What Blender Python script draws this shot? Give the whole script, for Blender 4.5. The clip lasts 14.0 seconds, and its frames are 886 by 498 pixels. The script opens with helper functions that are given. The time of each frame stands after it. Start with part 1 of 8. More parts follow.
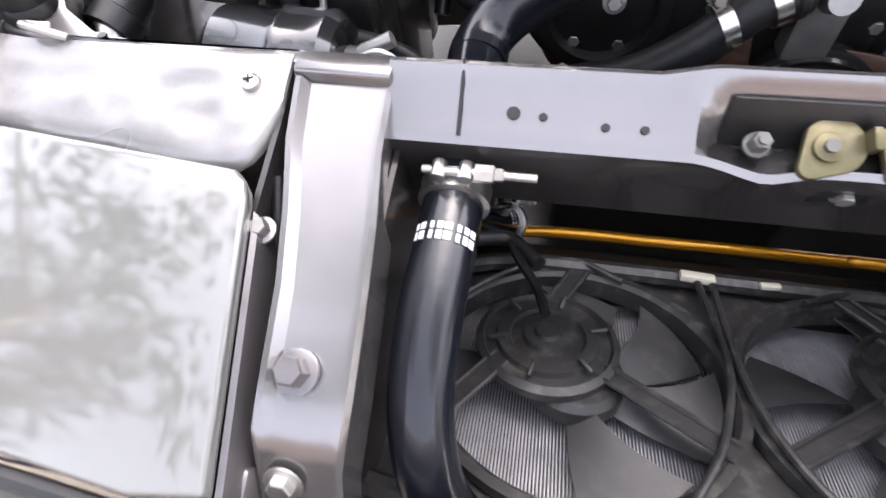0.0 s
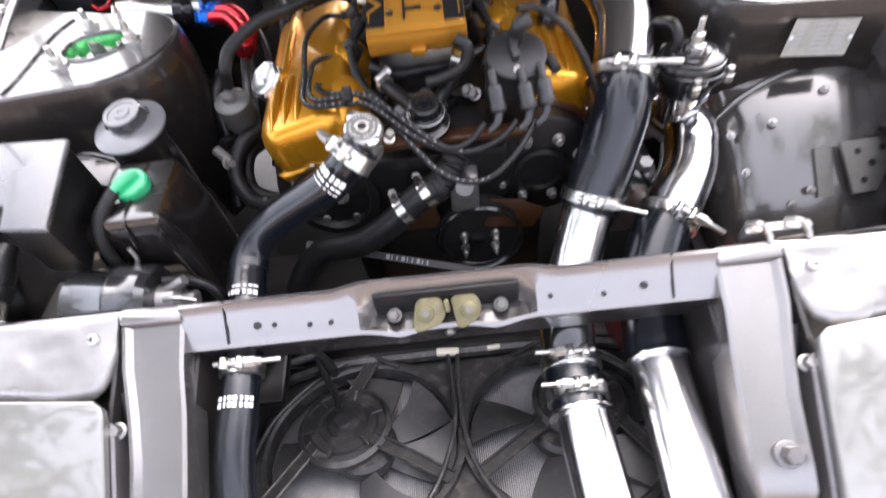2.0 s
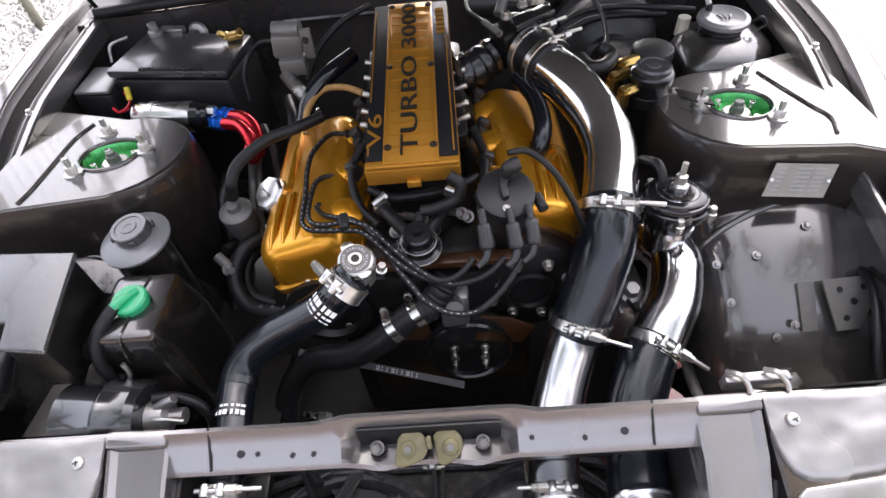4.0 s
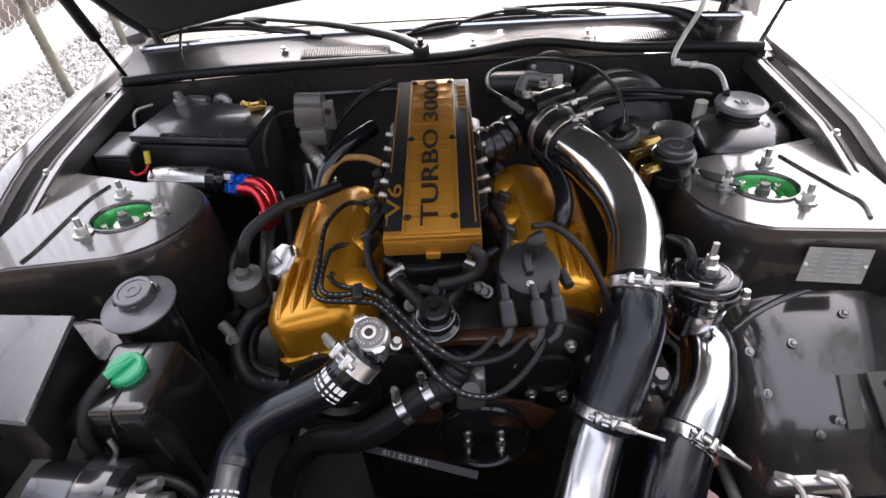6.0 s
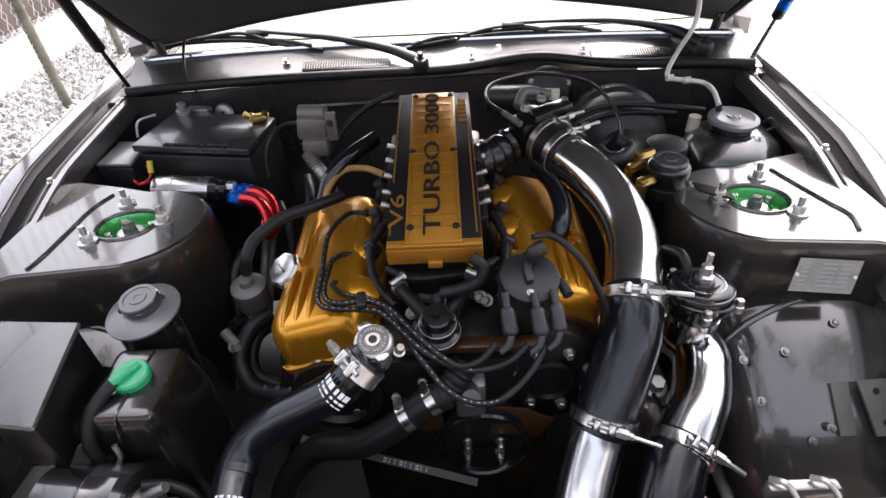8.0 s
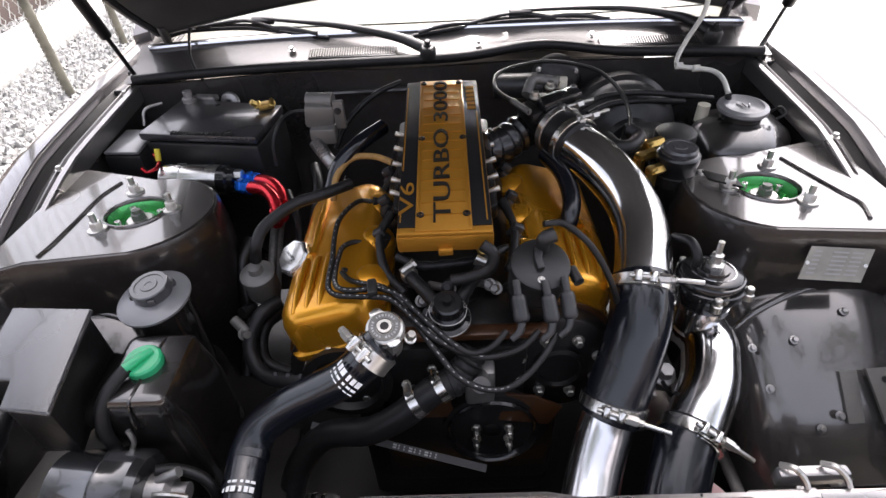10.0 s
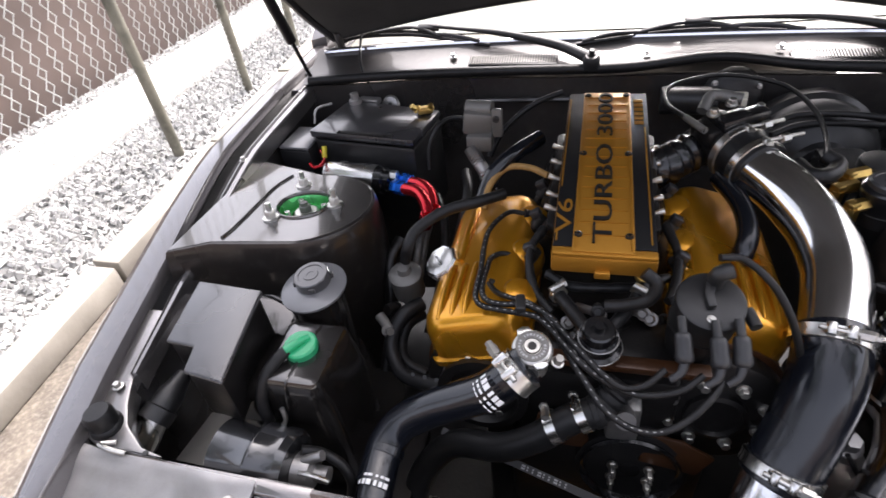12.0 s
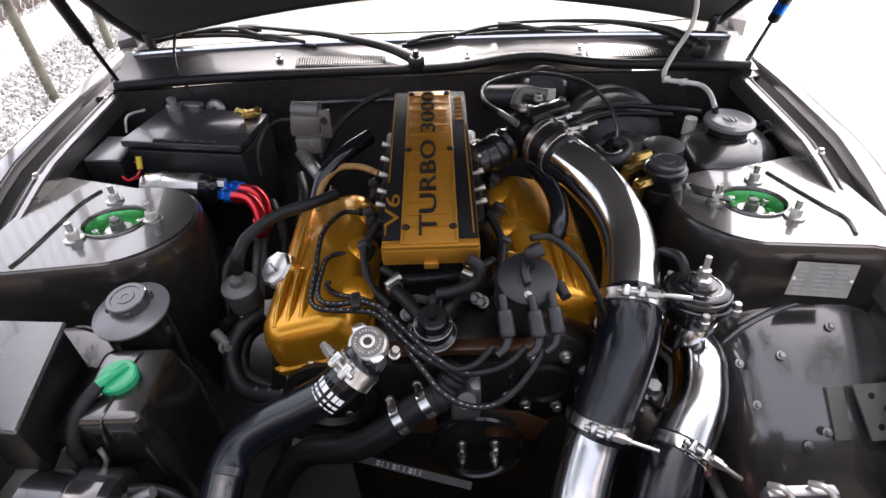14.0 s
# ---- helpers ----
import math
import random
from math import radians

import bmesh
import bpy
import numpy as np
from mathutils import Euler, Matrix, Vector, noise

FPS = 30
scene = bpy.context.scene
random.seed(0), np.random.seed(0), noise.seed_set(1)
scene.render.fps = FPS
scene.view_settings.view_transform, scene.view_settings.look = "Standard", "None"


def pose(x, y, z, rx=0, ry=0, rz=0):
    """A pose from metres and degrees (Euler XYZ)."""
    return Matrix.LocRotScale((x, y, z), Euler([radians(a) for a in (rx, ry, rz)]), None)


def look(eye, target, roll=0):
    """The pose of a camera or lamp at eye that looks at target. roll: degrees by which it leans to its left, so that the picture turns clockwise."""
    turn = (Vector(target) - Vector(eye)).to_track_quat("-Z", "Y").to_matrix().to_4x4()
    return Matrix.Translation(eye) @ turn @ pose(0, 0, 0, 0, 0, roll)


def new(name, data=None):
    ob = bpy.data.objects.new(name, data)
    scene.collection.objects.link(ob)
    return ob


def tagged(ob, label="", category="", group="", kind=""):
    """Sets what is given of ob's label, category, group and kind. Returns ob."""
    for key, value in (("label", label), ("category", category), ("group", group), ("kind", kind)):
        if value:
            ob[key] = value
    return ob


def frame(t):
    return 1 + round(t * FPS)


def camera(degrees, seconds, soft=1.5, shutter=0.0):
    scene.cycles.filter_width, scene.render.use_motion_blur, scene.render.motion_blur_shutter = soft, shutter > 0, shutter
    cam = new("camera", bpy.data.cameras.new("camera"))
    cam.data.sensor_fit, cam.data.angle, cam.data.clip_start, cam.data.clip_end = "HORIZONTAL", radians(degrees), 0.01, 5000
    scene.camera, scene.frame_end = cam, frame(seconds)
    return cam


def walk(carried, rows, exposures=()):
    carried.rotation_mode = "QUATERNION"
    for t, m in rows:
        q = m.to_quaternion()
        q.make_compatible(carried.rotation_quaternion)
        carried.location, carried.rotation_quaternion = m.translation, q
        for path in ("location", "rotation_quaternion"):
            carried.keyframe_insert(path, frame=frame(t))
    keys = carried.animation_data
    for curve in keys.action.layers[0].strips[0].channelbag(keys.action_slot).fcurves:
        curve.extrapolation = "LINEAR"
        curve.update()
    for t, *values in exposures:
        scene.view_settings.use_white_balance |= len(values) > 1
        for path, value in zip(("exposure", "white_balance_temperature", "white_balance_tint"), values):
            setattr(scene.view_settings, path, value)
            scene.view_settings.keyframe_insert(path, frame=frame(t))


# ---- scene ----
cam = camera(79.4, 14.0, 1.5, 0.35)
PATH = [
    (0, (-0.184, -0.261, 0.943), (-0.509, 0.874, -0.671), -6.5),
    (0.5, (-0.13, -0.305, 0.959), (-0.453, 0.843, -0.646), -7.8),
    (1, (-0.055, -0.306, 0.959), (-0.239, 0.905, -0.622), -8.8),
    (1.5, (-0.014, -0.307, 0.96), (0.007, 0.979, -0.572), -4.9),
    (1.9, (0.006, -0.287, 1.157), (-0.004, 0.942, -0.422), -5.9),
    (2, (0.021, -0.285, 1.211), (-0.044, 0.908, -0.393), -8.7),
    (2.5, (0.041, -0.312, 1.305), (-0.056, 0.892, -0.289), -7.4),
    (3, (0.066, -0.31, 1.323), (-0.086, 0.951, -0.222), -6.4),
    (3.5, (0.045, -0.268, 1.317), (-0.059, 1.069, -0.166), -8.7),
    (3.7, (0.05, -0.239, 1.296), (-0.02, 1.09, -0.198), -7.0),
    (5.8, (0.032, -0.199, 1.258), (-0.033, 1.323, -0.039), -4.3),
    (6, (0.03, -0.202, 1.261), (-0.035, 1.328, -0.025), -4.1),
    (6.5, (0.023, -0.208, 1.267), (-0.03, 1.343, 0.006), -2.3),
    (7, (0.016, -0.211, 1.265), (-0.027, 1.353, 0.019), -2.5),
    (7.5, (0.018, -0.211, 1.267), (-0.024, 1.353, 0.02), -3.3),
    (8, (0.02, -0.214, 1.269), (-0.019, 1.342, 0.013), -3.2),
    (10.3, (0.003, -0.217, 1.266), (-0.046, 1.317, -0.015), -3.3),
    (10.5, (-0.011, -0.214, 1.269), (-0.116, 1.327, -0.002), -2.5),
    (11, (-0.048, -0.205, 1.276), (-0.457, 1.307, 0.032), -4.6),
    (11.5, (-0.045, -0.204, 1.27), (-0.569, 1.287, 0.044), -7.4),
    (12, (-0.029, -0.202, 1.269), (-0.528, 1.291, 0.035), -7.9),
    (12.5, (0.017, -0.197, 1.271), (-0.181, 1.345, 0.013), -5.7),
    (13, (0.018, -0.2, 1.268), (-0.091, 1.346, 0.004), -4.1),
    (13.5, (0.018, -0.203, 1.268), (-0.032, 1.345, 0.003), -3.0),
    (14, (0.013, -0.205, 1.264), (0.009, 1.349, 0.005), -1.9),
]
SKY, SUN, STOPS, KELVIN = 0.15, 0.8, 2.3, 6450
walk(cam, [(t, look(eye, target, roll)) for t, eye, target, roll in PATH],
     [(0.0, STOPS + 0.86, KELVIN, 16), (2.0, STOPS + 0.98, KELVIN, 16), (3.0, STOPS + 0.8, KELVIN, 16), (3.7, STOPS + 0.5, KELVIN, 16), (5.8, STOPS, KELVIN, 16), (14.0, STOPS, KELVIN, 16)])

# ---------------------------------------------------------------- light
world = bpy.data.worlds.new("overcast")
scene.world = world
world.use_nodes = True
wn = world.node_tree.nodes
sky = wn.new("ShaderNodeTexSky")
sky.sky_type, sky.sun_disc = "NISHITA", False
sky.sun_elevation, sky.sun_rotation = radians(54), radians(13)
sky.dust_density, sky.air_density, sky.ozone_density = 6.0, 0.8, 0.0
cloud = wn.new("ShaderNodeHueSaturation")          # thin cloud takes most of the blue out
cloud.inputs["Saturation"].default_value = 0.4
world.node_tree.links.new(sky.outputs[0], cloud.inputs["Color"])
world.node_tree.links.new(cloud.outputs[0], wn["Background"].inputs[0])
wn["Background"].inputs[1].default_value = SKY
sun = new("sun", bpy.data.lights.new("sun", "SUN"))
sun.data.energy, sun.data.angle, sun.data.color = SUN, radians(14), (1, 0.97, 0.93)
sun.matrix_world = look((1.1, 4.9, 7.0), (0, 0, 0))


# ---------------------------------------------------------------- materials
def mat(name, color, rough=0.5, metal=0.0, coat=0.0, var=0.15, scale=30.0, bump=0.0, bscale=200.0, rvar=0.1, spec=0.5,
        flake=0.0, dust=0.0):
    m = bpy.data.materials.new(name)
    m.use_nodes = True
    nt = m.node_tree
    n, l = nt.nodes, nt.links
    b = n["Principled BSDF"]
    b.inputs["Metallic"].default_value = metal
    b.inputs["Coat Weight"].default_value = coat
    b.inputs["Coat Roughness"].default_value = 0.06
    b.inputs["Specular IOR Level"].default_value = spec
    tc = n.new("ShaderNodeTexCoord")
    n1 = n.new("ShaderNodeTexNoise")
    n1.inputs["Scale"].default_value, n1.inputs["Detail"].default_value = scale, 6
    l.new(tc.outputs["Object"], n1.inputs["Vector"])
    n2 = n.new("ShaderNodeTexNoise")
    n2.inputs["Scale"].default_value, n2.inputs["Detail"].default_value = scale * 0.18, 3
    l.new(tc.outputs["Object"], n2.inputs["Vector"])
    add = n.new("ShaderNodeMath")
    add.operation = "ADD"
    l.new(n1.outputs["Fac"], add.inputs[0])
    l.new(n2.outputs["Fac"], add.inputs[1])
    mr = n.new("ShaderNodeMapRange")
    mr.inputs["From Min"].default_value, mr.inputs["From Max"].default_value = 0.6, 1.4
    mr.inputs["To Min"].default_value, mr.inputs["To Max"].default_value = 1 - var, 1 + var
    l.new(add.outputs[0], mr.inputs["Value"])
    mul = n.new("ShaderNodeVectorMath")
    mul.operation = "SCALE"
    mul.inputs[0].default_value = color
    l.new(mr.outputs[0], mul.inputs["Scale"])
    last = mul.outputs[0]
    if flake:
        fl = n.new("ShaderNodeTexNoise")
        fl.inputs["Scale"].default_value = 900
        l.new(tc.outputs["Object"], fl.inputs["Vector"])
        fm = n.new("ShaderNodeMapRange")
        fm.inputs["To Min"].default_value, fm.inputs["To Max"].default_value = 1 - flake, 1 + flake
        l.new(fl.outputs["Fac"], fm.inputs["Value"])
        m2 = n.new("ShaderNodeVectorMath")
        m2.operation = "SCALE"
        l.new(last, m2.inputs[0])
        l.new(fm.outputs[0], m2.inputs["Scale"])
        last = m2.outputs[0]
    if dust:
        dn = n.new("ShaderNodeTexNoise")
        dn.inputs["Scale"].default_value, dn.inputs["Detail"].default_value = 60, 8
        l.new(tc.outputs["Object"], dn.inputs["Vector"])
        dr = n.new("ShaderNodeMapRange")
        dr.inputs["From Min"].default_value, dr.inputs["From Max"].default_value = 0.52, 0.75
        dr.inputs["To Max"].default_value = dust
        l.new(dn.outputs["Fac"], dr.inputs["Value"])
        mx = n.new("ShaderNodeMix")
        mx.data_type = "RGBA"
        l.new(dr.outputs[0], mx.inputs["Factor"])
        l.new(last, mx.inputs["A"])
        mx.inputs["B"].default_value = (0.22, 0.2, 0.18, 1)
        last = mx.outputs["Result"]
    l.new(last, b.inputs["Base Color"])
    rr = n.new("ShaderNodeMapRange")
    rr.inputs["From Min"].default_value, rr.inputs["From Max"].default_value = 0.3, 0.7
    rr.inputs["To Min"].default_value, rr.inputs["To Max"].default_value = max(0.0, rough - rvar * rough), min(1, rough + rvar * 2 * rough)
    l.new(n2.outputs["Fac"], rr.inputs["Value"])
    l.new(rr.outputs[0], b.inputs["Roughness"])
    if bump:
        n3 = n.new("ShaderNodeTexNoise")
        n3.inputs["Scale"].default_value, n3.inputs["Detail"].default_value = bscale, 4
        l.new(tc.outputs["Object"], n3.inputs["Vector"])
        bp = n.new("ShaderNodeBump")
        bp.inputs["Strength"].default_value, bp.inputs["Distance"].default_value = bump, 0.002
        l.new(n3.outputs["Fac"], bp.inputs["Height"])
        l.new(bp.outputs[0], b.inputs["Normal"])
    return m


M_PAINT = mat("silver_grey_paint", (0.25, 0.24, 0.237), 0.22, 0.8, 0.5, 0.14, 9, bump=0.05, bscale=28, flake=0.12, rvar=0.4, dust=0.1)
M_HEADER = mat("worn_grey_paint", (0.31, 0.30, 0.295), 0.26, 0.6, 0.4, 0.2, 14, bump=0.3, bscale=14, flake=0.1, rvar=0.5, dust=0.3)
M_COVER = mat("headlight_cover_paint", (0.20, 0.20, 0.19), 0.07, 0.3, 1.0, 0.05, 5, rvar=0.2)
M_FENDER = mat("fender_paint", (0.135, 0.127, 0.128), 0.24, 0.5, 0.8, 0.12, 6, flake=0.15, dust=0.14, rvar=0.4)
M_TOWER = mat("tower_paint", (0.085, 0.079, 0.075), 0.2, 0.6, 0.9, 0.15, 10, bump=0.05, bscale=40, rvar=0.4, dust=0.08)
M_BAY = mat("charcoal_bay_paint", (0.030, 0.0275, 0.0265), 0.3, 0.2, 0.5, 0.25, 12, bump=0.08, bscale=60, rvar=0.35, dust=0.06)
M_LINER = mat("wheelhouse_paint", (0.13, 0.122, 0.115), 0.18, 0.65, 1.0, 0.25, 9, bump=0.5, bscale=12, rvar=0.5, dust=0.08)
# tower paint again, with the walls' shade put into the colour
M_TOWERWALL = mat("shaded_tower_paint", (0.022, 0.019, 0.0175), 0.28, 0.25, 0.6, 0.3, 12, bump=0.2, bscale=30, rvar=0.4, dust=0.08)
M_BLACK = mat("satin_black_plastic", (0.012, 0.012, 0.0125), 0.4, 0, 0, 0.25, 20, bump=0.06, bscale=500, dust=0.03)
M_LID = mat("grained_grey_black_plastic", (0.026, 0.026, 0.029), 0.26, 0, 0.4, 0.15, 30, bump=0.04, bscale=700, dust=0.03, spec=0.8)
M_TANK = mat("brown_black_plastic_tank", (0.012, 0.0108, 0.0102), 0.2, 0.1, 0.8, 0.2, 20, bump=0.12, bscale=45, rvar=0.45, dust=0.04, spec=0.9)
M_RUBBER = mat("black_rubber", (0.009, 0.009, 0.0095), 0.42, 0, 0, 0.25, 40, bump=0.12, bscale=300, dust=0.03, spec=0.3)
M_SILICONE = mat("blue_black_silicone_hose", (0.005, 0.0062, 0.0095), 0.13, 0, 0.1, 0.2, 25, bump=0.1, bscale=120, rvar=0.6, spec=0.55)
M_FAN = mat("dusty_fan_plastic", (0.024, 0.0235, 0.0235), 0.4, 0, 0, 0.35, 25, bump=0.15, bscale=150, dust=0.3)
M_BLADE = mat("grey_fan_blade", (0.045, 0.0442, 0.045), 0.45, 0, 0, 0.2, 18, dust=0.15)
M_CORE = mat("aluminium_fins", (0.40, 0.40, 0.41), 0.42, 0.3, 0, 0.3, 60, bump=0.2, bscale=300)
M_CHROME = mat("polished_pipe", (0.74, 0.74, 0.75), 0.14, 1, 0, 0.06, 20, bump=0.04, bscale=14, rvar=0.5)
M_STEEL = mat("stainless_clamp", (0.66, 0.65, 0.62), 0.22, 1, 0, 0.1, 60, rvar=0.4)
M_ZINC = mat("zinc_bolt", (0.55, 0.54, 0.51), 0.33, 1, 0, 0.2, 120, rvar=0.3)
M_DULL = mat("cast_aluminium", (0.36, 0.35, 0.34), 0.45, 0.9, 0, 0.25, 60, bump=0.15, bscale=250, dust=0.2)
M_GOLD = mat("gold_engine_paint", (0.60, 0.27, 0.013), 0.27, 0.75, 0.4, 0.12, 12, bump=0.04, bscale=90, flake=0.12, rvar=0.25)
M_GOLDFLAT = mat("gold_cover_paint", (0.40, 0.185, 0.02), 0.4, 0.6, 0.0, 0.05, 30, flake=0.1)
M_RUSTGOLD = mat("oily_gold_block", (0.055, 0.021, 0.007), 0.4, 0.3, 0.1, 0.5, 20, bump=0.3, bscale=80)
M_COVERBLK = mat("black_engine_cover", (0.006, 0.006, 0.0065), 0.45, 0, 0, 0.1, 40, spec=0.2)
M_ENGBLK = mat("black_engine_parts", (0.007, 0.0065, 0.0065), 0.36, 0.2, 0, 0.3, 30, bump=0.2, bscale=120, dust=0.02)
M_BRASS = mat("brass_fitting", (0.58, 0.40, 0.13), 0.3, 1, 0, 0.15, 60)
M_LATCH = mat("yellow_zinc_latch", (0.15, 0.132, 0.07), 0.38, 0.6, 0, 0.4, 90, dust=0.3)
M_RED = mat("red_anodised", (0.55, 0.02, 0.03), 0.22, 0.75, 0, 0.1, 30)
M_BLUE = mat("blue_anodised", (0.01, 0.16, 0.75), 0.2, 0.7, 0, 0.05, 30)
M_GREENAN = mat("green_anodised", (0.09, 0.46, 0.14), 0.22, 0.65, 0, 0.2, 40, rvar=0.4)
M_GREENCAP = mat("green_plastic_cap", (0.015, 0.36, 0.15), 0.3, 0, 0.2, 0.1, 30)
M_WHITE = mat("white_print", (0.8, 0.8, 0.8), 0.5, 0, 0, 0.05, 50)
M_GREYPRINT = mat("grey_print", (0.4, 0.4, 0.4), 0.5, 0, 0, 0.05, 50)
M_BLACKPRINT = mat("black_print", (0.008, 0.008, 0.008), 0.4, 0, 0, 0.05, 50)
M_LABEL = mat("aluminium_label", (0.22, 0.21, 0.18), 0.4, 0.35, 0, 0.3, 60, dust=0.3)
M_TUBE = mat("milky_vinyl_tube", (0.55, 0.55, 0.5), 0.3, 0, 0.2, 0.1, 40)
M_CREAM = mat("cream_connector", (0.55, 0.52, 0.42), 0.45, 0, 0, 0.1, 40)
M_YELLOW = mat("yellow_wire", (0.6, 0.5, 0.03), 0.4, 0, 0, 0.1, 40)
M_BRAID = mat("braided_steel", (0.45, 0.44, 0.42), 0.4, 0.9, 0, 0.4, 700, bump=0.6, bscale=900)
M_GLASS = bpy.data.materials.new("windscreen_glass")
M_GLASS.use_nodes = True
gb = M_GLASS.node_tree.nodes["Principled BSDF"]
gb.inputs["Base Color"].default_value = (0.9, 0.95, 0.93, 1)
gb.inputs["Roughness"].default_value, gb.inputs["Transmission Weight"].default_value = 0.02, 1.0
M_GRAVEL = mat("pale_gravel", (0.50, 0.50, 0.48), 0.8, 0, 0, 0.35, 14, bump=0.3, bscale=60)
M_GRAVELBED = mat("gravel_bed", (0.20, 0.20, 0.19), 0.9, 0, 0, 0.4, 25, bump=1.0, bscale=40)
M_CONC = mat("pale_concrete", (0.55, 0.54, 0.51), 0.85, 0, 0, 0.12, 4, bump=0.4, bscale=60)
M_KERB = mat("weathered_kerb", (0.27, 0.25, 0.215), 0.85, 0, 0, 0.3, 7, bump=0.6, bscale=40, dust=0.3)
M_ASPH = mat("gritty_asphalt", (0.13, 0.112, 0.09), 0.9, 0, 0, 0.55, 60, bump=1.0, bscale=90, dust=0.5)
M_WALL = mat("brown_wall", (0.10, 0.075, 0.065), 0.8, 0, 0, 0.35, 3, bump=0.3, bscale=30)
M_POST = mat("mossy_steel_post", (0.17, 0.165, 0.13), 0.6, 0.2, 0, 0.6, 14, bump=0.4, bscale=60, dust=0.4)
M_WIRE = mat("galvanised_wire", (0.46, 0.465, 0.44), 0.5, 0.3, 0, 0.2, 20)
M_FOAM = mat("black_hood_lining", (0.022, 0.021, 0.020), 0.65, 0, 0, 0.5, 9, bump=0.9, bscale=18)
M_TRIM = mat("bright_trim", (0.7, 0.7, 0.72), 0.15, 1, 0, 0.05, 30)


M_LEAF = mat("leaf_green", (0.05, 0.085, 0.03), 0.5, 0, 0, 0.4, 3)
M_BARK = mat("bark", (0.12, 0.09, 0.065), 0.9, 0, 0, 0.3, 8, bump=0.8, bscale=20)
M_STONE = mat("loose_stones", (0.42, 0.42, 0.405), 0.8, 0, 0, 0.2, 30, bump=0.2, bscale=90)
sn, sl = M_STONE.node_tree.nodes, M_STONE.node_tree.links
geo, isl, scl = sn.new("ShaderNodeNewGeometry"), sn.new("ShaderNodeMapRange"), sn.new("ShaderNodeVectorMath")
isl.inputs["To Min"].default_value, isl.inputs["To Max"].default_value = 0.45, 1.35
scl.operation = "SCALE"
sl.new(geo.outputs["Random Per Island"], isl.inputs["Value"])
old = sn["Principled BSDF"].inputs["Base Color"].links[0].from_socket
sl.new(old, scl.inputs[0])
sl.new(isl.outputs[0], scl.inputs["Scale"])
sl.new(scl.outputs[0], sn["Principled BSDF"].inputs["Base Color"])
M_TAN = mat("tan_braid", (0.30, 0.17, 0.05), 0.6, 0, 0, 0.3, 200)
M_REDDARK = mat("dark_red_paint", (0.16, 0.02, 0.02), 0.35, 0, 0.3, 0.2, 20)
M_ENGGLOSS = mat("gloss_black_anodised", (0.012, 0.012, 0.013), 0.2, 0.3, 0.4, 0.1, 30, rvar=0.3)
M_BELT = mat("ribbed_belt", (0.035, 0.035, 0.036), 0.55, 0, 0, 0.1, 60)
M_BOOT = mat("grey_boot_rubber", (0.022, 0.022, 0.024), 0.38, 0, 0, 0.2, 40, dust=0.06)
M_LIDGREY = mat("grey_plastic_disc", (0.15, 0.15, 0.155), 0.3, 0.1, 0.3, 0.1, 30, dust=0.06, spec=0.8)
M_CANISTER = mat("charcoal_canister_paint", (0.018, 0.0185, 0.02), 0.16, 0.2, 0.8, 0.15, 20, rvar=0.4, spec=0.9, dust=0.03)
M_CANGREY = mat("grey_metal_can", (0.13, 0.127, 0.12), 0.45, 0.3, 0, 0.2, 30, dust=0.15)
M_DULLPLATE = mat("dusty_grey_metal", (0.15, 0.145, 0.135), 0.5, 0.4, 0, 0.3, 14, bump=0.1, bscale=60, dust=0.25)
M_GREYPRINT2 = mat("faded_print", (0.25, 0.245, 0.24), 0.5, 0, 0, 0.05, 50)


# ---------------------------------------------------------------- mesh helpers
def V(*a):
    return Vector(a)


def box(c, s, bev=0.0, rot=(0, 0, 0), seg=2):
    bm = bmesh.new()
    bmesh.ops.create_cube(bm, size=1)
    bmesh.ops.scale(bm, vec=s, verts=bm.verts)
    if bev:
        bmesh.ops.bevel(bm, geom=bm.edges[:], offset=bev, segments=seg, affect="EDGES", profile=0.5)
    bmesh.ops.transform(bm, matrix=pose(*c, *rot), verts=bm.verts)
    return bm


def joined(*bms):
    out = bmesh.new()
    for b in bms:
        me = bpy.data.meshes.new("tmp")
        b.to_mesh(me)
        b.free()
        out.from_mesh(me)
        bpy.data.meshes.remove(me)
    return out


def aim(p, d):
    return Matrix.Translation(p) @ Vector(d).to_track_quat("Z", "Y").to_matrix().to_4x4()


def lathe(p, d, prof, seg=28, ring=False):
    """Turned shape from p along d: profile rows (radius, height)."""
    bm = bmesh.new()
    rings = []
    for r, h in prof:
        if r < 1e-6:
            rings.append([bm.verts.new((0, 0, h))])
        else:
            rings.append([bm.verts.new((r * math.cos(a), r * math.sin(a), h)) for a in [2 * math.pi * i / seg for i in range(seg)]])
    for a, b in zip(rings, rings[1:]):
        for i in range(seg):
            j = (i + 1) % seg
            if len(a) == 1 and len(b) == 1:
                break
            if len(a) == 1:
                bm.faces.new((a[0], b[i], b[j]))
            elif len(b) == 1:
                bm.faces.new((a[i], a[j], b[0]))
            else:
                bm.faces.new((a[i], a[j], b[j], b[i]))
    if ring:
        for i in range(seg):
            j = (i + 1) % seg
            bm.faces.new((rings[-1][i], rings[-1][j], rings[0][j], rings[0][i]))
    else:
        for loop, flip in ((rings[0], True), (rings[-1], False)):
            if len(loop) > 1:
                bm.faces.new(loop[::-1] if flip else loop)
    bmesh.ops.transform(bm, matrix=aim(p, d), verts=bm.verts)
    bmesh.ops.recalc_face_normals(bm, faces=bm.faces)
    return bm


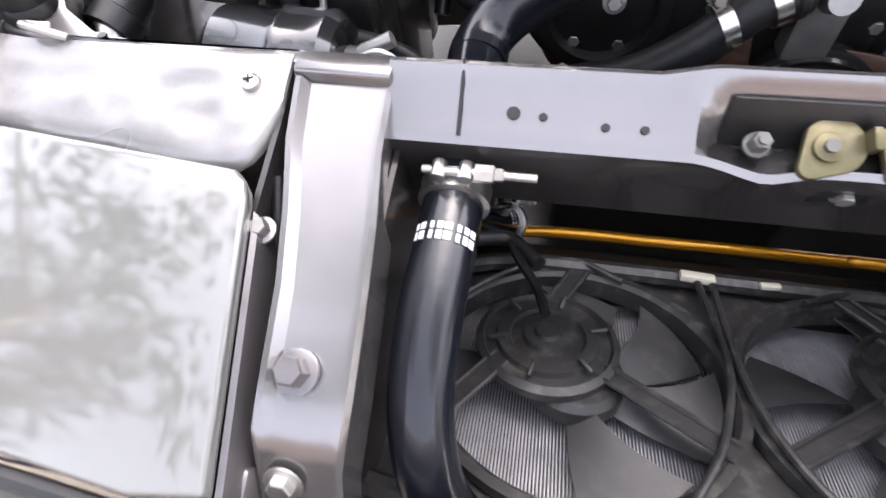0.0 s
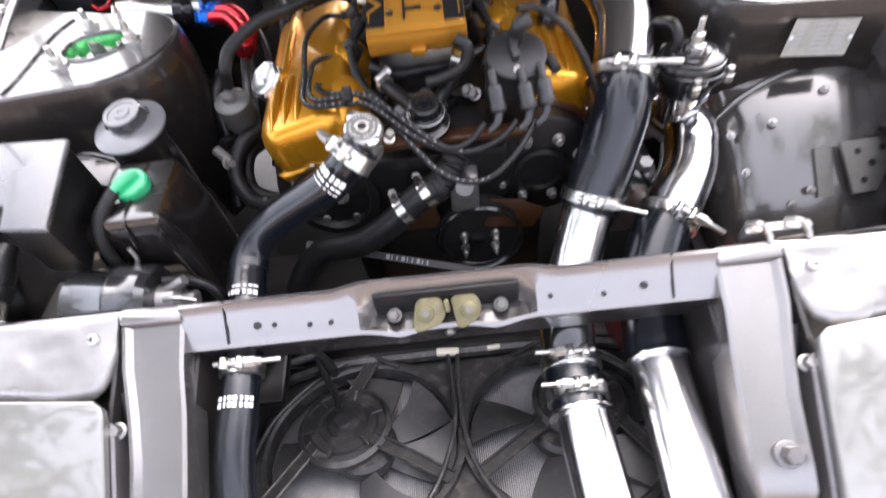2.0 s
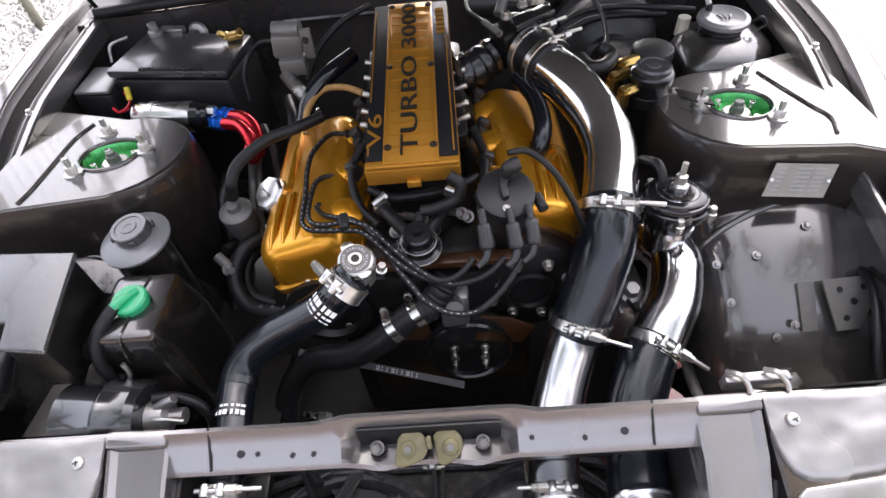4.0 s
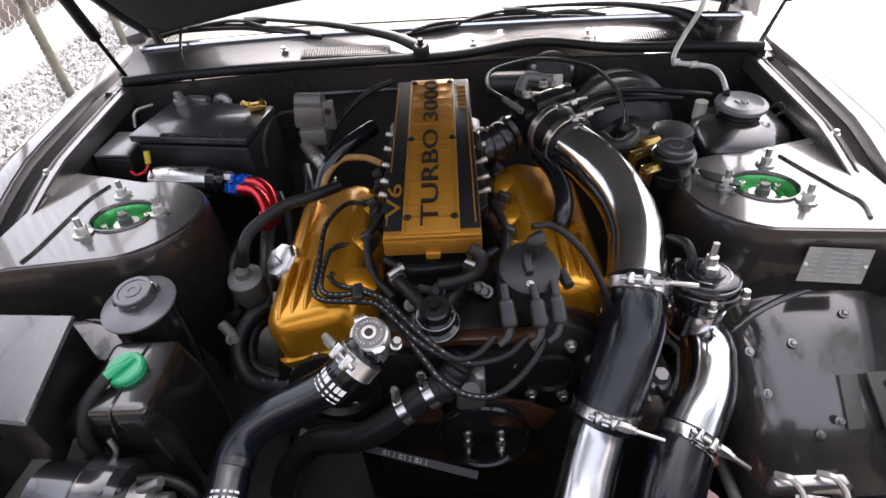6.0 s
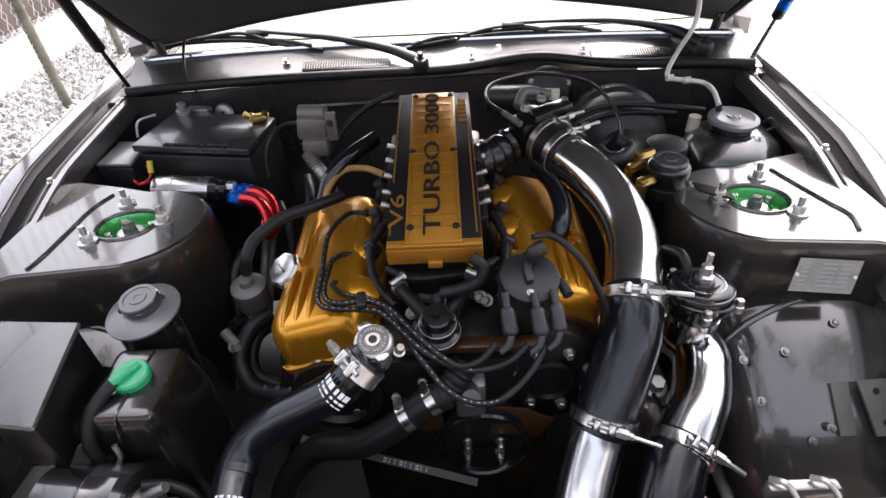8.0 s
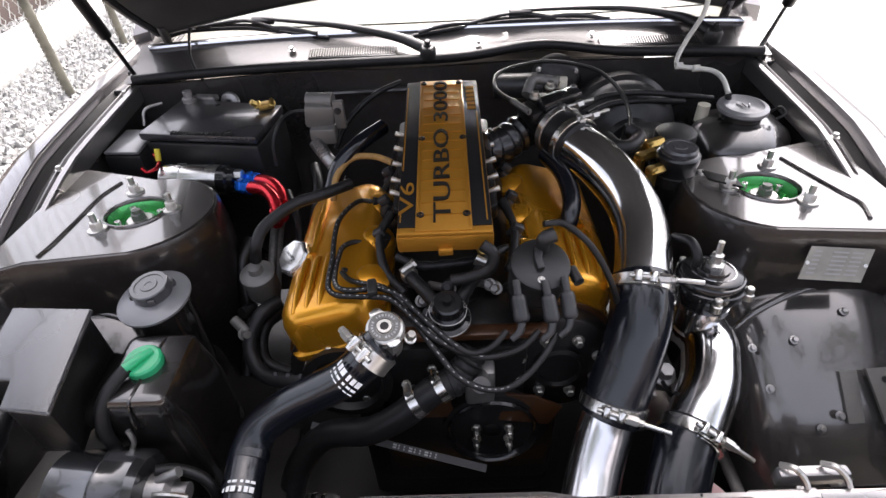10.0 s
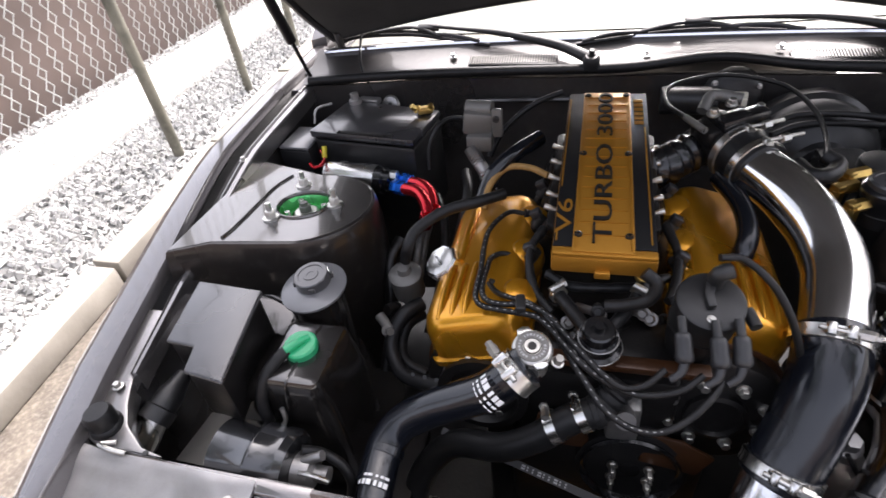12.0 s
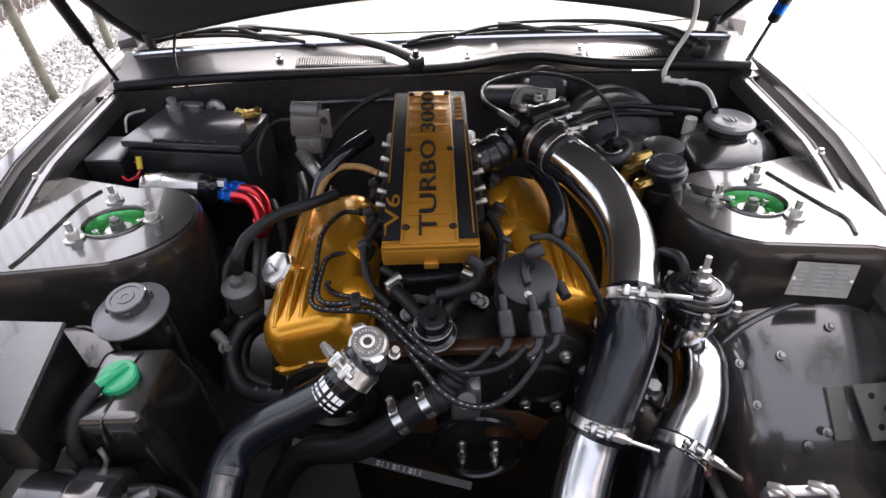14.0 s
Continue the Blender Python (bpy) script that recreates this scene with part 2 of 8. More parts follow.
def cyl(p0, p1, r0, r1=None, seg=24, bev=0.0):
    p0, p1 = Vector(p0), Vector(p1)
    h = (p1 - p0).length
    r1 = r0 if r1 is None else r1
    prof = [(r0, 0), (r1, h)]
    if bev:
        prof = [(r0 - bev, 0), (r0 - bev * 0.3, bev * 0.3), (r0, bev), (r1, h - bev), (r1 - bev * 0.3, h - bev * 0.3), (r1 - bev, h)]
    return lathe(p0, p1 - p0, prof, seg)


def spline(pts, steps=8):
    pts = [Vector(p) for p in pts]
    if len(pts) < 3:
        return pts
    ext = [2 * pts[0] - pts[1]] + pts + [2 * pts[-1] - pts[-2]]
    out = []
    for i in range(1, len(ext) - 2):
        a, b, c, d = ext[i - 1:i + 3]
        for k in range(steps):
            t = k / steps
            out.append(0.5 * ((2 * b) + (c - a) * t + (2 * a - 5 * b + 4 * c - d) * t * t + (3 * b - a - 3 * c + d) * t ** 3))
    return out + [pts[-1]]


def tube(pts, r, seg=16, steps=8, smooth=True, radius=None, caps=True):
    """A pipe along pts; radius(u), u from 0 to 1, may vary it."""
    line = spline(pts, steps) if smooth else [Vector(p) for p in pts]
    bm = bmesh.new()
    n = len(line)
    t0 = (line[1] - line[0]).normalized()
    side = t0.orthogonal().normalized()
    rings = []
    for i, p in enumerate(line):
        t = (line[min(i + 1, n - 1)] - line[max(i - 1, 0)]).normalized()
        side = (side - t * side.dot(t)).normalized()
        up = t.cross(side)
        rad = radius(i / (n - 1)) if radius else r
        rings.append([bm.verts.new(p + rad * (math.cos(a) * side + math.sin(a) * up)) for a in [2 * math.pi * k / seg for k in range(seg)]])
    for a, b in zip(rings, rings[1:]):
        for i in range(seg):
            j = (i + 1) % seg
            bm.faces.new((a[i], a[j], b[j], b[i]))
    if caps:
        bm.faces.new(rings[0][::-1])
        bm.faces.new(rings[-1])
    return bm


def prism(poly, z0, z1, bev=0.0, m=None, seg=2):
    """Outline in the plane, from z0 up to z1, edges bevelled."""
    bm = bmesh.new()
    a = [bm.verts.new((x, y, z0)) for x, y in poly]
    b = [bm.verts.new((x, y, z1)) for x, y in poly]
    n = len(poly)
    bm.faces.new(a[::-1])
    bm.faces.new(b)
    for i in range(n):
        bm.faces.new((a[i], a[(i + 1) % n], b[(i + 1) % n], b[i]))
    bmesh.ops.recalc_face_normals(bm, faces=bm.faces)
    if bev:
        bmesh.ops.bevel(bm, geom=bm.edges[:], offset=bev, segments=seg, affect="EDGES", profile=0.5)
    if m:
        bmesh.ops.transform(bm, matrix=m, verts=bm.verts)
    return bm


def loft(rings, closed=True, caps=True):
    bm = bmesh.new()
    vs = [[bm.verts.new(p) for p in r] for r in rings]
    n = len(vs[0])
    for a, b in zip(vs, vs[1:]):
        for i in range(n if closed else n - 1):
            j = (i + 1) % n
            bm.faces.new((a[i], a[j], b[j], b[i]))
    if caps and closed:
        bm.faces.new(vs[0][::-1])
        bm.faces.new(vs[-1])
    bmesh.ops.recalc_face_normals(bm, faces=bm.faces)
    return bm


def sheet(nu, nv, f, thick):
    """A curved sheet f(u, v), u and v from 0 to 1, with thickness downwards."""
    bm = bmesh.new()
    top = [[bm.verts.new(f(i / nu, j / nv)) for j in range(nv + 1)] for i in range(nu + 1)]
    bot = [[bm.verts.new(Vector(f(i / nu, j / nv)) - Vector(thick)) for j in range(nv + 1)] for i in range(nu + 1)]
    for g in (top, bot):
        for i in range(nu):
            for j in range(nv):
                bm.faces.new((g[i][j], g[i + 1][j], g[i + 1][j + 1], g[i][j + 1]))
    for i in range(nu):
        for j in (0, nv):
            bm.faces.new((top[i][j], top[i + 1][j], bot[i + 1][j], bot[i][j]))
    for j in range(nv):
        for i in (0, nu):
            bm.faces.new((top[i][j], top[i][j + 1], bot[i][j + 1], bot[i][j]))
    bmesh.ops.recalc_face_normals(bm, faces=bm.faces)
    return bm


def ringed(outer, c, r, z0, z1):
    """A flat plate with one round opening at c."""
    dense = []
    n = len(outer)
    for i in range(n):
        a, b = Vector(outer[i]), Vector(outer[(i + 1) % n])
        k = max(1, int((b - a).length / 0.012))
        dense += [a.lerp(b, j / k) for j in range(k)]
    rings = []
    for z, q in ((z0, 0), (z0, 1), (z1, 1), (z1, 0), (z0, 0)):
        rings.append([((p.x, p.y, z) if q == 0 else (*(Vector(c) + (p - Vector(c)).normalized() * r), z)) for p in dense])
    bm = loft(rings, caps=False)
    bmesh.ops.remove_doubles(bm, verts=bm.verts, dist=1e-6)
    bmesh.ops.recalc_face_normals(bm, faces=bm.faces)
    return bm


def circle(cx, cy, r, n=28, a0=0, a1=360, end=False):
    k = n if not end else n - 1
    return [(cx + r * math.cos(radians(a0 + (a1 - a0) * i / k)), cy + r * math.sin(radians(a0 + (a1 - a0) * i / k))) for i in range(n)]


def mesh_of(name, bm, material, angle=38):
    me = bpy.data.meshes.new(name)
    bm.to_mesh(me)
    bm.free()
    me.materials.append(material)
    for p in me.polygons:
        p.use_smooth = True
    me.set_sharp_from_angle(angle=radians(angle))
    return me


def thing(name, at, label, category, group="", kind=""):
    ob = new(name)
    ob.location = at
    ob.empty_display_size = 0.05
    return tagged(ob, label, category, group, kind)


def top(ob):
    return Matrix.Translation(ob.location)


def part(name, bm, material, parent=None, label="", angle=38):
    """One mesh, given in world places, as a part of its parent."""
    ob = new(name, mesh_of(name, bm, material, angle))
    if parent:
        ob.parent = parent
        ob.matrix_parent_inverse = top(parent).inverted()
    if label:
        ob["label"] = label
    return ob


def single(name, bm, material, label, category, group="", kind="", angle=38):
    return tagged(part(name, bm, material, None, "", angle), label, category, group, kind)


def hexbolt(p, d, r=0.006, h=0.006, washer=1.5, stud=0.0):
    bms = [lathe(p, d, [(r * washer, 0), (r * washer, h * 0.25), (r * washer * 0.9, h * 0.3)], 16),
           lathe(Vector(p) + Vector(d).normalized() * h * 0.3, d, [(r, 0), (r, h * 0.85), (r * 0.85, h)], 6)]
    if stud:
        bms.append(cyl(Vector(p) + Vector(d).normalized() * h, Vector(p) + Vector(d).normalized() * (h + stud), r * 0.5, seg=10))
    return joined(*bms)


def words(name, body, size, m, material, parent, depth=0.0006, label=""):
    cu = bpy.data.curves.new("t", "FONT")
    cu.body, cu.size, cu.extrude, cu.align_x, cu.align_y, cu.resolution_u = body, size, depth, "CENTER", "CENTER", 3
    ob = bpy.data.objects.new("t", cu)
    scene.collection.objects.link(ob)
    bpy.context.view_layer.update()
    me = bpy.data.meshes.new_from_object(ob.evaluated_get(bpy.context.evaluated_depsgraph_get()))
    bpy.data.objects.remove(ob)
    bpy.data.curves.remove(cu)
    me.transform(m)
    me.materials.clear()
    me.materials.append(material)
    bm = bmesh.new()
    bm.from_mesh(me)
    bpy.data.meshes.remove(me)
    bmesh.ops.remove_doubles(bm, verts=bm.verts, dist=1e-6)
    left, out = set(bm.faces), []
    while left:                                  # one mesh for each letter
        f0 = min(left, key=lambda f: f.index)
        seen, stack = {f0}, [f0]
        while stack:
            for e in stack.pop().edges:
                for f in e.link_faces:
                    if f not in seen:
                        seen.add(f)
                        stack.append(f)
        left -= seen
        one, idx = bmesh.new(), {}
        for f in sorted(seen, key=lambda f: f.index):
            vs = []
            for v in f.verts:
                if v not in idx:
                    idx[v] = one.verts.new(v.co)
                vs.append(idx[v])
            one.faces.new(vs)
        o = new(name, bpy.data.meshes.new(name))
        one.to_mesh(o.data)
        one.free()
        o.data.materials.append(material)
        o.parent = parent
        o.matrix_parent_inverse = top(parent).inverted()
        out.append(o)
    bm.free()
    return out


def bars_on_tube(line, a, b, r, axis_up, material, parent, name="lettering", rows=((0.0, 0.006),), gap=0.35, n=7, span=70):
    """Plain bars of print round a hose between two points of its axis."""
    bms = []
    a, b = Vector(a), Vector(b)
    t = (b - a).normalized()
    up = (Vector(axis_up) - t * Vector(axis_up).dot(t)).normalized()
    side = t.cross(up)
    L = (b - a).length
    for off, wid in rows:
        for i in range(n):
            a0 = radians(-span / 2 + span * i / n)
            a1 = radians(-span / 2 + span * (i + 1 - gap * (0.5 + 0.5 * (i % 3))) / n)
            cur = []
            for ang in (a0, (a0 + a1) / 2, a1):
                cur.append(math.cos(ang) * up + math.sin(ang) * side)
            c = a + t * (L * 0.5 + off)
            ring_lo = [c + t * (-wid / 2) + (r + 0.0007) * w for w in cur]
            ring_hi = [c + t * (wid / 2) + (r + 0.0007) * w for w in cur]
            bm = bmesh.new()
            lo, hi = [bm.verts.new(p) for p in ring_lo], [bm.verts.new(p) for p in ring_hi]
            for k in range(2):
                bm.faces.new((lo[k], lo[k + 1], hi[k + 1], hi[k]))
            bms.append(bm)
    return part(name, joined(*bms), material, parent)


def clamp(c, axis, r, tip, label, w=0.016, bolt=0.06, group="hose clamps", rear=0.02):
    """T-bolt clamp: band round the axis, trunnions, bolt that points to tip, and nut."""
    c, axis, tip = Vector(c), Vector(axis).normalized(), Vector(tip).normalized()
    tip = (tip - axis * tip.dot(axis)).normalized()
    out = axis.cross(tip).normalized()
    if out.z < 0:
        out = -out
    ob = thing("hose_clamp", c, label, "clamp", group)
    part("band", joined(lathe(c - axis * w / 2, axis, [(r, 0), (r + 0.0028, 0.0008), (r + 0.0022, w / 2), (r + 0.0028, w - 0.0008), (r, w)], 36)), M_STEEL, ob)
    base = c + out * (r + 0.007)
    for k in (-1, 1):
        part("trunnion", joined(cyl(base + tip * k * 0.009 - axis * w * 0.42, base + tip * k * 0.009 + axis * w * 0.42, 0.0052, seg=12, bev=0.0008),
                                box(c + out * (r + 0.003) + tip * k * 0.012, (0.006, 0.006, 0.006), 0.001)), M_STEEL, ob)
    part("bolt", cyl(base - tip * rear, base + tip * bolt, 0.003, seg=10, bev=0.0005), M_ZINC, ob)
    part("nut", joined(lathe(base + tip * 0.015, tip, [(0.0062, 0), (0.0062, 0.012), (0.005, 0.013)], 6), lathe(base + tip * 0.028, tip, [(0.0045, 0), (0.0045, 0.005), (0.0035, 0.006)], 6)), M_ZINC, ob)
    return ob


def worm(c, axis, r, side, label, w=0.012):
    c, axis, side = Vector(c), Vector(axis).normalized(), Vector(side)
    side = (side - axis * side.dot(axis)).normalized()
    ob = thing("hose_clamp", c, label, "clamp", "hose clamps")
    part("band", lathe(c - axis * w / 2, axis, [(r, 0), (r + 0.0015, 0.0005), (r + 0.0015, w - 0.0005), (r, w)], 32), M_STEEL, ob)
    q = side.cross(axis)
    part("screw", joined(cyl(c + side * (r + 0.004) - q * 0.009, c + side * (r + 0.004) + q * 0.009, 0.0045, seg=10), lathe(c + side * (r + 0.004) + q * 0.009, q, [(0.006, 0), (0.006, 0.004)], 6)), M_ZINC, ob)
    return ob


def ramp(y, rows):
    if y <= rows[0][0]:
        return rows[0][1]
    for (a, u), (b, v) in zip(rows, rows[1:]):
        if y <= b:
            return u + (v - u) * (y - a) / (b - a)
    return rows[-1][1]

# runs of hoses and wires
LEAD_A = [(-0.115, 0.462, 0.8), (-0.134, 0.458, 0.805), (-0.149, 0.433, 0.808), (-0.158, 0.399, 0.81), (-0.158, 0.36, 0.81), (-0.154, 0.318, 0.81), (-0.154, 0.288, 0.808), (-0.152, 0.267, 0.806), (-0.141, 0.254, 0.806), (-0.119, 0.248, 0.808), (-0.094, 0.242, 0.812), (-0.073, 0.235, 0.815), (-0.056, 0.219, 0.815), (-0.04, 0.2, 0.812), (-0.021, 0.183, 0.805), (0.004, 0.175, 0.79), (0.032, 0.167, 0.785), (0.057, 0.167, 0.787), (0.08, 0.171, 0.795), (0.1, 0.184, 0.806)]
LEAD_B = [(-0.111, 0.369, 0.79), (-0.133, 0.368, 0.797), (-0.147, 0.353, 0.8), (-0.148, 0.324, 0.805), (-0.148, 0.295, 0.806), (-0.144, 0.272, 0.808), (-0.134, 0.259, 0.81), (-0.114, 0.254, 0.812), (-0.094, 0.254, 0.815), (-0.078, 0.248, 0.817), (-0.058, 0.235, 0.818), (-0.039, 0.212, 0.815), (-0.018, 0.191, 0.808), (0.004, 0.176, 0.797), (0.023, 0.169, 0.79), (0.045, 0.172, 0.795), (0.064, 0.186, 0.806)]
LEAD_C = [(-0.144, 0.312, 0.79), (-0.13, 0.29, 0.797), (-0.111, 0.274, 0.805), (-0.092, 0.263, 0.812), (-0.075, 0.25, 0.815), (-0.058, 0.231, 0.815), (-0.043, 0.205, 0.81), (-0.028, 0.184, 0.8), (-0.012, 0.165, 0.79), (0.003, 0.149, 0.78), (0.024, 0.139, 0.77), (0.044, 0.135, 0.767), (0.063, 0.136, 0.77), (0.083, 0.144, 0.78), (0.104, 0.162, 0.792), (0.119, 0.182, 0.803)]
COIL = [(0.113, 0.278, 0.885), (0.138, 0.283, 0.88), (0.165, 0.263, 0.865), (0.188, 0.249, 0.83), (0.208, 0.248, 0.78), (0.226, 0.269, 0.72)]
BREATHER = [(-0.146, 0.468, 0.83), (-0.18, 0.436, 0.835), (-0.223, 0.418, 0.83), (-0.261, 0.389, 0.815), (-0.271, 0.366, 0.8), (-0.281, 0.369, 0.77)]
HEATER_R = [(0.162, 0.547, 0.82), (0.179, 0.486, 0.82), (0.183, 0.432, 0.81), (0.175, 0.404, 0.79), (0.176, 0.415, 0.76)]
LOOP_L = [(-0.26, 0.352, 0.7), (-0.28, 0.327, 0.7), (-0.295, 0.302, 0.68), (-0.29, 0.277, 0.66), (-0.262, 0.251, 0.65), (-0.198, 0.236, 0.66), (-0.149, 0.247, 0.66)]
LOOP_L2 = [(-0.264, 0.36, 0.67), (-0.282, 0.335, 0.67), (-0.289, 0.311, 0.65), (-0.276, 0.285, 0.64), (-0.241, 0.273, 0.63)]
CABLE = [(0.134, 0.57, 0.885), (0.112, 0.614, 0.885), (0.09, 0.662, 0.885), (0.095, 0.723, 0.885), (0.133, 0.772, 0.88), (0.202, 0.805, 0.875), (0.289, 0.796, 0.86), (0.32, 0.717, 0.85), (0.318, 0.634, 0.84), (0.296, 0.559, 0.84)]
WASH_H = [(0.475, 0.821, 1.02), (0.489, 0.826, 0.985), (0.486, 0.82, 0.945), (0.469, 0.823, 0.9), (0.446, 0.795, 0.875), (0.442, 0.771, 0.868), (0.472, 0.763, 0.865), (0.503, 0.759, 0.86), (0.512, 0.732, 0.855), (0.502, 0.68, 0.85)]
HOOD_H = [(-0.548, 1.006, 0.93), (-0.549, 0.97, 0.905), (-0.529, 0.901, 0.88), (-0.515, 0.882, 0.85), (-0.499, 0.877, 0.82)]
LOOM_R = [(0.256, 0.716, 0.82), (0.301, 0.737, 0.83), (0.367, 0.745, 0.83), (0.436, 0.727, 0.83), (0.501, 0.727, 0.82)]
LOOM_R2 = [(0.271, 0.725, 0.8), (0.317, 0.744, 0.81), (0.384, 0.752, 0.81), (0.464, 0.76, 0.8)]
BATT_C = [(-0.078, 0.725, 0.88), (-0.119, 0.707, 0.87), (-0.155, 0.688, 0.85), (-0.18, 0.659, 0.83), (-0.197, 0.632, 0.8)]
RED_A = [(-0.348, 0.577, 0.762), (-0.315, 0.558, 0.768), (-0.293, 0.53, 0.765), (-0.284, 0.508, 0.755)]
RED_B = [(-0.343, 0.606, 0.758), (-0.313, 0.586, 0.764), (-0.293, 0.562, 0.76), (-0.284, 0.538, 0.75)]
BRAID_A = [(-0.284, 0.502, 0.75), (-0.307, 0.521, 0.7), (-0.321, 0.5, 0.64), (-0.332, 0.475, 0.58)]
BRAID_B = [(-0.284, 0.531, 0.745), (-0.303, 0.533, 0.69), (-0.316, 0.511, 0.63), (-0.326, 0.485, 0.57)]
TANK_H = [(-0.371, 0.166, 0.787), (-0.380, 0.152, 0.782), (-0.389, 0.134, 0.772), (-0.394, 0.118, 0.745), (-0.392, 0.110, 0.70)]
RUN_L = [(-0.184, 0.496, 0.8), (-0.17, 0.523, 0.83), (-0.139, 0.557, 0.85), (-0.107, 0.609, 0.85)]
BYPASS = [(0.041, 0.275, 0.86), (0.054, 0.269, 0.85), (0.049, 0.264, 0.83), (0.024, 0.267, 0.815), (0.003, 0.268, 0.81)]
SMALL_U = [(0.254, 0.54, 0.85), (0.263, 0.512, 0.85), (0.284, 0.511, 0.85), (0.304, 0.54, 0.85), (0.291, 0.556, 0.855)]
HOSE_LOW = [(0.008, 0.202, 0.7), (-0.028, 0.19, 0.69), (-0.066, 0.178, 0.66), (-0.114, 0.174, 0.63), (-0.181, 0.186, 0.6), (-0.225, 0.17, 0.55), (-0.25, 0.14, 0.48)]
BEAD_L = [(-0.547, 0.325, 0.8), (-0.545, 0.357, 0.803), (-0.548, 0.424, 0.806), (-0.551, 0.491, 0.808), (-0.541, 0.538, 0.81)]
BEAD_R = [(0.535, 0.529, 0.812), (0.544, 0.481, 0.81), (0.558, 0.415, 0.808), (0.566, 0.38, 0.806), (0.553, 0.341, 0.8)]
CAN_H = [(-0.329, 0.078, 0.72), (-0.309, 0.084, 0.71), (-0.285, 0.08, 0.7), (-0.273, 0.072, 0.68), (-0.274, 0.064, 0.66)]
FANWIRE = [(-0.36, 0.064, 0.52), (-0.294, 0.062, 0.51), (-0.245, 0.061, 0.51), (-0.207, 0.072, 0.5), (-0.175, 0.038, 0.51)]
REDWIRE = [(-0.544, 0.609, 0.79), (-0.533, 0.603, 0.785), (-0.523, 0.616, 0.785), (-0.529, 0.642, 0.785), (-0.549, 0.668, 0.785)]
STARTWIRE = [(-0.221, 0.678, 0.85), (-0.28, 0.705, 0.84), (-0.303, 0.682, 0.83), (-0.317, 0.663, 0.8), (-0.318, 0.65, 0.76)]

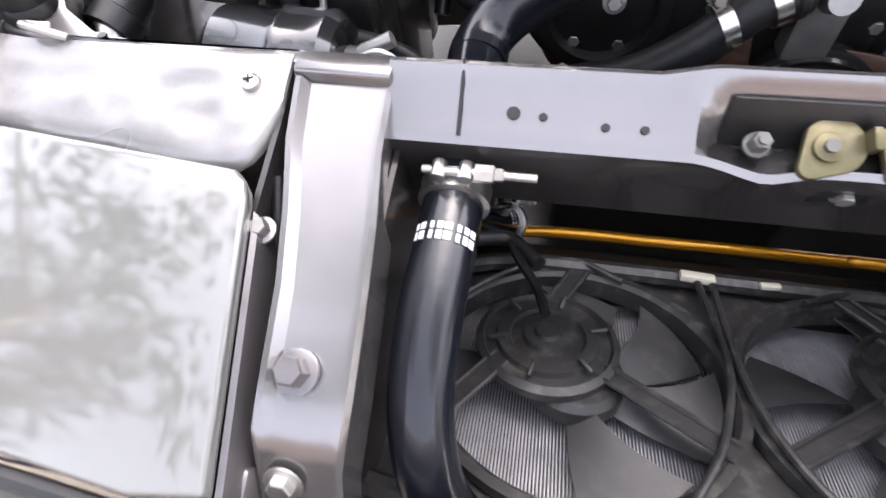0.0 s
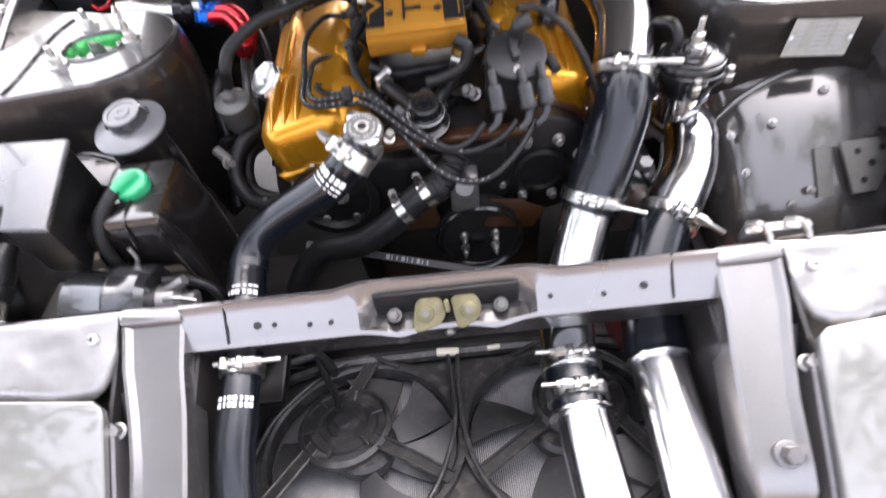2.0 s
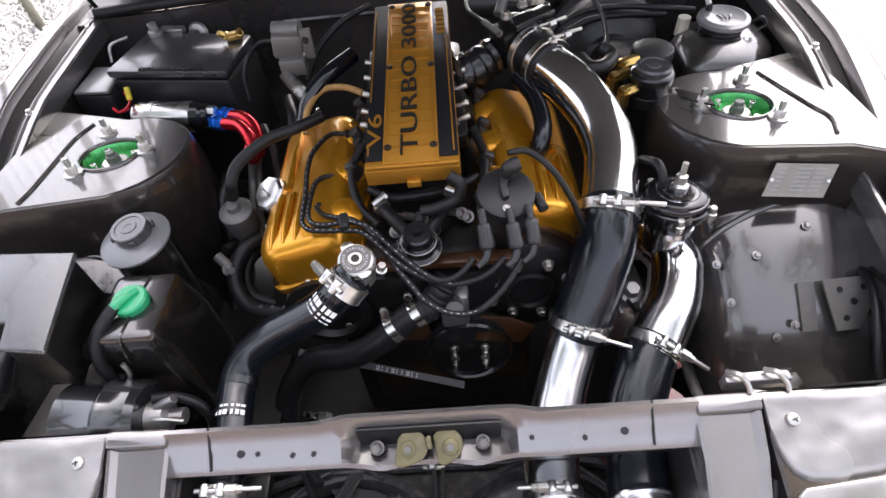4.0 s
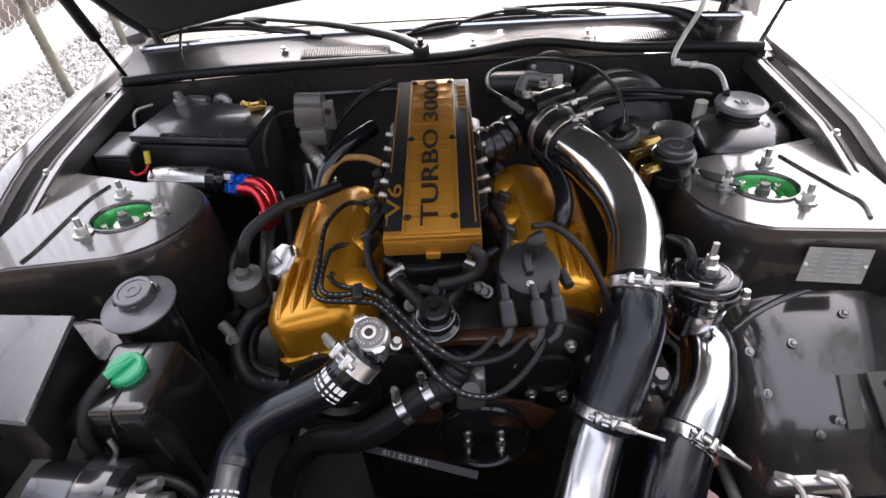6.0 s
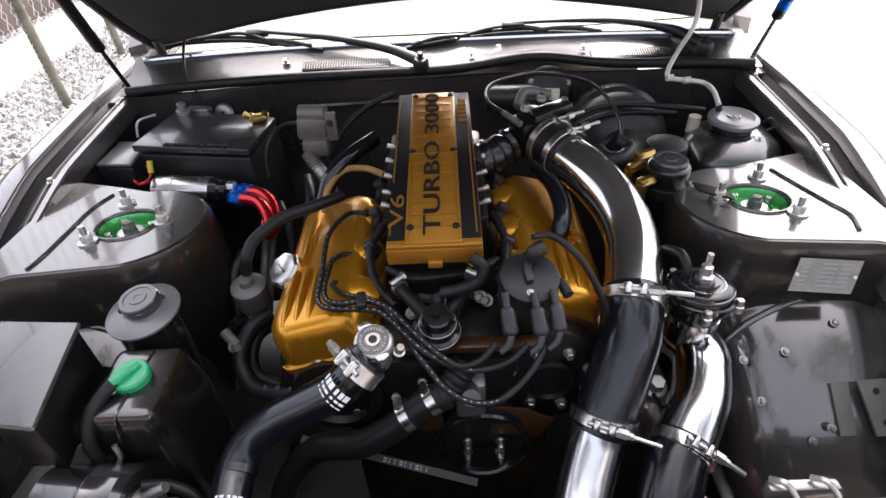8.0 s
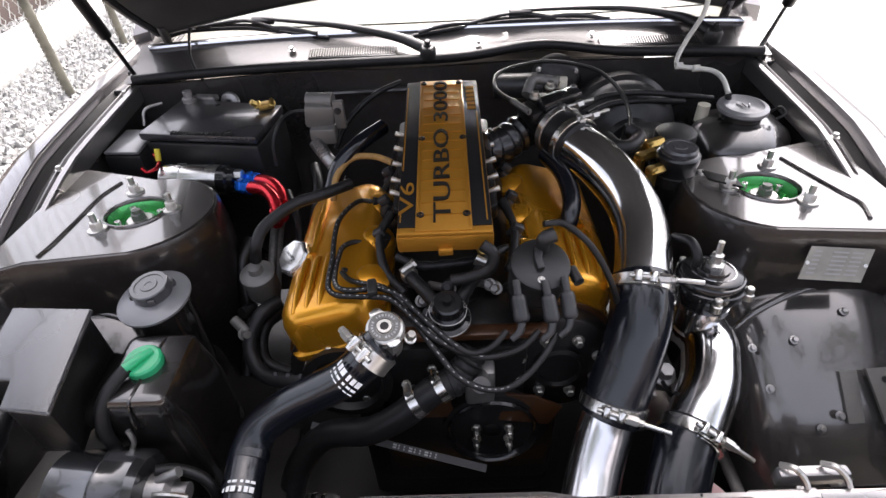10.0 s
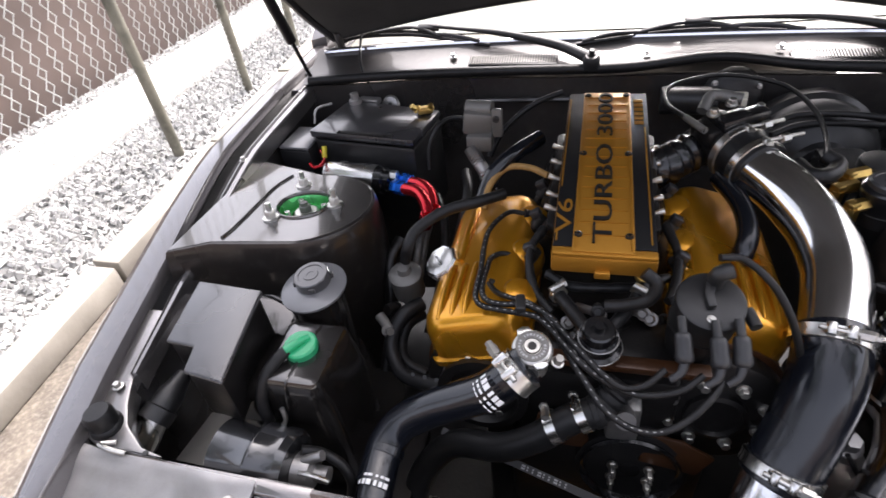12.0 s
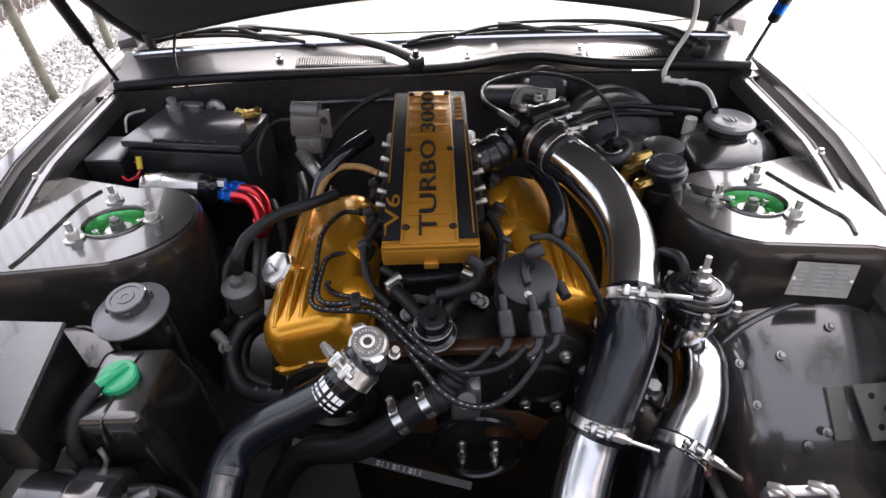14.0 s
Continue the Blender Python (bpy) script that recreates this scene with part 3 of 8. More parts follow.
# ---------------------------------------------------------------- ground and yard
def yard():
    g = sheet(2, 2, lambda u, v: (-30 + 60 * u, -30 + 60 * v, 0), (0, 0, 0.1))
    single("ground", g, M_ASPH, "gritty grey asphalt yard under the car", "ground", kind="structure")
    bx = lambda y: -1.70 - 0.115 * (y - 0.65)      # near face of the kerb
    kerb = thing("kerb", (bx(1), 1, 0), "weathered pale concrete kerb beside the gravel", "kerb", kind="structure")
    y = -3.0
    while y < 7:
        L = 0.98
        part("kerb_stone", prism([(bx(y), y), (bx(y + L), y + L), (bx(y + L) - 0.13, y + L), (bx(y) - 0.13, y)], 0, 0.10 + random.uniform(-0.008, 0.008), 0.01), M_KERB, kerb)
        y += 1.0
    bed = loft([[(bx(a) - 0.13, a, 0.0), (-7.0, a, 0.0), (-7.0, a, 0.05), (bx(a) - 0.13, a, 0.05)] for a in (-3, 8)])
    single("gravel_bed", bed, M_GRAVELBED, "bed of grey gravel under loose stones", "gravel", kind="structure")
    path = loft([[(-2.50 - 0.06 * a, a, 0.04), (-3.17 - 0.04 * a, a, 0.04), (-3.17 - 0.04 * a, a, 0.085), (-2.50 - 0.06 * a, a, 0.085)] for a in (-2, 9)])
    single("pavement", path, M_CONC, "pale concrete path between the gravel strips", "path", kind="structure")
    rng = random.Random(4)
    verts, faces = [], []
    base = [(1, 0, 0), (-1, 0, 0), (0, 1, 0), (0, -1, 0), (0, 0, 1), (0, 0, -0.6)]
    tri8 = [(0, 2, 4), (2, 1, 4), (1, 3, 4), (3, 0, 4), (2, 0, 5), (1, 2, 5), (3, 1, 5), (0, 3, 5)]
    for _ in range(24000):
        yy = rng.uniform(0.2, 6.5)
        off = rng.uniform(0.13, 1.85)
        x = bx(yy) - off
        if -3.16 - 0.04 * yy < x < -2.51 - 0.06 * yy:
            continue
        s = rng.uniform(0.014, 0.034)
        q = Euler((rng.uniform(0, 6), rng.uniform(0, 6), rng.uniform(0, 6))).to_matrix()
        k = len(verts)
        for p in base:
            w = q @ Vector((p[0] * s * rng.uniform(0.7, 1.2), p[1] * s * rng.uniform(0.5, 1), p[2] * s * 0.7))
            verts.append((x + w.x, yy + w.y, 0.058 + w.z * 0.8))
        faces += [(a + k, b + k, c + k) for a, b, c in tri8]
    me = bpy.data.meshes.new("gravel")
    me.from_pydata(verts, [], faces)
    me.materials.append(M_STONE)
    tagged(new("gravel", me), "loose pale grey gravel stones beside the kerb", "gravel", kind="stuff")
    # chain-link fence
    fx = lambda y: -1.95 - 0.09 * y
    f = thing("chain_link_fence", (fx(2), 2, 0), "galvanised chain-link fence on mossy steel posts", "fence")
    for k in range(-1, 8):
        y = 1.89 + 0.86 * k if k >= 0 else -0.6
        part("post", cyl((fx(y) + 0.01, y, 0), (fx(y) + 0.01, y, 2.1), 0.027, seg=14), M_POST, f, "mossy green-grey post")
    part("rail", cyl((fx(-0.5), -0.5, 2.05), (fx(8), 8, 2.05), 0.02, seg=10), M_POST, f)
    verts, faces = [], []
    cell, H, y0, y1 = 0.088, 2.0, 0.4, 7.4
    ny, nz = int((y1 - y0) / cell), int(H / (cell * 0.6))
    for i in range(ny):
        for sgn in (0, 1):
            for j in range(nz):
                ya = y0 + (i + ((j + sgn) % 2) * 0.5) * cell
                yb = y0 + (i + ((j + 1 + sgn) % 2) * 0.5) * cell
                a, b = Vector((fx(ya) + 0.004 * sgn, ya, 0.06 + j * cell * 0.6)), Vector((fx(yb) + 0.004 * (1 - sgn), yb, 0.06 + (j + 1) * cell * 0.6))
                d = (b - a).normalized()
                s = d.cross(Vector((1, 0, 0))).normalized() * 0.0026
                t = Vector((0.0026, 0, 0))
                k = len(verts)
                for p in (a, b):
                    verts += [p + s, p + t, p - s, p - t]
                faces += [(k + q, k + (q + 1) % 4, k + 4 + (q + 1) % 4, k + 4 + q) for q in range(4)]
    me = bpy.data.meshes.new("mesh")
    me.from_pydata(verts, [], faces)
    me.materials.append(M_WIRE)
    w = new("wire_mesh", me)
    w.parent, w.matrix_parent_inverse = f, top(f).inverted()
    tagged(w, kind="stuff")
    wall = sheet(30, 6, lambda u, v: (-3.46 - 0.01 * (-2 + 14 * u), -2 + 14 * u, 1.15 * v), (0.2, 0, 0))
    single("wall_left", wall, M_WALL, "dark reddish-brown boundary wall behind the fence", "wall", kind="structure")
    slab = sheet(2, 2, lambda u, v: (1.0 + 9 * u, -6 + 16 * v, 0.012), (0, 0, 0.05))
    single("driveway", slab, M_CONC, "sunlit pale concrete drive beside the car", "driveway", kind="structure")
    far = sheet(6, 3, lambda u, v: (8.5, -6 + 16 * u, 3.2 * v), (-0.2, 0, 0))
    single("wall_right", far, M_CONC, "pale rendered wall across the drive", "wall", kind="structure")


def trees():
    rng = random.Random(11)
    for bx, by, H, R in ((-2.7, -0.9, 2.9, 1.6), (2.6, -1.4, 3.3, 1.6)):
        t = thing("tree", (bx, by, 0), "leafy broad-crowned tree shading the yard", "tree", "trees")
        bms = [tube([(bx, by, 0), (bx + 0.05, by, 1.2), (bx - 0.04, by + 0.08, 2.2), (bx, by + 0.1, H)], 0.1, 12, 5, radius=lambda u: 0.15 - 0.09 * u)]
        for k in range(7):
            a = k * 0.9 + bx
            bms.append(tube([(bx, by + 0.05, H - 1.2 + 0.12 * k), (bx + 0.5 * math.cos(a), by + 0.5 * math.sin(a), H - 0.5 + 0.1 * k), (bx + 1.5 * math.cos(a), by + 1.5 * math.sin(a), H + 0.3)], 0.04, 8, 4, radius=lambda u: 0.05 - 0.04 * u))
        part("trunk", joined(*bms), M_BARK, t)
        verts, faces = [], []
        clumps = [(bx + rng.gauss(0, R * 0.5), by + rng.gauss(0, R * 0.5), H + rng.uniform(-0.5, 1.3)) for _ in range(30)]
        for cx, cy, cz in clumps:
            for _ in range(70):
                p = Vector((cx + rng.gauss(0, 0.2), cy + rng.gauss(0, 0.2), cz + rng.gauss(0, 0.15)))
                q = Euler((rng.uniform(-0.9, 0.9), rng.uniform(-0.9, 0.9), rng.uniform(0, 6.3))).to_matrix()
                w = rng.uniform(0.05, 0.09)
                k = len(verts)
                verts += [tuple(p + q @ Vector(v)) for v in ((-w, 0, 0), (0, -w * 0.45, 0.01), (w, 0, 0), (0, w * 0.45, 0.01))]
                faces.append((k, k + 1, k + 2, k + 3))
        me = bpy.data.meshes.new("crown")
        me.from_pydata(verts, [], faces)
        me.materials.append(M_LEAF)
        cr = new("crown", me)
        cr.parent, cr.matrix_parent_inverse = t, top(t).inverted()
    # unseen wall added behind the camera to cut low sky and reflections
    wall = sheet(8, 4, lambda u, v: (-9 + 18 * u, -7.5, 3.4 * v), (0, 0.2, 0))
    single("unseen_sky_block", wall, M_WALL, "unseen brown wall added across the yard to block low sky", "wall", kind="structure")


# ---------------------------------------------------------------- car body
RAILZ = ((-0.1, 0.735), (0.05, 0.752), (0.3, 0.79), (0.56, 0.825), (0.9, 0.838), (1.35, 0.86))


def fender(s, side):
    f = thing("fender", (s * 0.74, 0.5, 0.6), "dark silver-grey front fender beside the open bay", "fender", "front fenders")
    ys = [-0.06 + 1.42 * i / 24 for i in range(25)]

    def out(y):
        return -in_ * 1.5 + ramp(y, ((-0.06, 0.618), (0.029, 0.650), (0.117, 0.673), (0.267, 0.698), (0.42, 0.727), (0.61, 0.752), (0.82, 0.761), (1.36, 0.752)))

    in_ = 0.018 if s > 0 else 0.0                 # the bay stands a little off centre
    gap = lambda y: -in_ * 1.4 + ramp(y, ((-0.06, 0.560), (0.041, 0.577), (0.128, 0.597), (0.276, 0.622), (0.45, 0.660), (0.61, 0.687), (0.816, 0.697), (1.36, 0.69)))
    rail = lambda y: -in_ * min(1.0, max(0.0, (y - 0.1) / 0.2)) + ramp(y, ((0.0, 0.552), (0.06, 0.561), (0.134, 0.572), (0.281, 0.592), (0.44, 0.614), (0.605, 0.634), (0.9, 0.642)))

    rings = []
    for y in ys:
        z, o = ramp(y, RAILZ), out(y)
        inn = gap(y) + 0.013
        rings.append([(s * inn, y, z + 0.002), (s * (inn + 0.004), y, z + 0.008), (s * (o - 0.02), y, z + 0.006), (s * (o - 0.004), y, z), (s * (o + 0.012), y, z - 0.025),
                      (s * (o + 0.05), y, z - 0.12), (s * (o + 0.07), y, z - 0.35), (s * (o + 0.06), y, z - 0.35), (s * (o + 0.035), y, z - 0.12), (s * (o - 0.01), y, z - 0.03), (s * inn, y, z - 0.025)])
    part("fender_panel", loft(rings), M_FENDER, f)
    rings = []
    for y in ys[3:]:
        z = ramp(y, RAILZ)
        w = rail(y)
        k = max(0.3, min(1.0, (gap(y) - w - 0.004) / 0.066))
        prof = [(w, -0.012), (w, 0.0), (w + 0.004, 0.003), (w + 0.018, 0.003), (w + 0.022, -0.005), (w + 0.028, -0.005), (w + 0.031, 0.001), (w + 0.036, 0.0), (w + 0.039, -0.010), (w + 0.066, -0.028), (w + 0.066, -0.034), (w, -0.03)]
        rings.append([(s * (w + (x - w) * k), y, z + d) for x, d in prof])
    part("fender_rail", loft(rings), M_PAINT, f, "ribbed grey mounting rail")
    rings = []
    for y in ys[3:]:
        z, a, b = ramp(y, RAILZ), rail(y) + 0.041 * max(0.3, min(1.0, (gap(y) - rail(y) - 0.004) / 0.066)), gap(y) + 0.011
        rings.append([(s * a, y, z - 0.016), (s * (a + 0.2 * (b - a)), y, z - 0.020), (s * (a + 0.7 * (b - a)), y, z - 0.020), (s * b, y, z - 0.010), (s * b, y, z - 0.026), (s * a, y, z - 0.026)])
    part("edge_seal", loft(rings), M_RUBBER, f, "black rubber edge seal")
    for y in (0.10, 0.30, 0.56, 0.84):
        part("bolt", hexbolt((s * (rail(y) + 0.021), y, ramp(y, RAILZ) - 0.003), (0, 0, 1), 0.0046, 0.006), M_ZINC, f)
    apron = sheet(14, 6, lambda u, v: (s * (rail(0.06 + 0.9 * u) + 0.006 + 0.02 * v), 0.06 + 0.9 * u, ramp(0.06 + 0.9 * u, RAILZ) - 0.02 - 0.6 * v), (-s * 0.01, 0, 0))
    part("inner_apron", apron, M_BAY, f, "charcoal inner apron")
    return f


def strut_tower(s):
    t = thing("strut_tower", (s * 0.47, 0.435, 0.8), "grey suspension tower with green anodised camber plate", "strut tower", "strut towers")
    arc = circle(-0.468, 0.435, 0.112, 16, 100, -70, True)
    outline = [(-0.645, 0.60), (-0.54, 0.565)] + arc + [(-0.50, 0.322), (-0.56, 0.315), (-0.612, 0.285)]
    outline = [(-s * x, y) for x, y in outline]
    zf = lambda y: 0.815 - 0.1 * (y - 0.437)
    pl = ringed(outline, (s * 0.468, 0.437), 0.042, -0.004, 0.0)
    for v in pl.verts:
        v.co.z += zf(v.co.y)
    part("top_plate", pl, M_TOWER, t)
    rings = []
    for off, dz in ((0, -0.001), (0.004, -0.002), (0.007, -0.008), (0.012, -0.045), (0.012, -0.09), (0.010, -0.16), (0.0, -0.32)):
        ring = []
        for x, y in outline:
            dx, dy = (x - s * 0.53), (y - 0.44)
            k = 1 + off / max(0.08, math.hypot(dx, dy))
            nx = s * 0.53 + dx * k
            ring.append(((nx if abs(nx) < 0.65 else s * 0.65), 0.44 + dy * k, zf(y) + dz))
        rings.append(ring)
    part("tower_wall", loft(rings, caps=False), M_TOWERWALL, t, "tower wall with shade in its colour")
    c = (s * 0.468, 0.437, zf(0.437))
    part("rolled_rim", lathe(c, (0, 0.1, 1), [(0.0415, -0.006), (0.0420, 0.001), (0.0435, 0.0035), (0.0455, 0.003), (0.047, -0.001)], 40, True), M_TOWER, t)
    dish = part("camber_plate", lathe((c[0], c[1], c[2] - 0.02), (0, 0.1, 1), [(0, 0), (0.026, 0), (0.028, 0.003), (0.037, 0.003), (0.0415, 0.016), (0.0405, 0.018), (0.036, 0.008), (0.035, -0.004), (0, -0.004)], 40), M_GREENAN, t, "green anodised camber plate")
    part("bearing", lathe((c[0], c[1], c[2] - 0.02), (0, 0.1, 1), [(0.021, 0), (0.021, 0.005), (0.018, 0.008), (0.010, 0.008), (0.010, 0.004)], 28), M_ZINC, dish, "steel bearing ring")
    part("centre_nut", joined(lathe((c[0], c[1], c[2] - 0.014), (0, 0.1, 1), [(0.0105, 0), (0.0105, 0.011), (0.0085, 0.0125)], 6), cyl((c[0], c[1], c[2] - 0.004), (c[0], c[1] + 0.001, c[2] + 0.004), 0.0065, seg=12)), M_DULLPLATE, dish, "dark steel nut")
    for a in (25, 130, 205, 310):
        x, y = c[0] + 0.030 * math.cos(radians(a)), c[1] + 0.030 * math.sin(radians(a))
        part("cap_screw", lathe((x, y, c[2] - 0.018), (0, 0.1, 1), [(0.0048, 0), (0.0048, 0.010), (0.0042, 0.011), (0.0027, 0.011), (0.0027, 0.007)], 12), M_STEEL, dish)
    for x, y in ((0.5, 0.502), (0.5, 0.389), (0.414, 0.44)):
        part("stud_nut", hexbolt((s * x, y, zf(y)), (0, 0.1, 1), 0.0085, 0.011, 1.6, 0.016), M_ZINC, t)
    bead = BEAD_L if s < 0 else BEAD_R
    part("seam_bead", tube([(x, y, zf(y) + 0.0005) for x, y, z in bead], 0.003, 8, 4), M_TOWER, t)
    return t


def wheelhouse(s):
    w = thing("wheelhouse", (s * 0.5, 0.3, 0.4), "glossy dark grey wheelhouse panel in the bay corner", "wheelhouse", "wheelhouses")
    cy, cz, r = 0.45, 0.30, 0.445
    ROW = ((0.64, 0.010), (0.58, 0.012), (0.53, 0.009), (0.48, 0.0), (0.445, -0.012), (0.418, -0.028), (0.398, -0.05), (0.383, -0.14), (0.378, -0.42))

    def f(u, v):
        a = radians(78 + 100 * u)
        row = ROW
        k = v * 8
        i = min(7, int(k))
        x = row[i][0] + (row[i + 1][0] - row[i][0]) * (k - i)
        d = row[i][1] + (row[i + 1][1] - row[i][1]) * (k - i)
        return (s * x, cy + (r + d) * math.cos(a), cz + (r + d) * math.sin(a))

    part("panel", sheet(22, 16, f, (0, 0, 0.004)), M_LINER, w)

    def on(x, a, h=0.004):
        return (s * x, cy + (r + h) * math.cos(radians(a)), cz + (r + h) * math.sin(radians(a)))

    for x, a in ((0.457, 116.9), (0.408, 117.7), (0.42, 125), (0.486, 129.4), (0.468, 131.6), (0.526, 112.6)):
        n = (0, math.cos(radians(a)), math.sin(radians(a)))
        part("bolt", hexbolt(on(x, a, 0.010 if x > 0.48 else -0.002 if x > 0.45 else -0.018), n, 0.004, 0.004), M_DULL, w)
    part("rim_bead", tube([(s * 0.389, 0.275, 0.63), (s * 0.397, 0.29, 0.657), (s * 0.413, 0.296, 0.68), (s * 0.429, 0.301, 0.696), (s * 0.471, 0.31, 0.718), (s * 0.505, 0.315, 0.728), (s * 0.539, 0.313, 0.733), (s * 0.594, 0.305, 0.733), (s * 0.625, 0.30, 0.732)], 0.0055, 10, 6), M_LINER, w)
    if s > 0:
        def slab(rows, h0, h1):
            out = [[Vector(on(x, a, h)) for x, a in rows] for h in (h0, h1)]
            return loft(out)
        part("bracket_base", slab(((0.497, 122.5), (0.519, 122.4), (0.516, 130.6), (0.496, 130.7)), 0.004, 0.009), M_DULLPLATE, w, "bare metal bracket foot")
        br = part("bracket", joined(slab(((0.521, 122.3), (0.586, 122.0), (0.588, 125.0), (0.560, 130.4), (0.531, 130.6)), 0.020, 0.0235), slab(((0.531, 122.3), (0.5345, 122.3), (0.5425, 130.4), (0.539, 130.4)), 0.004, 0.021)), M_DULLPLATE, w, "bare metal relay bracket")
        for x, a, rr in ((0.541, 124.0, 0.0042), (0.572, 123.8, 0.0042), (0.557, 126.0, 0.0048), (0.545, 128.6, 0.0042)):
            p, n2 = Vector(on(x, a, 0.0236)), Vector((0, math.cos(radians(a)), math.sin(radians(a))))
            part("hole_rim", lathe(p, n2, [(rr, 0), (rr * 0.9, 0.0004)], 14), M_BLACKPRINT, br)
    else:
        part("patch", box(on(0.46, 150, 0.0), (0.09, 0.06, 0.01), 0.004, (30, 0, 0)), M_LINER, w)
    return w


def nose():
    # upper crossmember
    c = thing("front_crossmember", (0, 0, 0.7), "silver-grey upper radiator crossmember with drilled holes", "crossmember", kind="structure")
    n = 72
    holes = [(-0.2045, 0.004), (-0.186, 0.003), (-0.148, 0.0), (-0.125, 0.0), (0.208, 0.004), (0.166, 0.0), (0.11, 0.003)]

    def prof(x):
        a = abs(x)
        k = max(0.0, min(1.0, (0.094 - a) / 0.02))
        lip = 0.006 * math.exp(-((a - 0.052) / 0.018) ** 2)
        bow = 0.004 * max(0.0, min(1, (0.12 - a) / 0.03))
        return k, lip, bow

    front = []
    for i in range(n + 1):
        x = -0.286 + 0.572 * i / n
        k, lip, bow = prof(x)
        front.append((x, [(0.027 + bow, 0.741 + bow), (0.022 + bow, 0.742 + bow), (0.016 * (1 - k) + 0.021 * k, 0.7315 * (1 - k) + 0.738 * k), (0.010 * (1 - k) + 0.018 * k, 0.727 * (1 - k) + 0.700 * k), (0.004 * (1 - k) + 0.010 * k, 0.7195 * (1 - k) + 0.682 * k),
                          (-0.004 * (1 - k) - 0.003 * k, 0.7135 * (1 - k) + 0.684 * k), (-0.008 - 0.3 * lip, 0.710 - lip - 0.004 * k), (-0.0115 - 0.4 * lip, 0.706 - lip - 0.004 * k), (-0.008, 0.696 - 0.006 * k), (0.004, 0.66), (0.012, 0.631), (0.018, 0.629), (0.034, 0.632), (0.034, 0.70)]))
    part("channel", loft([[(x, y, z) for y, z in p[:8] + [(0.0, 0.699 - 0.004 * prof(x)[0]), (0.034, 0.702)]] for x, p in front]), M_PAINT, c, angle=30)
    # charcoal puts the shade below the lip into this face's colour
    part("front_face", loft([[(x, y, z) for y, z in [(p[7][0] + 0.003, p[7][1] - 0.001)] + p[8:13] + [(0.034, 0.701)]] for x, p in front]), M_BAY, c, "lower face in charcoal for its shade")
    for x, y in holes:
        z = 0.7195 + (y - 0.004) * 0.72 + 0.0018
        part("drilled_hole", lathe((x, y, z), (0, -0.55, 0.83), [(0.0043 if abs(x) > 0.2 else 0.0027, 0), (0.0040 if abs(x) > 0.2 else 0.0024, 0.0006)], 16), M_BLACKPRINT, c)
    for x in (-0.238, 0.238):
        part("weld_seam", tube([(x, 0.026, 0.743), (x, 0.01, 0.7275), (x, -0.009, 0.711)], 0.0013, 6, 4), M_BLACK, c)
    part("front_slot", box((0.0, -0.0026, 0.680), (0.036, 0.004, 0.022), 0.003, (19, 0, 0)), M_BLACKPRINT, c)
    part("slot_bolt", hexbolt((0.0, -0.004, 0.682), (0, -1, -0.25), 0.0055, 0.004), M_ZINC, c)
    # hood latch in the recess
    l = thing("hood_latch", (0, 0.01, 0.71), "yellow zinc-plated hood latch in the crossmember recess", "latch")
    # black sheets on floor and back stand for the shade in the recess
    part("recess_shade_floor", box((0, 0.007, 0.694), (0.158, 0.022, 0.006), 0.0015, (20, 0, 0)), M_BLACK, l)
    part("recess_shade_back", box((0, 0.0165, 0.716), (0.156, 0.003, 0.036), 0.001, (-4, 0, 0)), M_BLACK, l)
    for s in (-1, 1):
        m = aim((s * 0.019, 0.006, 0.710), (0, -0.5, 0.86))
        part("latch_jaw", joined(prism(circle(0, 0, 0.0175, 20, -60, 150, True) + circle(-0.012 if s < 0 else -0.004, -0.014, 0.007, 8, 170, 290, True), 0, 0.006, 0.0015, m), prism(circle(s * 0.004, -0.002, 0.009, 16), 0.006, 0.009, 0.001, m)), M_LATCH, l)
        part("pivot", cyl(m @ Vector((s * 0.004, -0.002, 0.009)), m @ Vector((s * 0.004, -0.002, 0.012)), 0.004, seg=12), M_DULLPLATE, l)
        part("latch_nut", hexbolt((s * 0.058, 0.008, 0.706), (0, -0.5, 0.86), 0.0062, 0.009, 1.3, 0.005), M_DULLPLATE, l)
    part("latch_pawl", box((0.0, 0.006, 0.718), (0.006, 0.014, 0.012), 0.002, (30, 0, 8)), M_LATCH, l)
    for s in (-1, 1):
        # side posts
        p = thing("nose_post", (s * 0.31, -0.1, 0.62), "silver-grey folded metal post beside the headlight", "post", "nose posts")
        spec = ((0.012, 0.728, 0.349, 0.284), (-0.03, 0.713, 0.345, 0.283), (-0.075, 0.698, 0.335, 0.277), (-0.12, 0.684, 0.327, 0.273), (-0.17, 0.667, 0.323, 0.270), (-0.195, 0.655, 0.322, 0.270), (-0.205, 0.640, 0.321, 0.272), (-0.222, 0.612, 0.320, 0.272))
        rings = []
        for y, z, xo, xi in spec:
            rings.append([(s * xo, y, z + 0.005), (s * (xo - 0.004), y, z + 0.0055), (s * (xo - 0.010), y, z), (s * (xi + 0.008), y, z), (s * (xi + 0.003), y, z + 0.001), (s * xi, y, z - 0.003), (s * (xi + 0.001), y + 0.01, z - 0.05), (s * (xo - 0.001), y + 0.01, z - 0.05)])
        part("channel", loft(rings), M_PAINT, p)
        part("bolt", joined(hexbolt((s * 0.303, -0.163, 0.67), (0, -0.35, 0.93), 0.009, 0.012, 1.45)), M_FENDER, p, "painted hex bolt")
        part("lower_bolt", hexbolt((s * 0.305, -0.213, 0.632), (0, -0.9, 0.45), 0.008, 0.006, 1.5), M_ZINC, p, "bare zinc bolt")
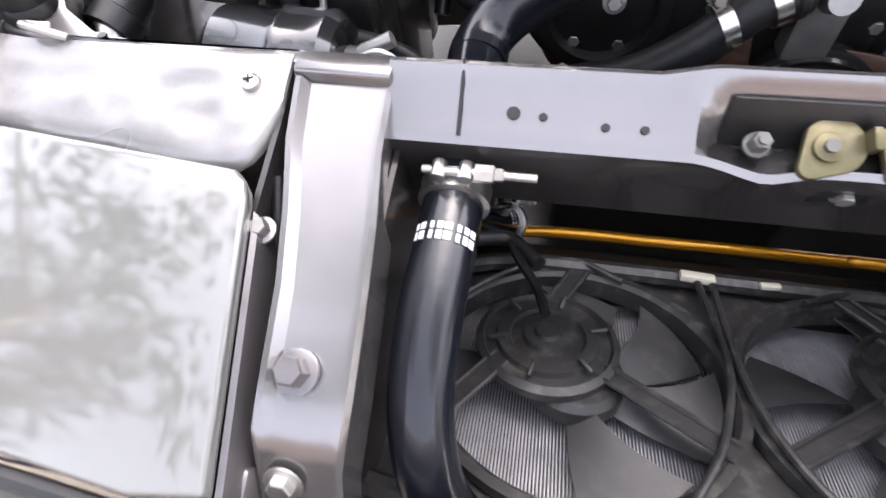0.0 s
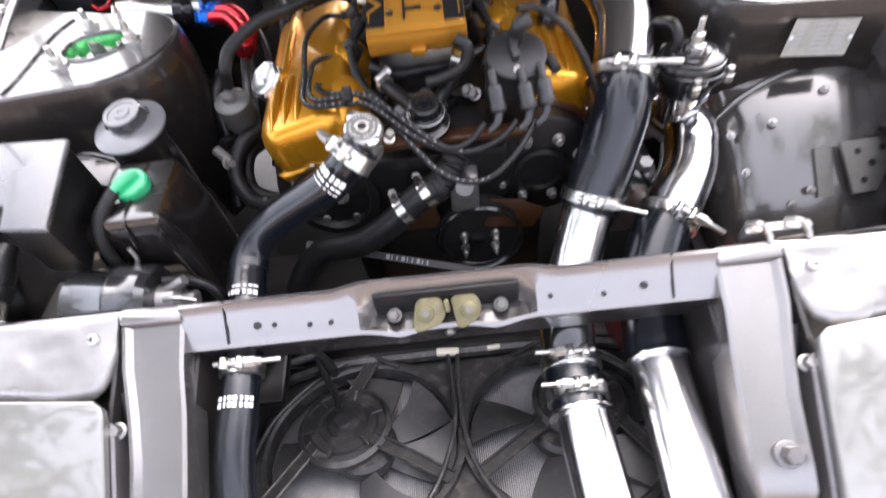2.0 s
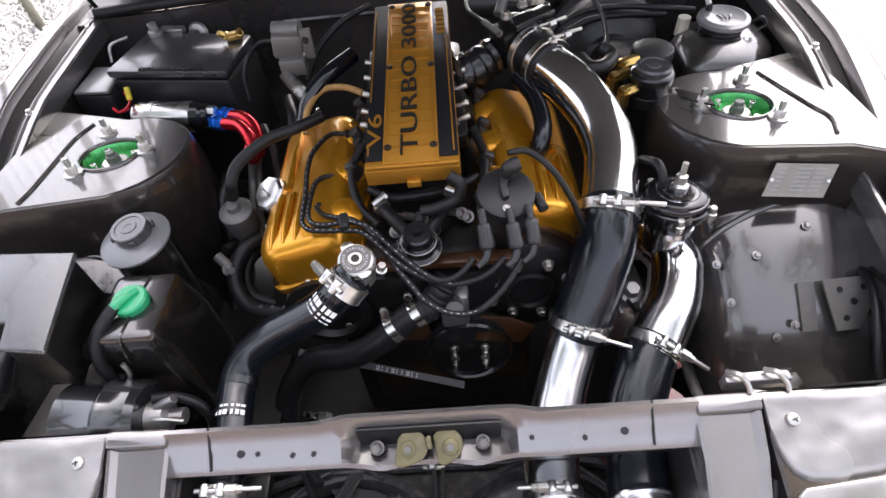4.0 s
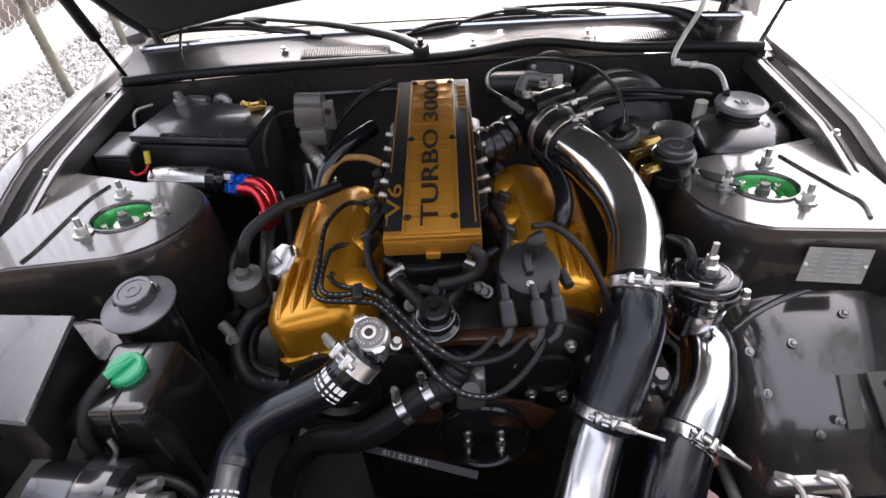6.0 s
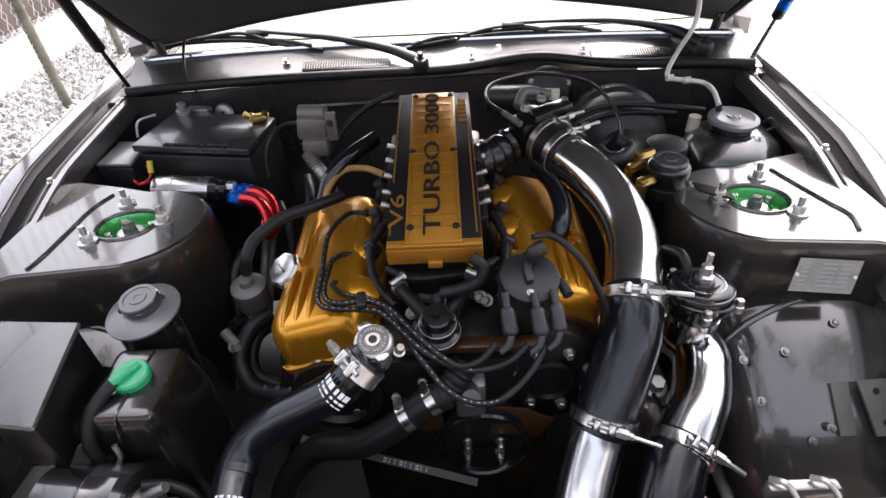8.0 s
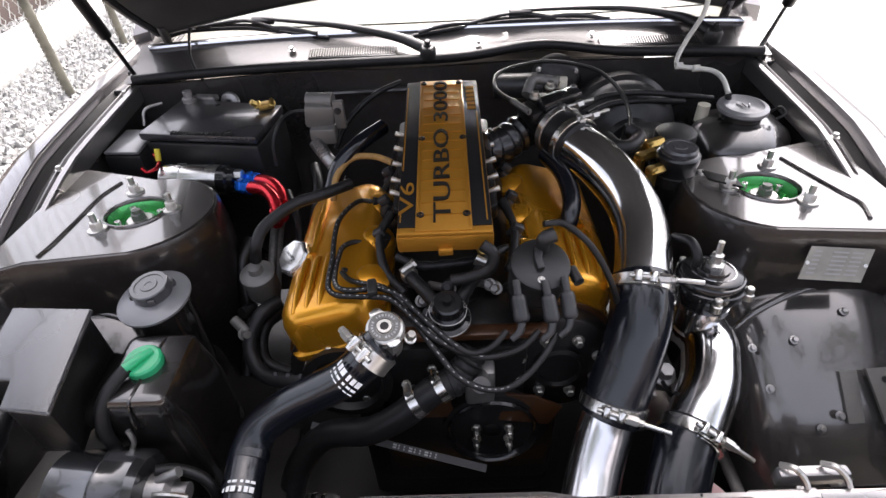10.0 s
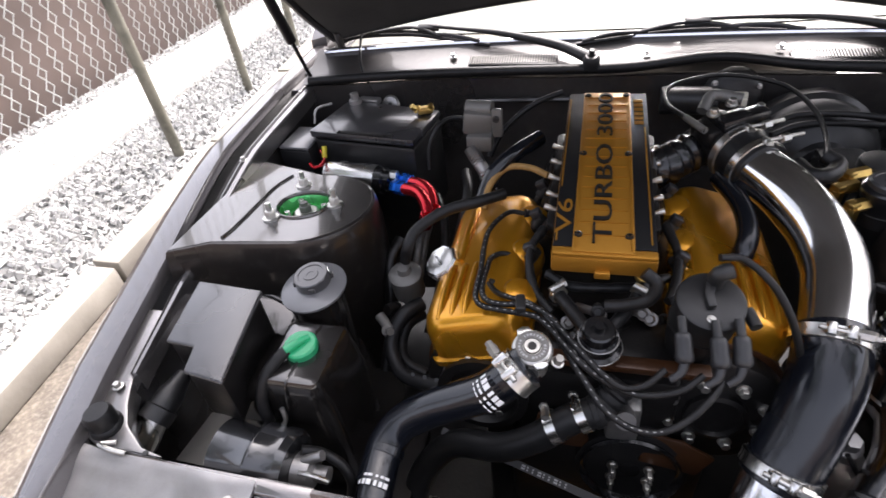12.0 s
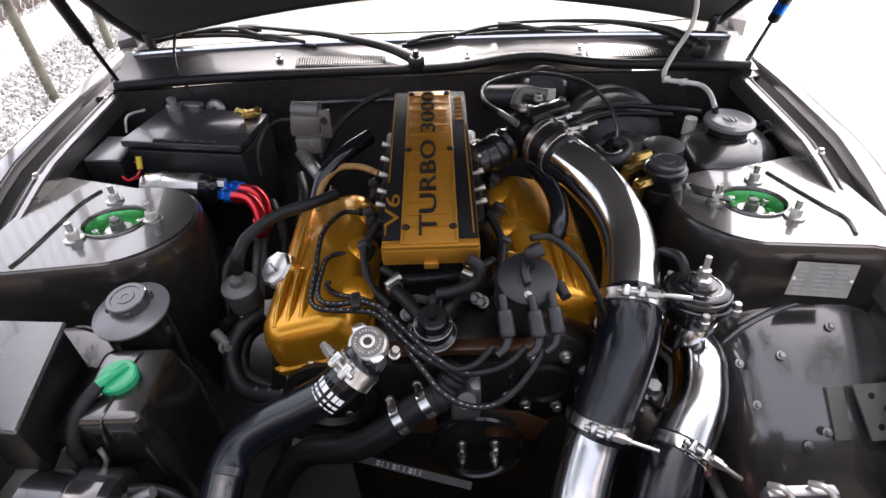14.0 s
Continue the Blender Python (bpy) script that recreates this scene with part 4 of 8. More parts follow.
        # headlight cover
        h = thing("headlight_cover", (s * 0.53, -0.14, 0.65), "closed pop-up headlight cover in glossy silver-grey", "headlight cover", "headlight covers")
        zz = lambda y: 0.721 + 0.32 * (y + 0.06)
        poly = [(0.364, -0.062), (0.356, -0.068), (0.353, -0.078), (0.330, -0.232), (0.372, -0.238), (0.46, -0.230), (0.72, -0.20), (0.722, -0.035), (0.54, -0.047)]
        bm = prism([(s * x, y) for x, y in poly], -0.014, 0.0, 0.003, None, 3)
        for v in bm.verts:
            v.co.z += zz(v.co.y)
        part("cover_panel", bm, M_COVER, h)
        rim = [(0.352, -0.08), (0.329, -0.232), (0.46, -0.231), (0.72, -0.201)]
        part("edge_lip", loft([[(s * x, y, zz(y) - 0.012), (s * (x - 0.004), y - 0.002, zz(y) - 0.014), (s * (x - 0.012), y - 0.004, zz(y) - 0.075), (s * x, y + 0.004, zz(y) - 0.075)] for x, y in rim]), M_FENDER, h, "darker rolled edge")
        part("trim_strip", tube([(s * 0.31, -0.252, 0.648), (s * 0.40, -0.244, 0.651), (s * 0.55, -0.232, 0.655), (s * 0.72, -0.21, 0.66)], 0.006, 8, 4), M_BLACK, h, "black edge strip")
        # header panel
        hp = thing("header_panel", (s * 0.5, 0, 0.72), "dented grey header panel above the headlight", "body panel", "header panels")
        low = lambda x: ramp(x, ((0.352, -0.012), (0.357, -0.030), (0.364, -0.045), (0.374, -0.053), (0.40, -0.0565), (0.54, -0.043), (0.588, -0.036)))
        high = lambda x: ramp(x, ((0.352, 0.0245), (0.56, 0.0265), (0.588, 0.030)))

        def skin(u, v, s=s):
            x = 0.352 + 0.236 * u ** 1.4
            y = low(x) + (high(x) - low(x)) * v
            dent = 0.0042 * noise.noise(Vector((x * 13 + 3 * s, y * 20, 0.3))) + 0.0016 * noise.noise(Vector((x * 45, y * 60, 2.0 + s)))
            roll = 0.006 * max(0.0, 1 - v / 0.12) ** 2
            return (s * x, y, 0.7405 + 0.34 * min(0, y - 0.02) + dent * min(1.0, 6 * (1 - v)) - roll)
        part("panel", sheet(40, 16, skin, (0, 0, 0.004)), M_HEADER, hp)
        part("screw", lathe((s * 0.375, 0.0, 0.7335), (0, -0.32, 0.95), [(0.0068, 0), (0.0062, 0.0035), (0.003, 0.0055), (0, 0.0057)], 18), M_ZINC, hp)
        for q in (0, 90):
            part("screw_slot", box((s * 0.375, -0.0016, 0.7392), (0.0065, 0.0012, 0.0012), 0, (18, 0, q + 20)), M_BLACKPRINT, hp)
        # upper corner of the bay opening
        cp = thing("corner_panel", (s * 0.6, 0.05, 0.74), "silver-grey front corner of the engine bay", "body panel", "corner panels")
        inner = [(0.284, 0.030), (0.42, 0.030), (0.47, 0.030), (0.511, 0.037), (0.545, 0.058), (0.564, 0.084), (0.579, 0.117), (0.586, 0.155), (0.596, 0.22)]
        out = [(0.632, 0.22), (0.604, 0.10), (0.596, 0.052), (0.588, 0.036), (0.56, 0.0285), (0.352, 0.0265), (0.351, 0.013), (0.284, 0.012)]
        bm = prism([(s * x, y) for x, y in inner + out], -0.03, 0.0, 0.0025, None, 2)
        for v in bm.verts:
            y = v.co.y
            v.co.z += 0.739 + (0.32 * (y - 0.02) if y < 0.02 else ramp(y, ((0.02, 0.0), (0.05, 0.006), (0.22, 0.034))))
        part("panel", bm, M_PAINT, cp)
        part("bump_stop", joined(lathe((s * 0.571, 0.053, 0.745), (0, 0, 1), [(0.020, 0), (0.019, 0.006), (0.017, 0.008), (0.017, 0.026), (0.014, 0.03), (0, 0.03)], 22)), M_RUBBER, cp, "black rubber hood stop")
        part("eyelet", tube([(s * 0.525, 0.026, 0.742), (s * 0.545, 0.024, 0.750), (s * 0.558, 0.028, 0.750), (s * 0.545, 0.036, 0.744)], 0.003, 8, 5), M_ZINC, cp)
        part("drilled_hole", cyl((s * 0.50, 0.031, 0.7418), (s * 0.50, 0.031, 0.7428), 0.0035, seg=14), M_BLACKPRINT, cp)
        # dark closing walls added beside the post and headlight bucket, against light leaks
        part("bucket_closure", loft([[(s * 0.352, y, zz(y) - 0.015), (s * 0.356, y, zz(y) - 0.015), (s * 0.352, y, 0.35), (s * 0.345, y, 0.35)] for y in (0.02, -0.06, -0.2, -0.24)]), M_BAY, cp)
        part("side_closure", loft([[(s * 0.279, y, z - 0.02), (s * 0.283, y, z - 0.02), (s * 0.283, y, 0.3), (s * 0.279, y, 0.3)] for y, z in ((0.03, 0.72), (-0.05, 0.70), (-0.12, 0.68), (-0.2, 0.64))]), M_BAY, cp)
        hk = thing("hinge_lever", (s * 0.346, -0.06, 0.66), "black headlight lever in the gap beside the post", "lever", "headlight levers")
        part("arm", tube([(s * 0.352, -0.045, 0.695), (s * 0.347, -0.07, 0.68), (s * 0.349, -0.10, 0.66)], 0.006, 10, 5), M_ENGBLK, hk)
        part("pin", hexbolt((s * 0.348, -0.085, 0.69), (0, -0.3, 0.95), 0.006, 0.008), M_DULL, hk)
        bb = thing("bumper_block", (s * 0.335, -0.226, 0.6), "grey bumper guide block below the headlight cover", "bumper guide", "bumper guides")
        part("block", box((s * 0.3315, -0.222, 0.612), (0.020, 0.042, 0.05), 0.006, (20, 0, 0)), M_FENDER, bb)
    # lower nose panel with tabs
    lp = thing("lower_nose_panel", (0, -0.22, 0.6), "pale grey lower nose panel with raised slotted tabs", "body panel", kind="structure")
    outl = []
    for i in range(61):
        x = -0.33 + 0.66 * i / 60
        h = 0.0
        for c0, w0, k0 in ((-0.165, 0.03, 0.012), (-0.03, 0.05, 0.028), (0.17, 0.045, 0.024), (0.275, 0.03, 0.03)):
            d = abs(x - c0) / w0
            h = max(h, k0 * max(0.0, min(1.0, 2.2 - 2 * d)))
        outl.append((x, h))
    rings = [[(x, -0.232 + h * 0.9, 0.606 + h * 0.25), (x, -0.236, 0.604), (x, -0.285, 0.585), (x, -0.30, 0.50), (x, -0.296, 0.50), (x, -0.28, 0.578), (x, -0.234, 0.598), (x, -0.230 + h * 0.9, 0.602 + h * 0.25)] for x, h in outl]
    part("panel", loft(rings), M_PAINT, lp)
    part("slot", prism([(-0.045, -0.224), (-0.02, -0.224), (-0.02, -0.208), (-0.045, -0.208)], 0.6105, 0.6125, 0.002), M_BLACKPRINT, lp)
    for x in (-0.165, -0.105, 0.2):
        part("tab_hole", cyl((x, -0.226, 0.606), (x, -0.226, 0.6095), 0.004, seg=12), M_BLACKPRINT, lp)
    bp = thing("bumper", (0, -0.33, 0.5), "silver-grey front bumper skin edged in black", "bumper")
    part("skin", loft([[(x, -0.256 + 0.032 * min(1, max(0, (abs(x) - 0.32) / 0.04)) - 0.02 * (1 - (x / 0.8) ** 2) + 0.14 * max(0, abs(x) - 0.5), 0.640), (x, -0.33 - 0.02 * (1 - (x / 0.8) ** 2) + 0.14 * max(0, abs(x) - 0.5), 0.634), (x, -0.40 + 0.2 * max(0, abs(x) - 0.5), 0.61), (x, -0.42 + 0.2 * max(0, abs(x) - 0.5), 0.35), (x, -0.40 + 0.2 * max(0, abs(x) - 0.5), 0.35), (x, -0.27 + 0.1 * max(0, abs(x) - 0.5), 0.60)] for x in [(-0.8 + 0.05 * i) for i in range(33)]]), M_COVER, bp)


def rear():
    cw = thing("cowl", (0, 0.95, 0.85), "dark grey cowl panel with slotted vents under the windscreen", "cowl", kind="structure")
    hump = lambda x: 0.02 * math.exp(-((x - 0.2) / 0.11) ** 2)
    n = 40
    yb = lambda x: 0.898 - 0.045 * abs(x / 0.65) ** 3
    rings = []
    for i in range(n + 1):
        x = -0.66 + 1.32 * i / n
        y, h = yb(x), hump(x)
        rings.append([(x, y, 0.850 + h), (x, y + 0.02, 0.855 + h), (x, y + 0.055, 0.860 + h * 0.4), (x, y + 0.09, 0.874), (x, y + 0.12, 0.888), (x, y + 0.12, 0.86), (x, y + 0.02, 0.84)])
    part("panel", loft(rings), M_BAY, cw)
    part("bright_lip", tube([(-0.64 + 1.28 * i / 30, yb(-0.64 + 1.28 * i / 30) + 0.105, 0.884) for i in range(31)], 0.006, 8, 2), M_TRIM, cw, "bright metal edge below the glass")
    part("weather_strip", tube([(-0.64 + 1.28 * i / 40, yb(-0.64 + 1.28 * i / 40) - 0.004, 0.857 + hump(-0.64 + 1.28 * i / 40)) for i in range(41)], 0.0105, 10, 2), M_RUBBER, cw, "black rubber weather strip")
    for x0, x1, cnt, mt in ((-0.292, -0.10, 34, M_DULLPLATE), (0.33, 0.54, 40, M_DULL)):
        g = part("vent", box(((x0 + x1) / 2, yb((x0 + x1) / 2) + 0.045, 0.8605), (x1 - x0, 0.036, 0.005), 0.002, (12, 0, 3 if x0 > 0 else -1)), M_BLACKPRINT if x0 < 0 else M_BLACK, cw)
        for k in range(cnt):
            x = x0 + 0.006 + (x1 - x0 - 0.012) * k / (cnt - 1)
            part("slat", box((x, yb(x) + 0.045, 0.8645), (0.0022, 0.03, 0.003), 0, (12, 0, 0)), mt if x0 < 0 else M_BAY, g)
    for x, y, z in ((-0.33, 0.955, 0.872), (0.076, 0.945, 0.872), (0.316, 0.945, 0.876)):
        part("cowl_bolt", hexbolt((x, y, z - 0.004), (0, -0.25, 1), 0.0055, 0.006), M_STEEL, cw)
    for s in (-1, 1):
        part("hinge_well", joined(box((s * 0.668, 1.07, 0.80), (0.075, 0.40, 0.06), 0.006), box((s * 0.648, 0.945, 0.848), (0.05, 0.09, 0.03), 0.008, (8, 0, s * 12))), M_BAY, cw, "dark hinge well beside the cowl")
    fw = thing("firewall", (0, 0.92, 0.5), "dark charcoal firewall at the back of the bay", "firewall", kind="structure")
    part("panel", sheet(24, 8, lambda u, v: (-0.66 + 1.32 * u, 0.895 - 0.03 * abs((u - 0.5) * 2) ** 3 - 0.03 * (1 - v) - 0.006 * math.sin(u * 18), 0.25 + 0.59 * v), (0, -0.01, 0)), M_BAY, fw)
    part("pressed_rib", tube([(-0.28, 0.875, 0.80), (-0.1, 0.873, 0.803), (0.02, 0.874, 0.803)], 0.006, 8, 4), M_BAY, fw)
    b = part("bracket", lathe((-0.461, 0.868, 0.795), (0, -1, 0.35), [(0.021, 0), (0.017, 0.005), (0.008, 0.007), (0.008, 0.004)], 20), M_DULL, fw, "bare metal hood hinge pad")
    part("pin_hole", cyl((-0.461, 0.862, 0.798), (-0.461, 0.858, 0.7995), 0.004, seg=12), M_BLACKPRINT, b)
    # black floor added to close the bay, so no light leaks up
    fl = sheet(2, 2, lambda u, v: (-0.7 + 1.4 * u, -0.3 + 1.3 * v, 0.16), (0, 0, 0.02))
    single("undertray", fl, M_ENGBLK, "black floor added below the engine against light leaks", "undertray", kind="structure")
    ws = thing("windscreen", (0, 1.05, 0.9), "raked windscreen glass reflecting the bright sky", "windscreen", kind="structure")
    gl = part("glass", sheet(24, 10, lambda u, v: (-0.70 + 1.4 * u, yb(-0.7 + 1.4 * u) + 0.145 + 0.62 * v + 0.1 * abs(2 * u - 1) ** 2.5, 0.888 + 0.36 * v + 0.02 * math.sin(v * 3.1)), (0, -0.002, 0.004)), M_GLASS, ws)
    gl.visible_shadow = False
    da = thing("dashboard", (0, 1.5, 0.7), "pale dashboard cover behind the glass", "dashboard")
    part("top", sheet(12, 6, lambda u, v: (-0.68 + 1.36 * u, 1.06 + 0.5 * v, 0.84 + 0.05 * v + 0.01 * math.sin(u * 9)), (0, 0, 0.06)), M_LABEL, da)
    part("front", box((0, 1.62, 0.7), (1.36, 0.1, 0.4), 0.03), M_FOAM, da)
    for s in (-1, 1):
        single("door_pillar", loft([[(s * 0.70, 1.1 + 0.62 * v, 0.88 + 0.37 * v), (s * 0.745, 1.1 + 0.62 * v, 0.87 + 0.37 * v), (s * 0.76, 1.12 + 0.62 * v, 0.80 + 0.37 * v), (s * 0.72, 1.12 + 0.62 * v, 0.80 + 0.37 * v)] for v in (0, 0.5, 1)]), M_FENDER, "dark grey windscreen pillar", "pillar", "windscreen pillars")
    roof = sheet(8, 8, lambda u, v: (-0.62 + 1.24 * u, 1.70 + 1.0 * v, 1.25 - 0.03 * (2 * u - 1) ** 2), (0, 0, 0.03))
    single("roof", roof, M_FENDER, "dark grey car roof panel", "roof", kind="structure")
    # wipers
    for pivot, arm, blade, lab in (((-0.032, 0.896, 0.876), ((-0.101, 0.955, 0.886), (-0.214, 0.989, 0.902), (-0.300, 1.004, 0.910), (-0.40, 1.024, 0.916)), ((-0.618, 1.016, 0.890), (-0.567, 1.027, 0.897), (-0.438, 1.026, 0.897), (-0.345, 1.008, 0.888), (-0.253, 0.992, 0.879)), "black wiper arm and blade at the cowl centre"),
                                   ((0.555, 0.905, 0.880), ((0.508, 0.972, 0.895), (0.40, 1.0, 0.908), (0.285, 1.008, 0.912), (0.17, 1.008, 0.912)), ((-0.066, 0.987, 0.876), (0.035, 1.0, 0.884), (0.15, 1.010, 0.890), (0.28, 1.006, 0.888), (0.391, 0.994, 0.881)), "black wiper arm and blade pivoting beside the cowl vent")):
        w = thing("wiper", pivot, lab, "wiper", "wipers")
        pv, tip = Vector(pivot), Vector(arm[-1])
        part("pivot", joined(lathe((pivot[0], pivot[1], pivot[2] - 0.014), (0, -0.3, 1), [(0.017, 0), (0.017, 0.018), (0.012, 0.025), (0, 0.026)], 20), hexbolt(pv + Vector((0, -0.003, 0.011)), (0, -0.3, 1), 0.006, 0.008)), M_BLACK, w)
        part("arm", tube([pivot] + list(arm), 0.007, 10, 6, radius=lambda u: 0.0125 - 0.0085 * min(1, u * 1.25)), M_BLACK, w)
        up = Vector((0, -0.3, 0.95))
        bl = part("blade", tube(blade, 0.0045, 8, 6), M_RUBBER, w, "black rubber squeegee")
        line = spline(blade, 8)
        part("spine", tube([p + up * 0.0085 for p in line[2:-2]], 0.0035, 6, 1, False), M_BLACK, bl)
        n = len(line) - 1
        for k0, k1, h in ((0.04, 0.36, 0.013), (0.30, 0.70, 0.019), (0.64, 0.96, 0.013)):
            a, b, c = line[int(k0 * n)], line[int((k0 + k1) / 2 * n)], line[int(k1 * n)]
            part("yoke", tube([a + up * 0.006, b + up * h, c + up * 0.006], 0.0042, 8, 5), M_BLACK, bl)
        part("clip", box(tip + Vector((0, 0, -0.004)), (0.05, 0.014, 0.014), 0.003, (30, 0, 4)), M_BLACK, w)
    # hood, raised
    hd = thing("hood", (0, 1.0, 0.9), "raised hood with black lined underside", "hood")
    th = radians(53)

    def hp(x, L, d):
        return (x, 1.0 - L * math.cos(th) + d * math.sin(th), 0.90 + L * math.sin(th) + d * math.cos(th))

    wide = lambda v: ramp(v, ((0, 0.635), (0.10, 0.675), (0.28, 0.705), (0.7, 0.69), (1.0, 0.61)))
    edge = lambda x: 0.115 * (1 - min(1, abs(x) / 0.62) ** 1.7)
    part("skin", sheet(20, 10, lambda u, v: hp((2 * u - 1) * wide(v), edge(-0.64 + 1.28 * u) + (1.05 - edge(-0.64 + 1.28 * u)) * v, 0.018 + 0.012 * math.sin(3.14 * u)), (0, 0.006, 0.006)), M_FENDER, hd)
    part("lining", sheet(20, 14, lambda u, v: hp((2 * u - 1) * (wide(v) - 0.022), edge(-0.62 + 1.24 * u) + 0.012 + (1.02 - edge(-0.62 + 1.24 * u)) * v, 0.012 * abs(math.sin(v * 9) * math.sin(u * 9)) - 0.004), (0, -0.006, -0.006)), M_FOAM, hd, "black fibre lining")
    part("rear_flange", tube([hp(-0.63 + 1.26 * i / 24, edge(-0.63 + 1.26 * i / 24) + 0.004, 0.008) for i in range(25)], 0.012, 8, 2), M_BLACK, hd)
    for s in (-1, 1):
        part("side_flange", tube([hp(s * (wide(v) - 0.008), 1.05 * v, 0.006) for v in (0, 0.1, 0.28, 0.5, 0.7, 1)], 0.012, 8, 4), M_BLACK, hd)
        part("hinge_arm", tube([(s * 0.60, 1.02, 0.80), (s * 0.615, 1.01, 0.86), hp(s * 0.61, 0.03, 0.0)], 0.010, 8, 5), M_BAY, hd)
        g = thing("gas_strut", (s * 0.652, 0.905, 0.81), "black gas strut holding up the hood" + (" with a blue end band" if s > 0 else ""), "gas strut", "gas struts")
        foot, d = Vector((s * 0.652, 0.905, 0.812)), Vector((s * 0.004, -0.1, 0.243)).normalized()
        part("rod", cyl(foot, foot + d * 0.16, 0.0045, seg=12), M_STEEL if s > 0 else M_ENGBLK, g)
        body = part("cylinder", cyl(foot + d * 0.145, foot + d * 0.46, 0.0115, seg=18, bev=0.002), M_ENGBLK, g)
        if s > 0:
            part("band", cyl(foot + d * 0.165, foot + d * 0.185, 0.0118, seg=18), M_BLUE, body)
        part("ball_joint", joined(lathe(foot - d * 0.012, d, [(0.006, 0), (0.009, 0.006), (0.009, 0.018), (0.006, 0.024)], 14), box(foot + Vector((-s * 0.01, 0, -0.01)), (0.026, 0.03, 0.012), 0.003)), M_ENGBLK, g)


# ---------------------------------------------------------------- cooling pack in the nose
def fans():
    def fp(x, y, h=0.0):                      # fan plane, tilted up to the front
        return Vector((x, y, 0.479 - 0.34 * y)) + Vector((0, 0.322, 0.947)) * h
    nrm = Vector((0, 0.322, 0.947))
    tilt = aim(fp(0, 0), nrm)
    core = thing("radiator", fp(0, -0.06, -0.05), "grey finned aluminium radiator core under the fans", "radiator")
    part("core", sheet(2, 2, lambda u, v: fp(-0.29 + 0.58 * u, -0.22 + 0.30 * v, -0.045), (0, 0.01, 0.03)), M_ENGBLK, core)
    bms = []
    for i in range(200):
        x = -0.285 + 0.57 * i / 199
        a, b = fp(x, -0.215, -0.040), fp(x, 0.072, -0.040)
        bms.append(((a.x, a.y, a.z), (b.x, b.y, b.z)))
    verts, faces = [], []
    for a, b in bms:
        k = len(verts)
        for p in (a, b):
            for dx, dz in ((-0.0008, -0.004), (0.0008, -0.004), (0.0008, 0.002), (-0.0008, 0.002)):
                verts.append((p[0] + dx, p[1] + nrm.y * dz, p[2] + nrm.z * dz))
        faces += [(k + q, k + (q + 1) % 4, k + 4 + (q + 1) % 4, k + 4 + q) for q in range(4)]
    me = bpy.data.meshes.new("fin_pack")
    me.from_pydata(verts, [], faces)
    me.materials.append(M_CORE)
    fo = new("fin_pack", me)
    fo.parent, fo.matrix_parent_inverse = core, top(core).inverted()
    tagged(fo, kind="stuff")
    part("top_tank", tube([fp(-0.29, 0.085, -0.03), fp(0.29, 0.085, -0.03)], 0.018, 12, 2, False), M_ENGBLK, core)
    for k, cx in enumerate((-0.135, 0.132)):
        c = fp(cx, -0.06)
        f = thing("cooling_fan", c, "dusty black electric cooling fan with grey blades", "fan", "cooling fans")
        loc = aim(c, nrm)
        part("ring", joined(lathe(c - nrm * 0.018, nrm, [(0.126, 0), (0.127, 0.02), (0.131, 0.024), (0.139, 0.024), (0.139, 0.014), (0.133, 0.0)], 56, True)), M_FAN, f)
        R = lambda q, r: c + loc.to_3x3() @ Vector((r * math.cos(radians(q)), r * math.sin(radians(q)), 0))
        for q in ((-8, -108, -158, 156, 98) if k == 0 else (-30, -118, -170, 62, 140)):

            def bl(u, v, q=q):
                r = 0.036 + 0.087 * u
                w = 14 + 6 * u
                an = q + (v - 0.5) * 2 * w + 16 * u
                p = c + loc.to_3x3() @ Vector((r * math.cos(radians(an)), r * math.sin(radians(an)), -0.006 + 0.016 * (v - 0.5) - 0.008))
                return p
            part("blade", sheet(8, 6, bl, nrm * 0.0022), M_BLADE, f)
        part("hub", lathe(c - nrm * 0.02, nrm, [(0.044, 0), (0.044, 0.014), (0.038, 0.02), (0, 0.021)], 28), M_FAN, f)
        mc = c + (Vector((-0.026, 0.022, -0.0075)) if k == 0 else Vector((0.028, 0.03, -0.010)))
        motor = part("motor", lathe(mc + nrm * 0.0, nrm, [(0.064, 0), (0.064, 0.008), (0.058, 0.012), (0.056, 0.008), (0.047, 0.009), (0.045, 0.014), (0.034, 0.015), (0.032, 0.011), (0.023, 0.012), (0.021, 0.017), (0.013, 0.018), (0.011, 0.022), (0, 0.0225)], 36), M_FAN, f, "black domed fan motor")
        for j in range(6):
            q = 15 + 60 * j
            part("motor_rib", box(R(q, 0.046) + (mc - c) + nrm * 0.016, (0.016, 0.004, 0.006), 0.0015, (-19, 0, q)), M_FAN, motor)
        for q in ((268, 35, 150) if k == 0 else (275, 145, 30)):
            a, b = R(q, 0.045) + (mc - c) + nrm * 0.008, R(q, 0.134) + nrm * 0.008
            for o in (-0.008, 0.008):
                sd = (b - a).normalized().cross(nrm) * o
                part("spoke", tube([a + sd, b + sd], 0.0024, 6, 2, False), M_FAN, f)
            part("spoke_web", loft([[p + (b - a).normalized().cross(nrm) * 0.008 - nrm * 0.001, p - (b - a).normalized().cross(nrm) * 0.008 - nrm * 0.001, p - (b - a).normalized().cross(nrm) * 0.008 - nrm * 0.004, p + (b - a).normalized().cross(nrm) * 0.008 - nrm * 0.004] for p in (a, b)]), M_FAN, f)
    sh = thing("fan_shroud", fp(0, 0.07), "dusty black moulded fan shroud with clips", "shroud")
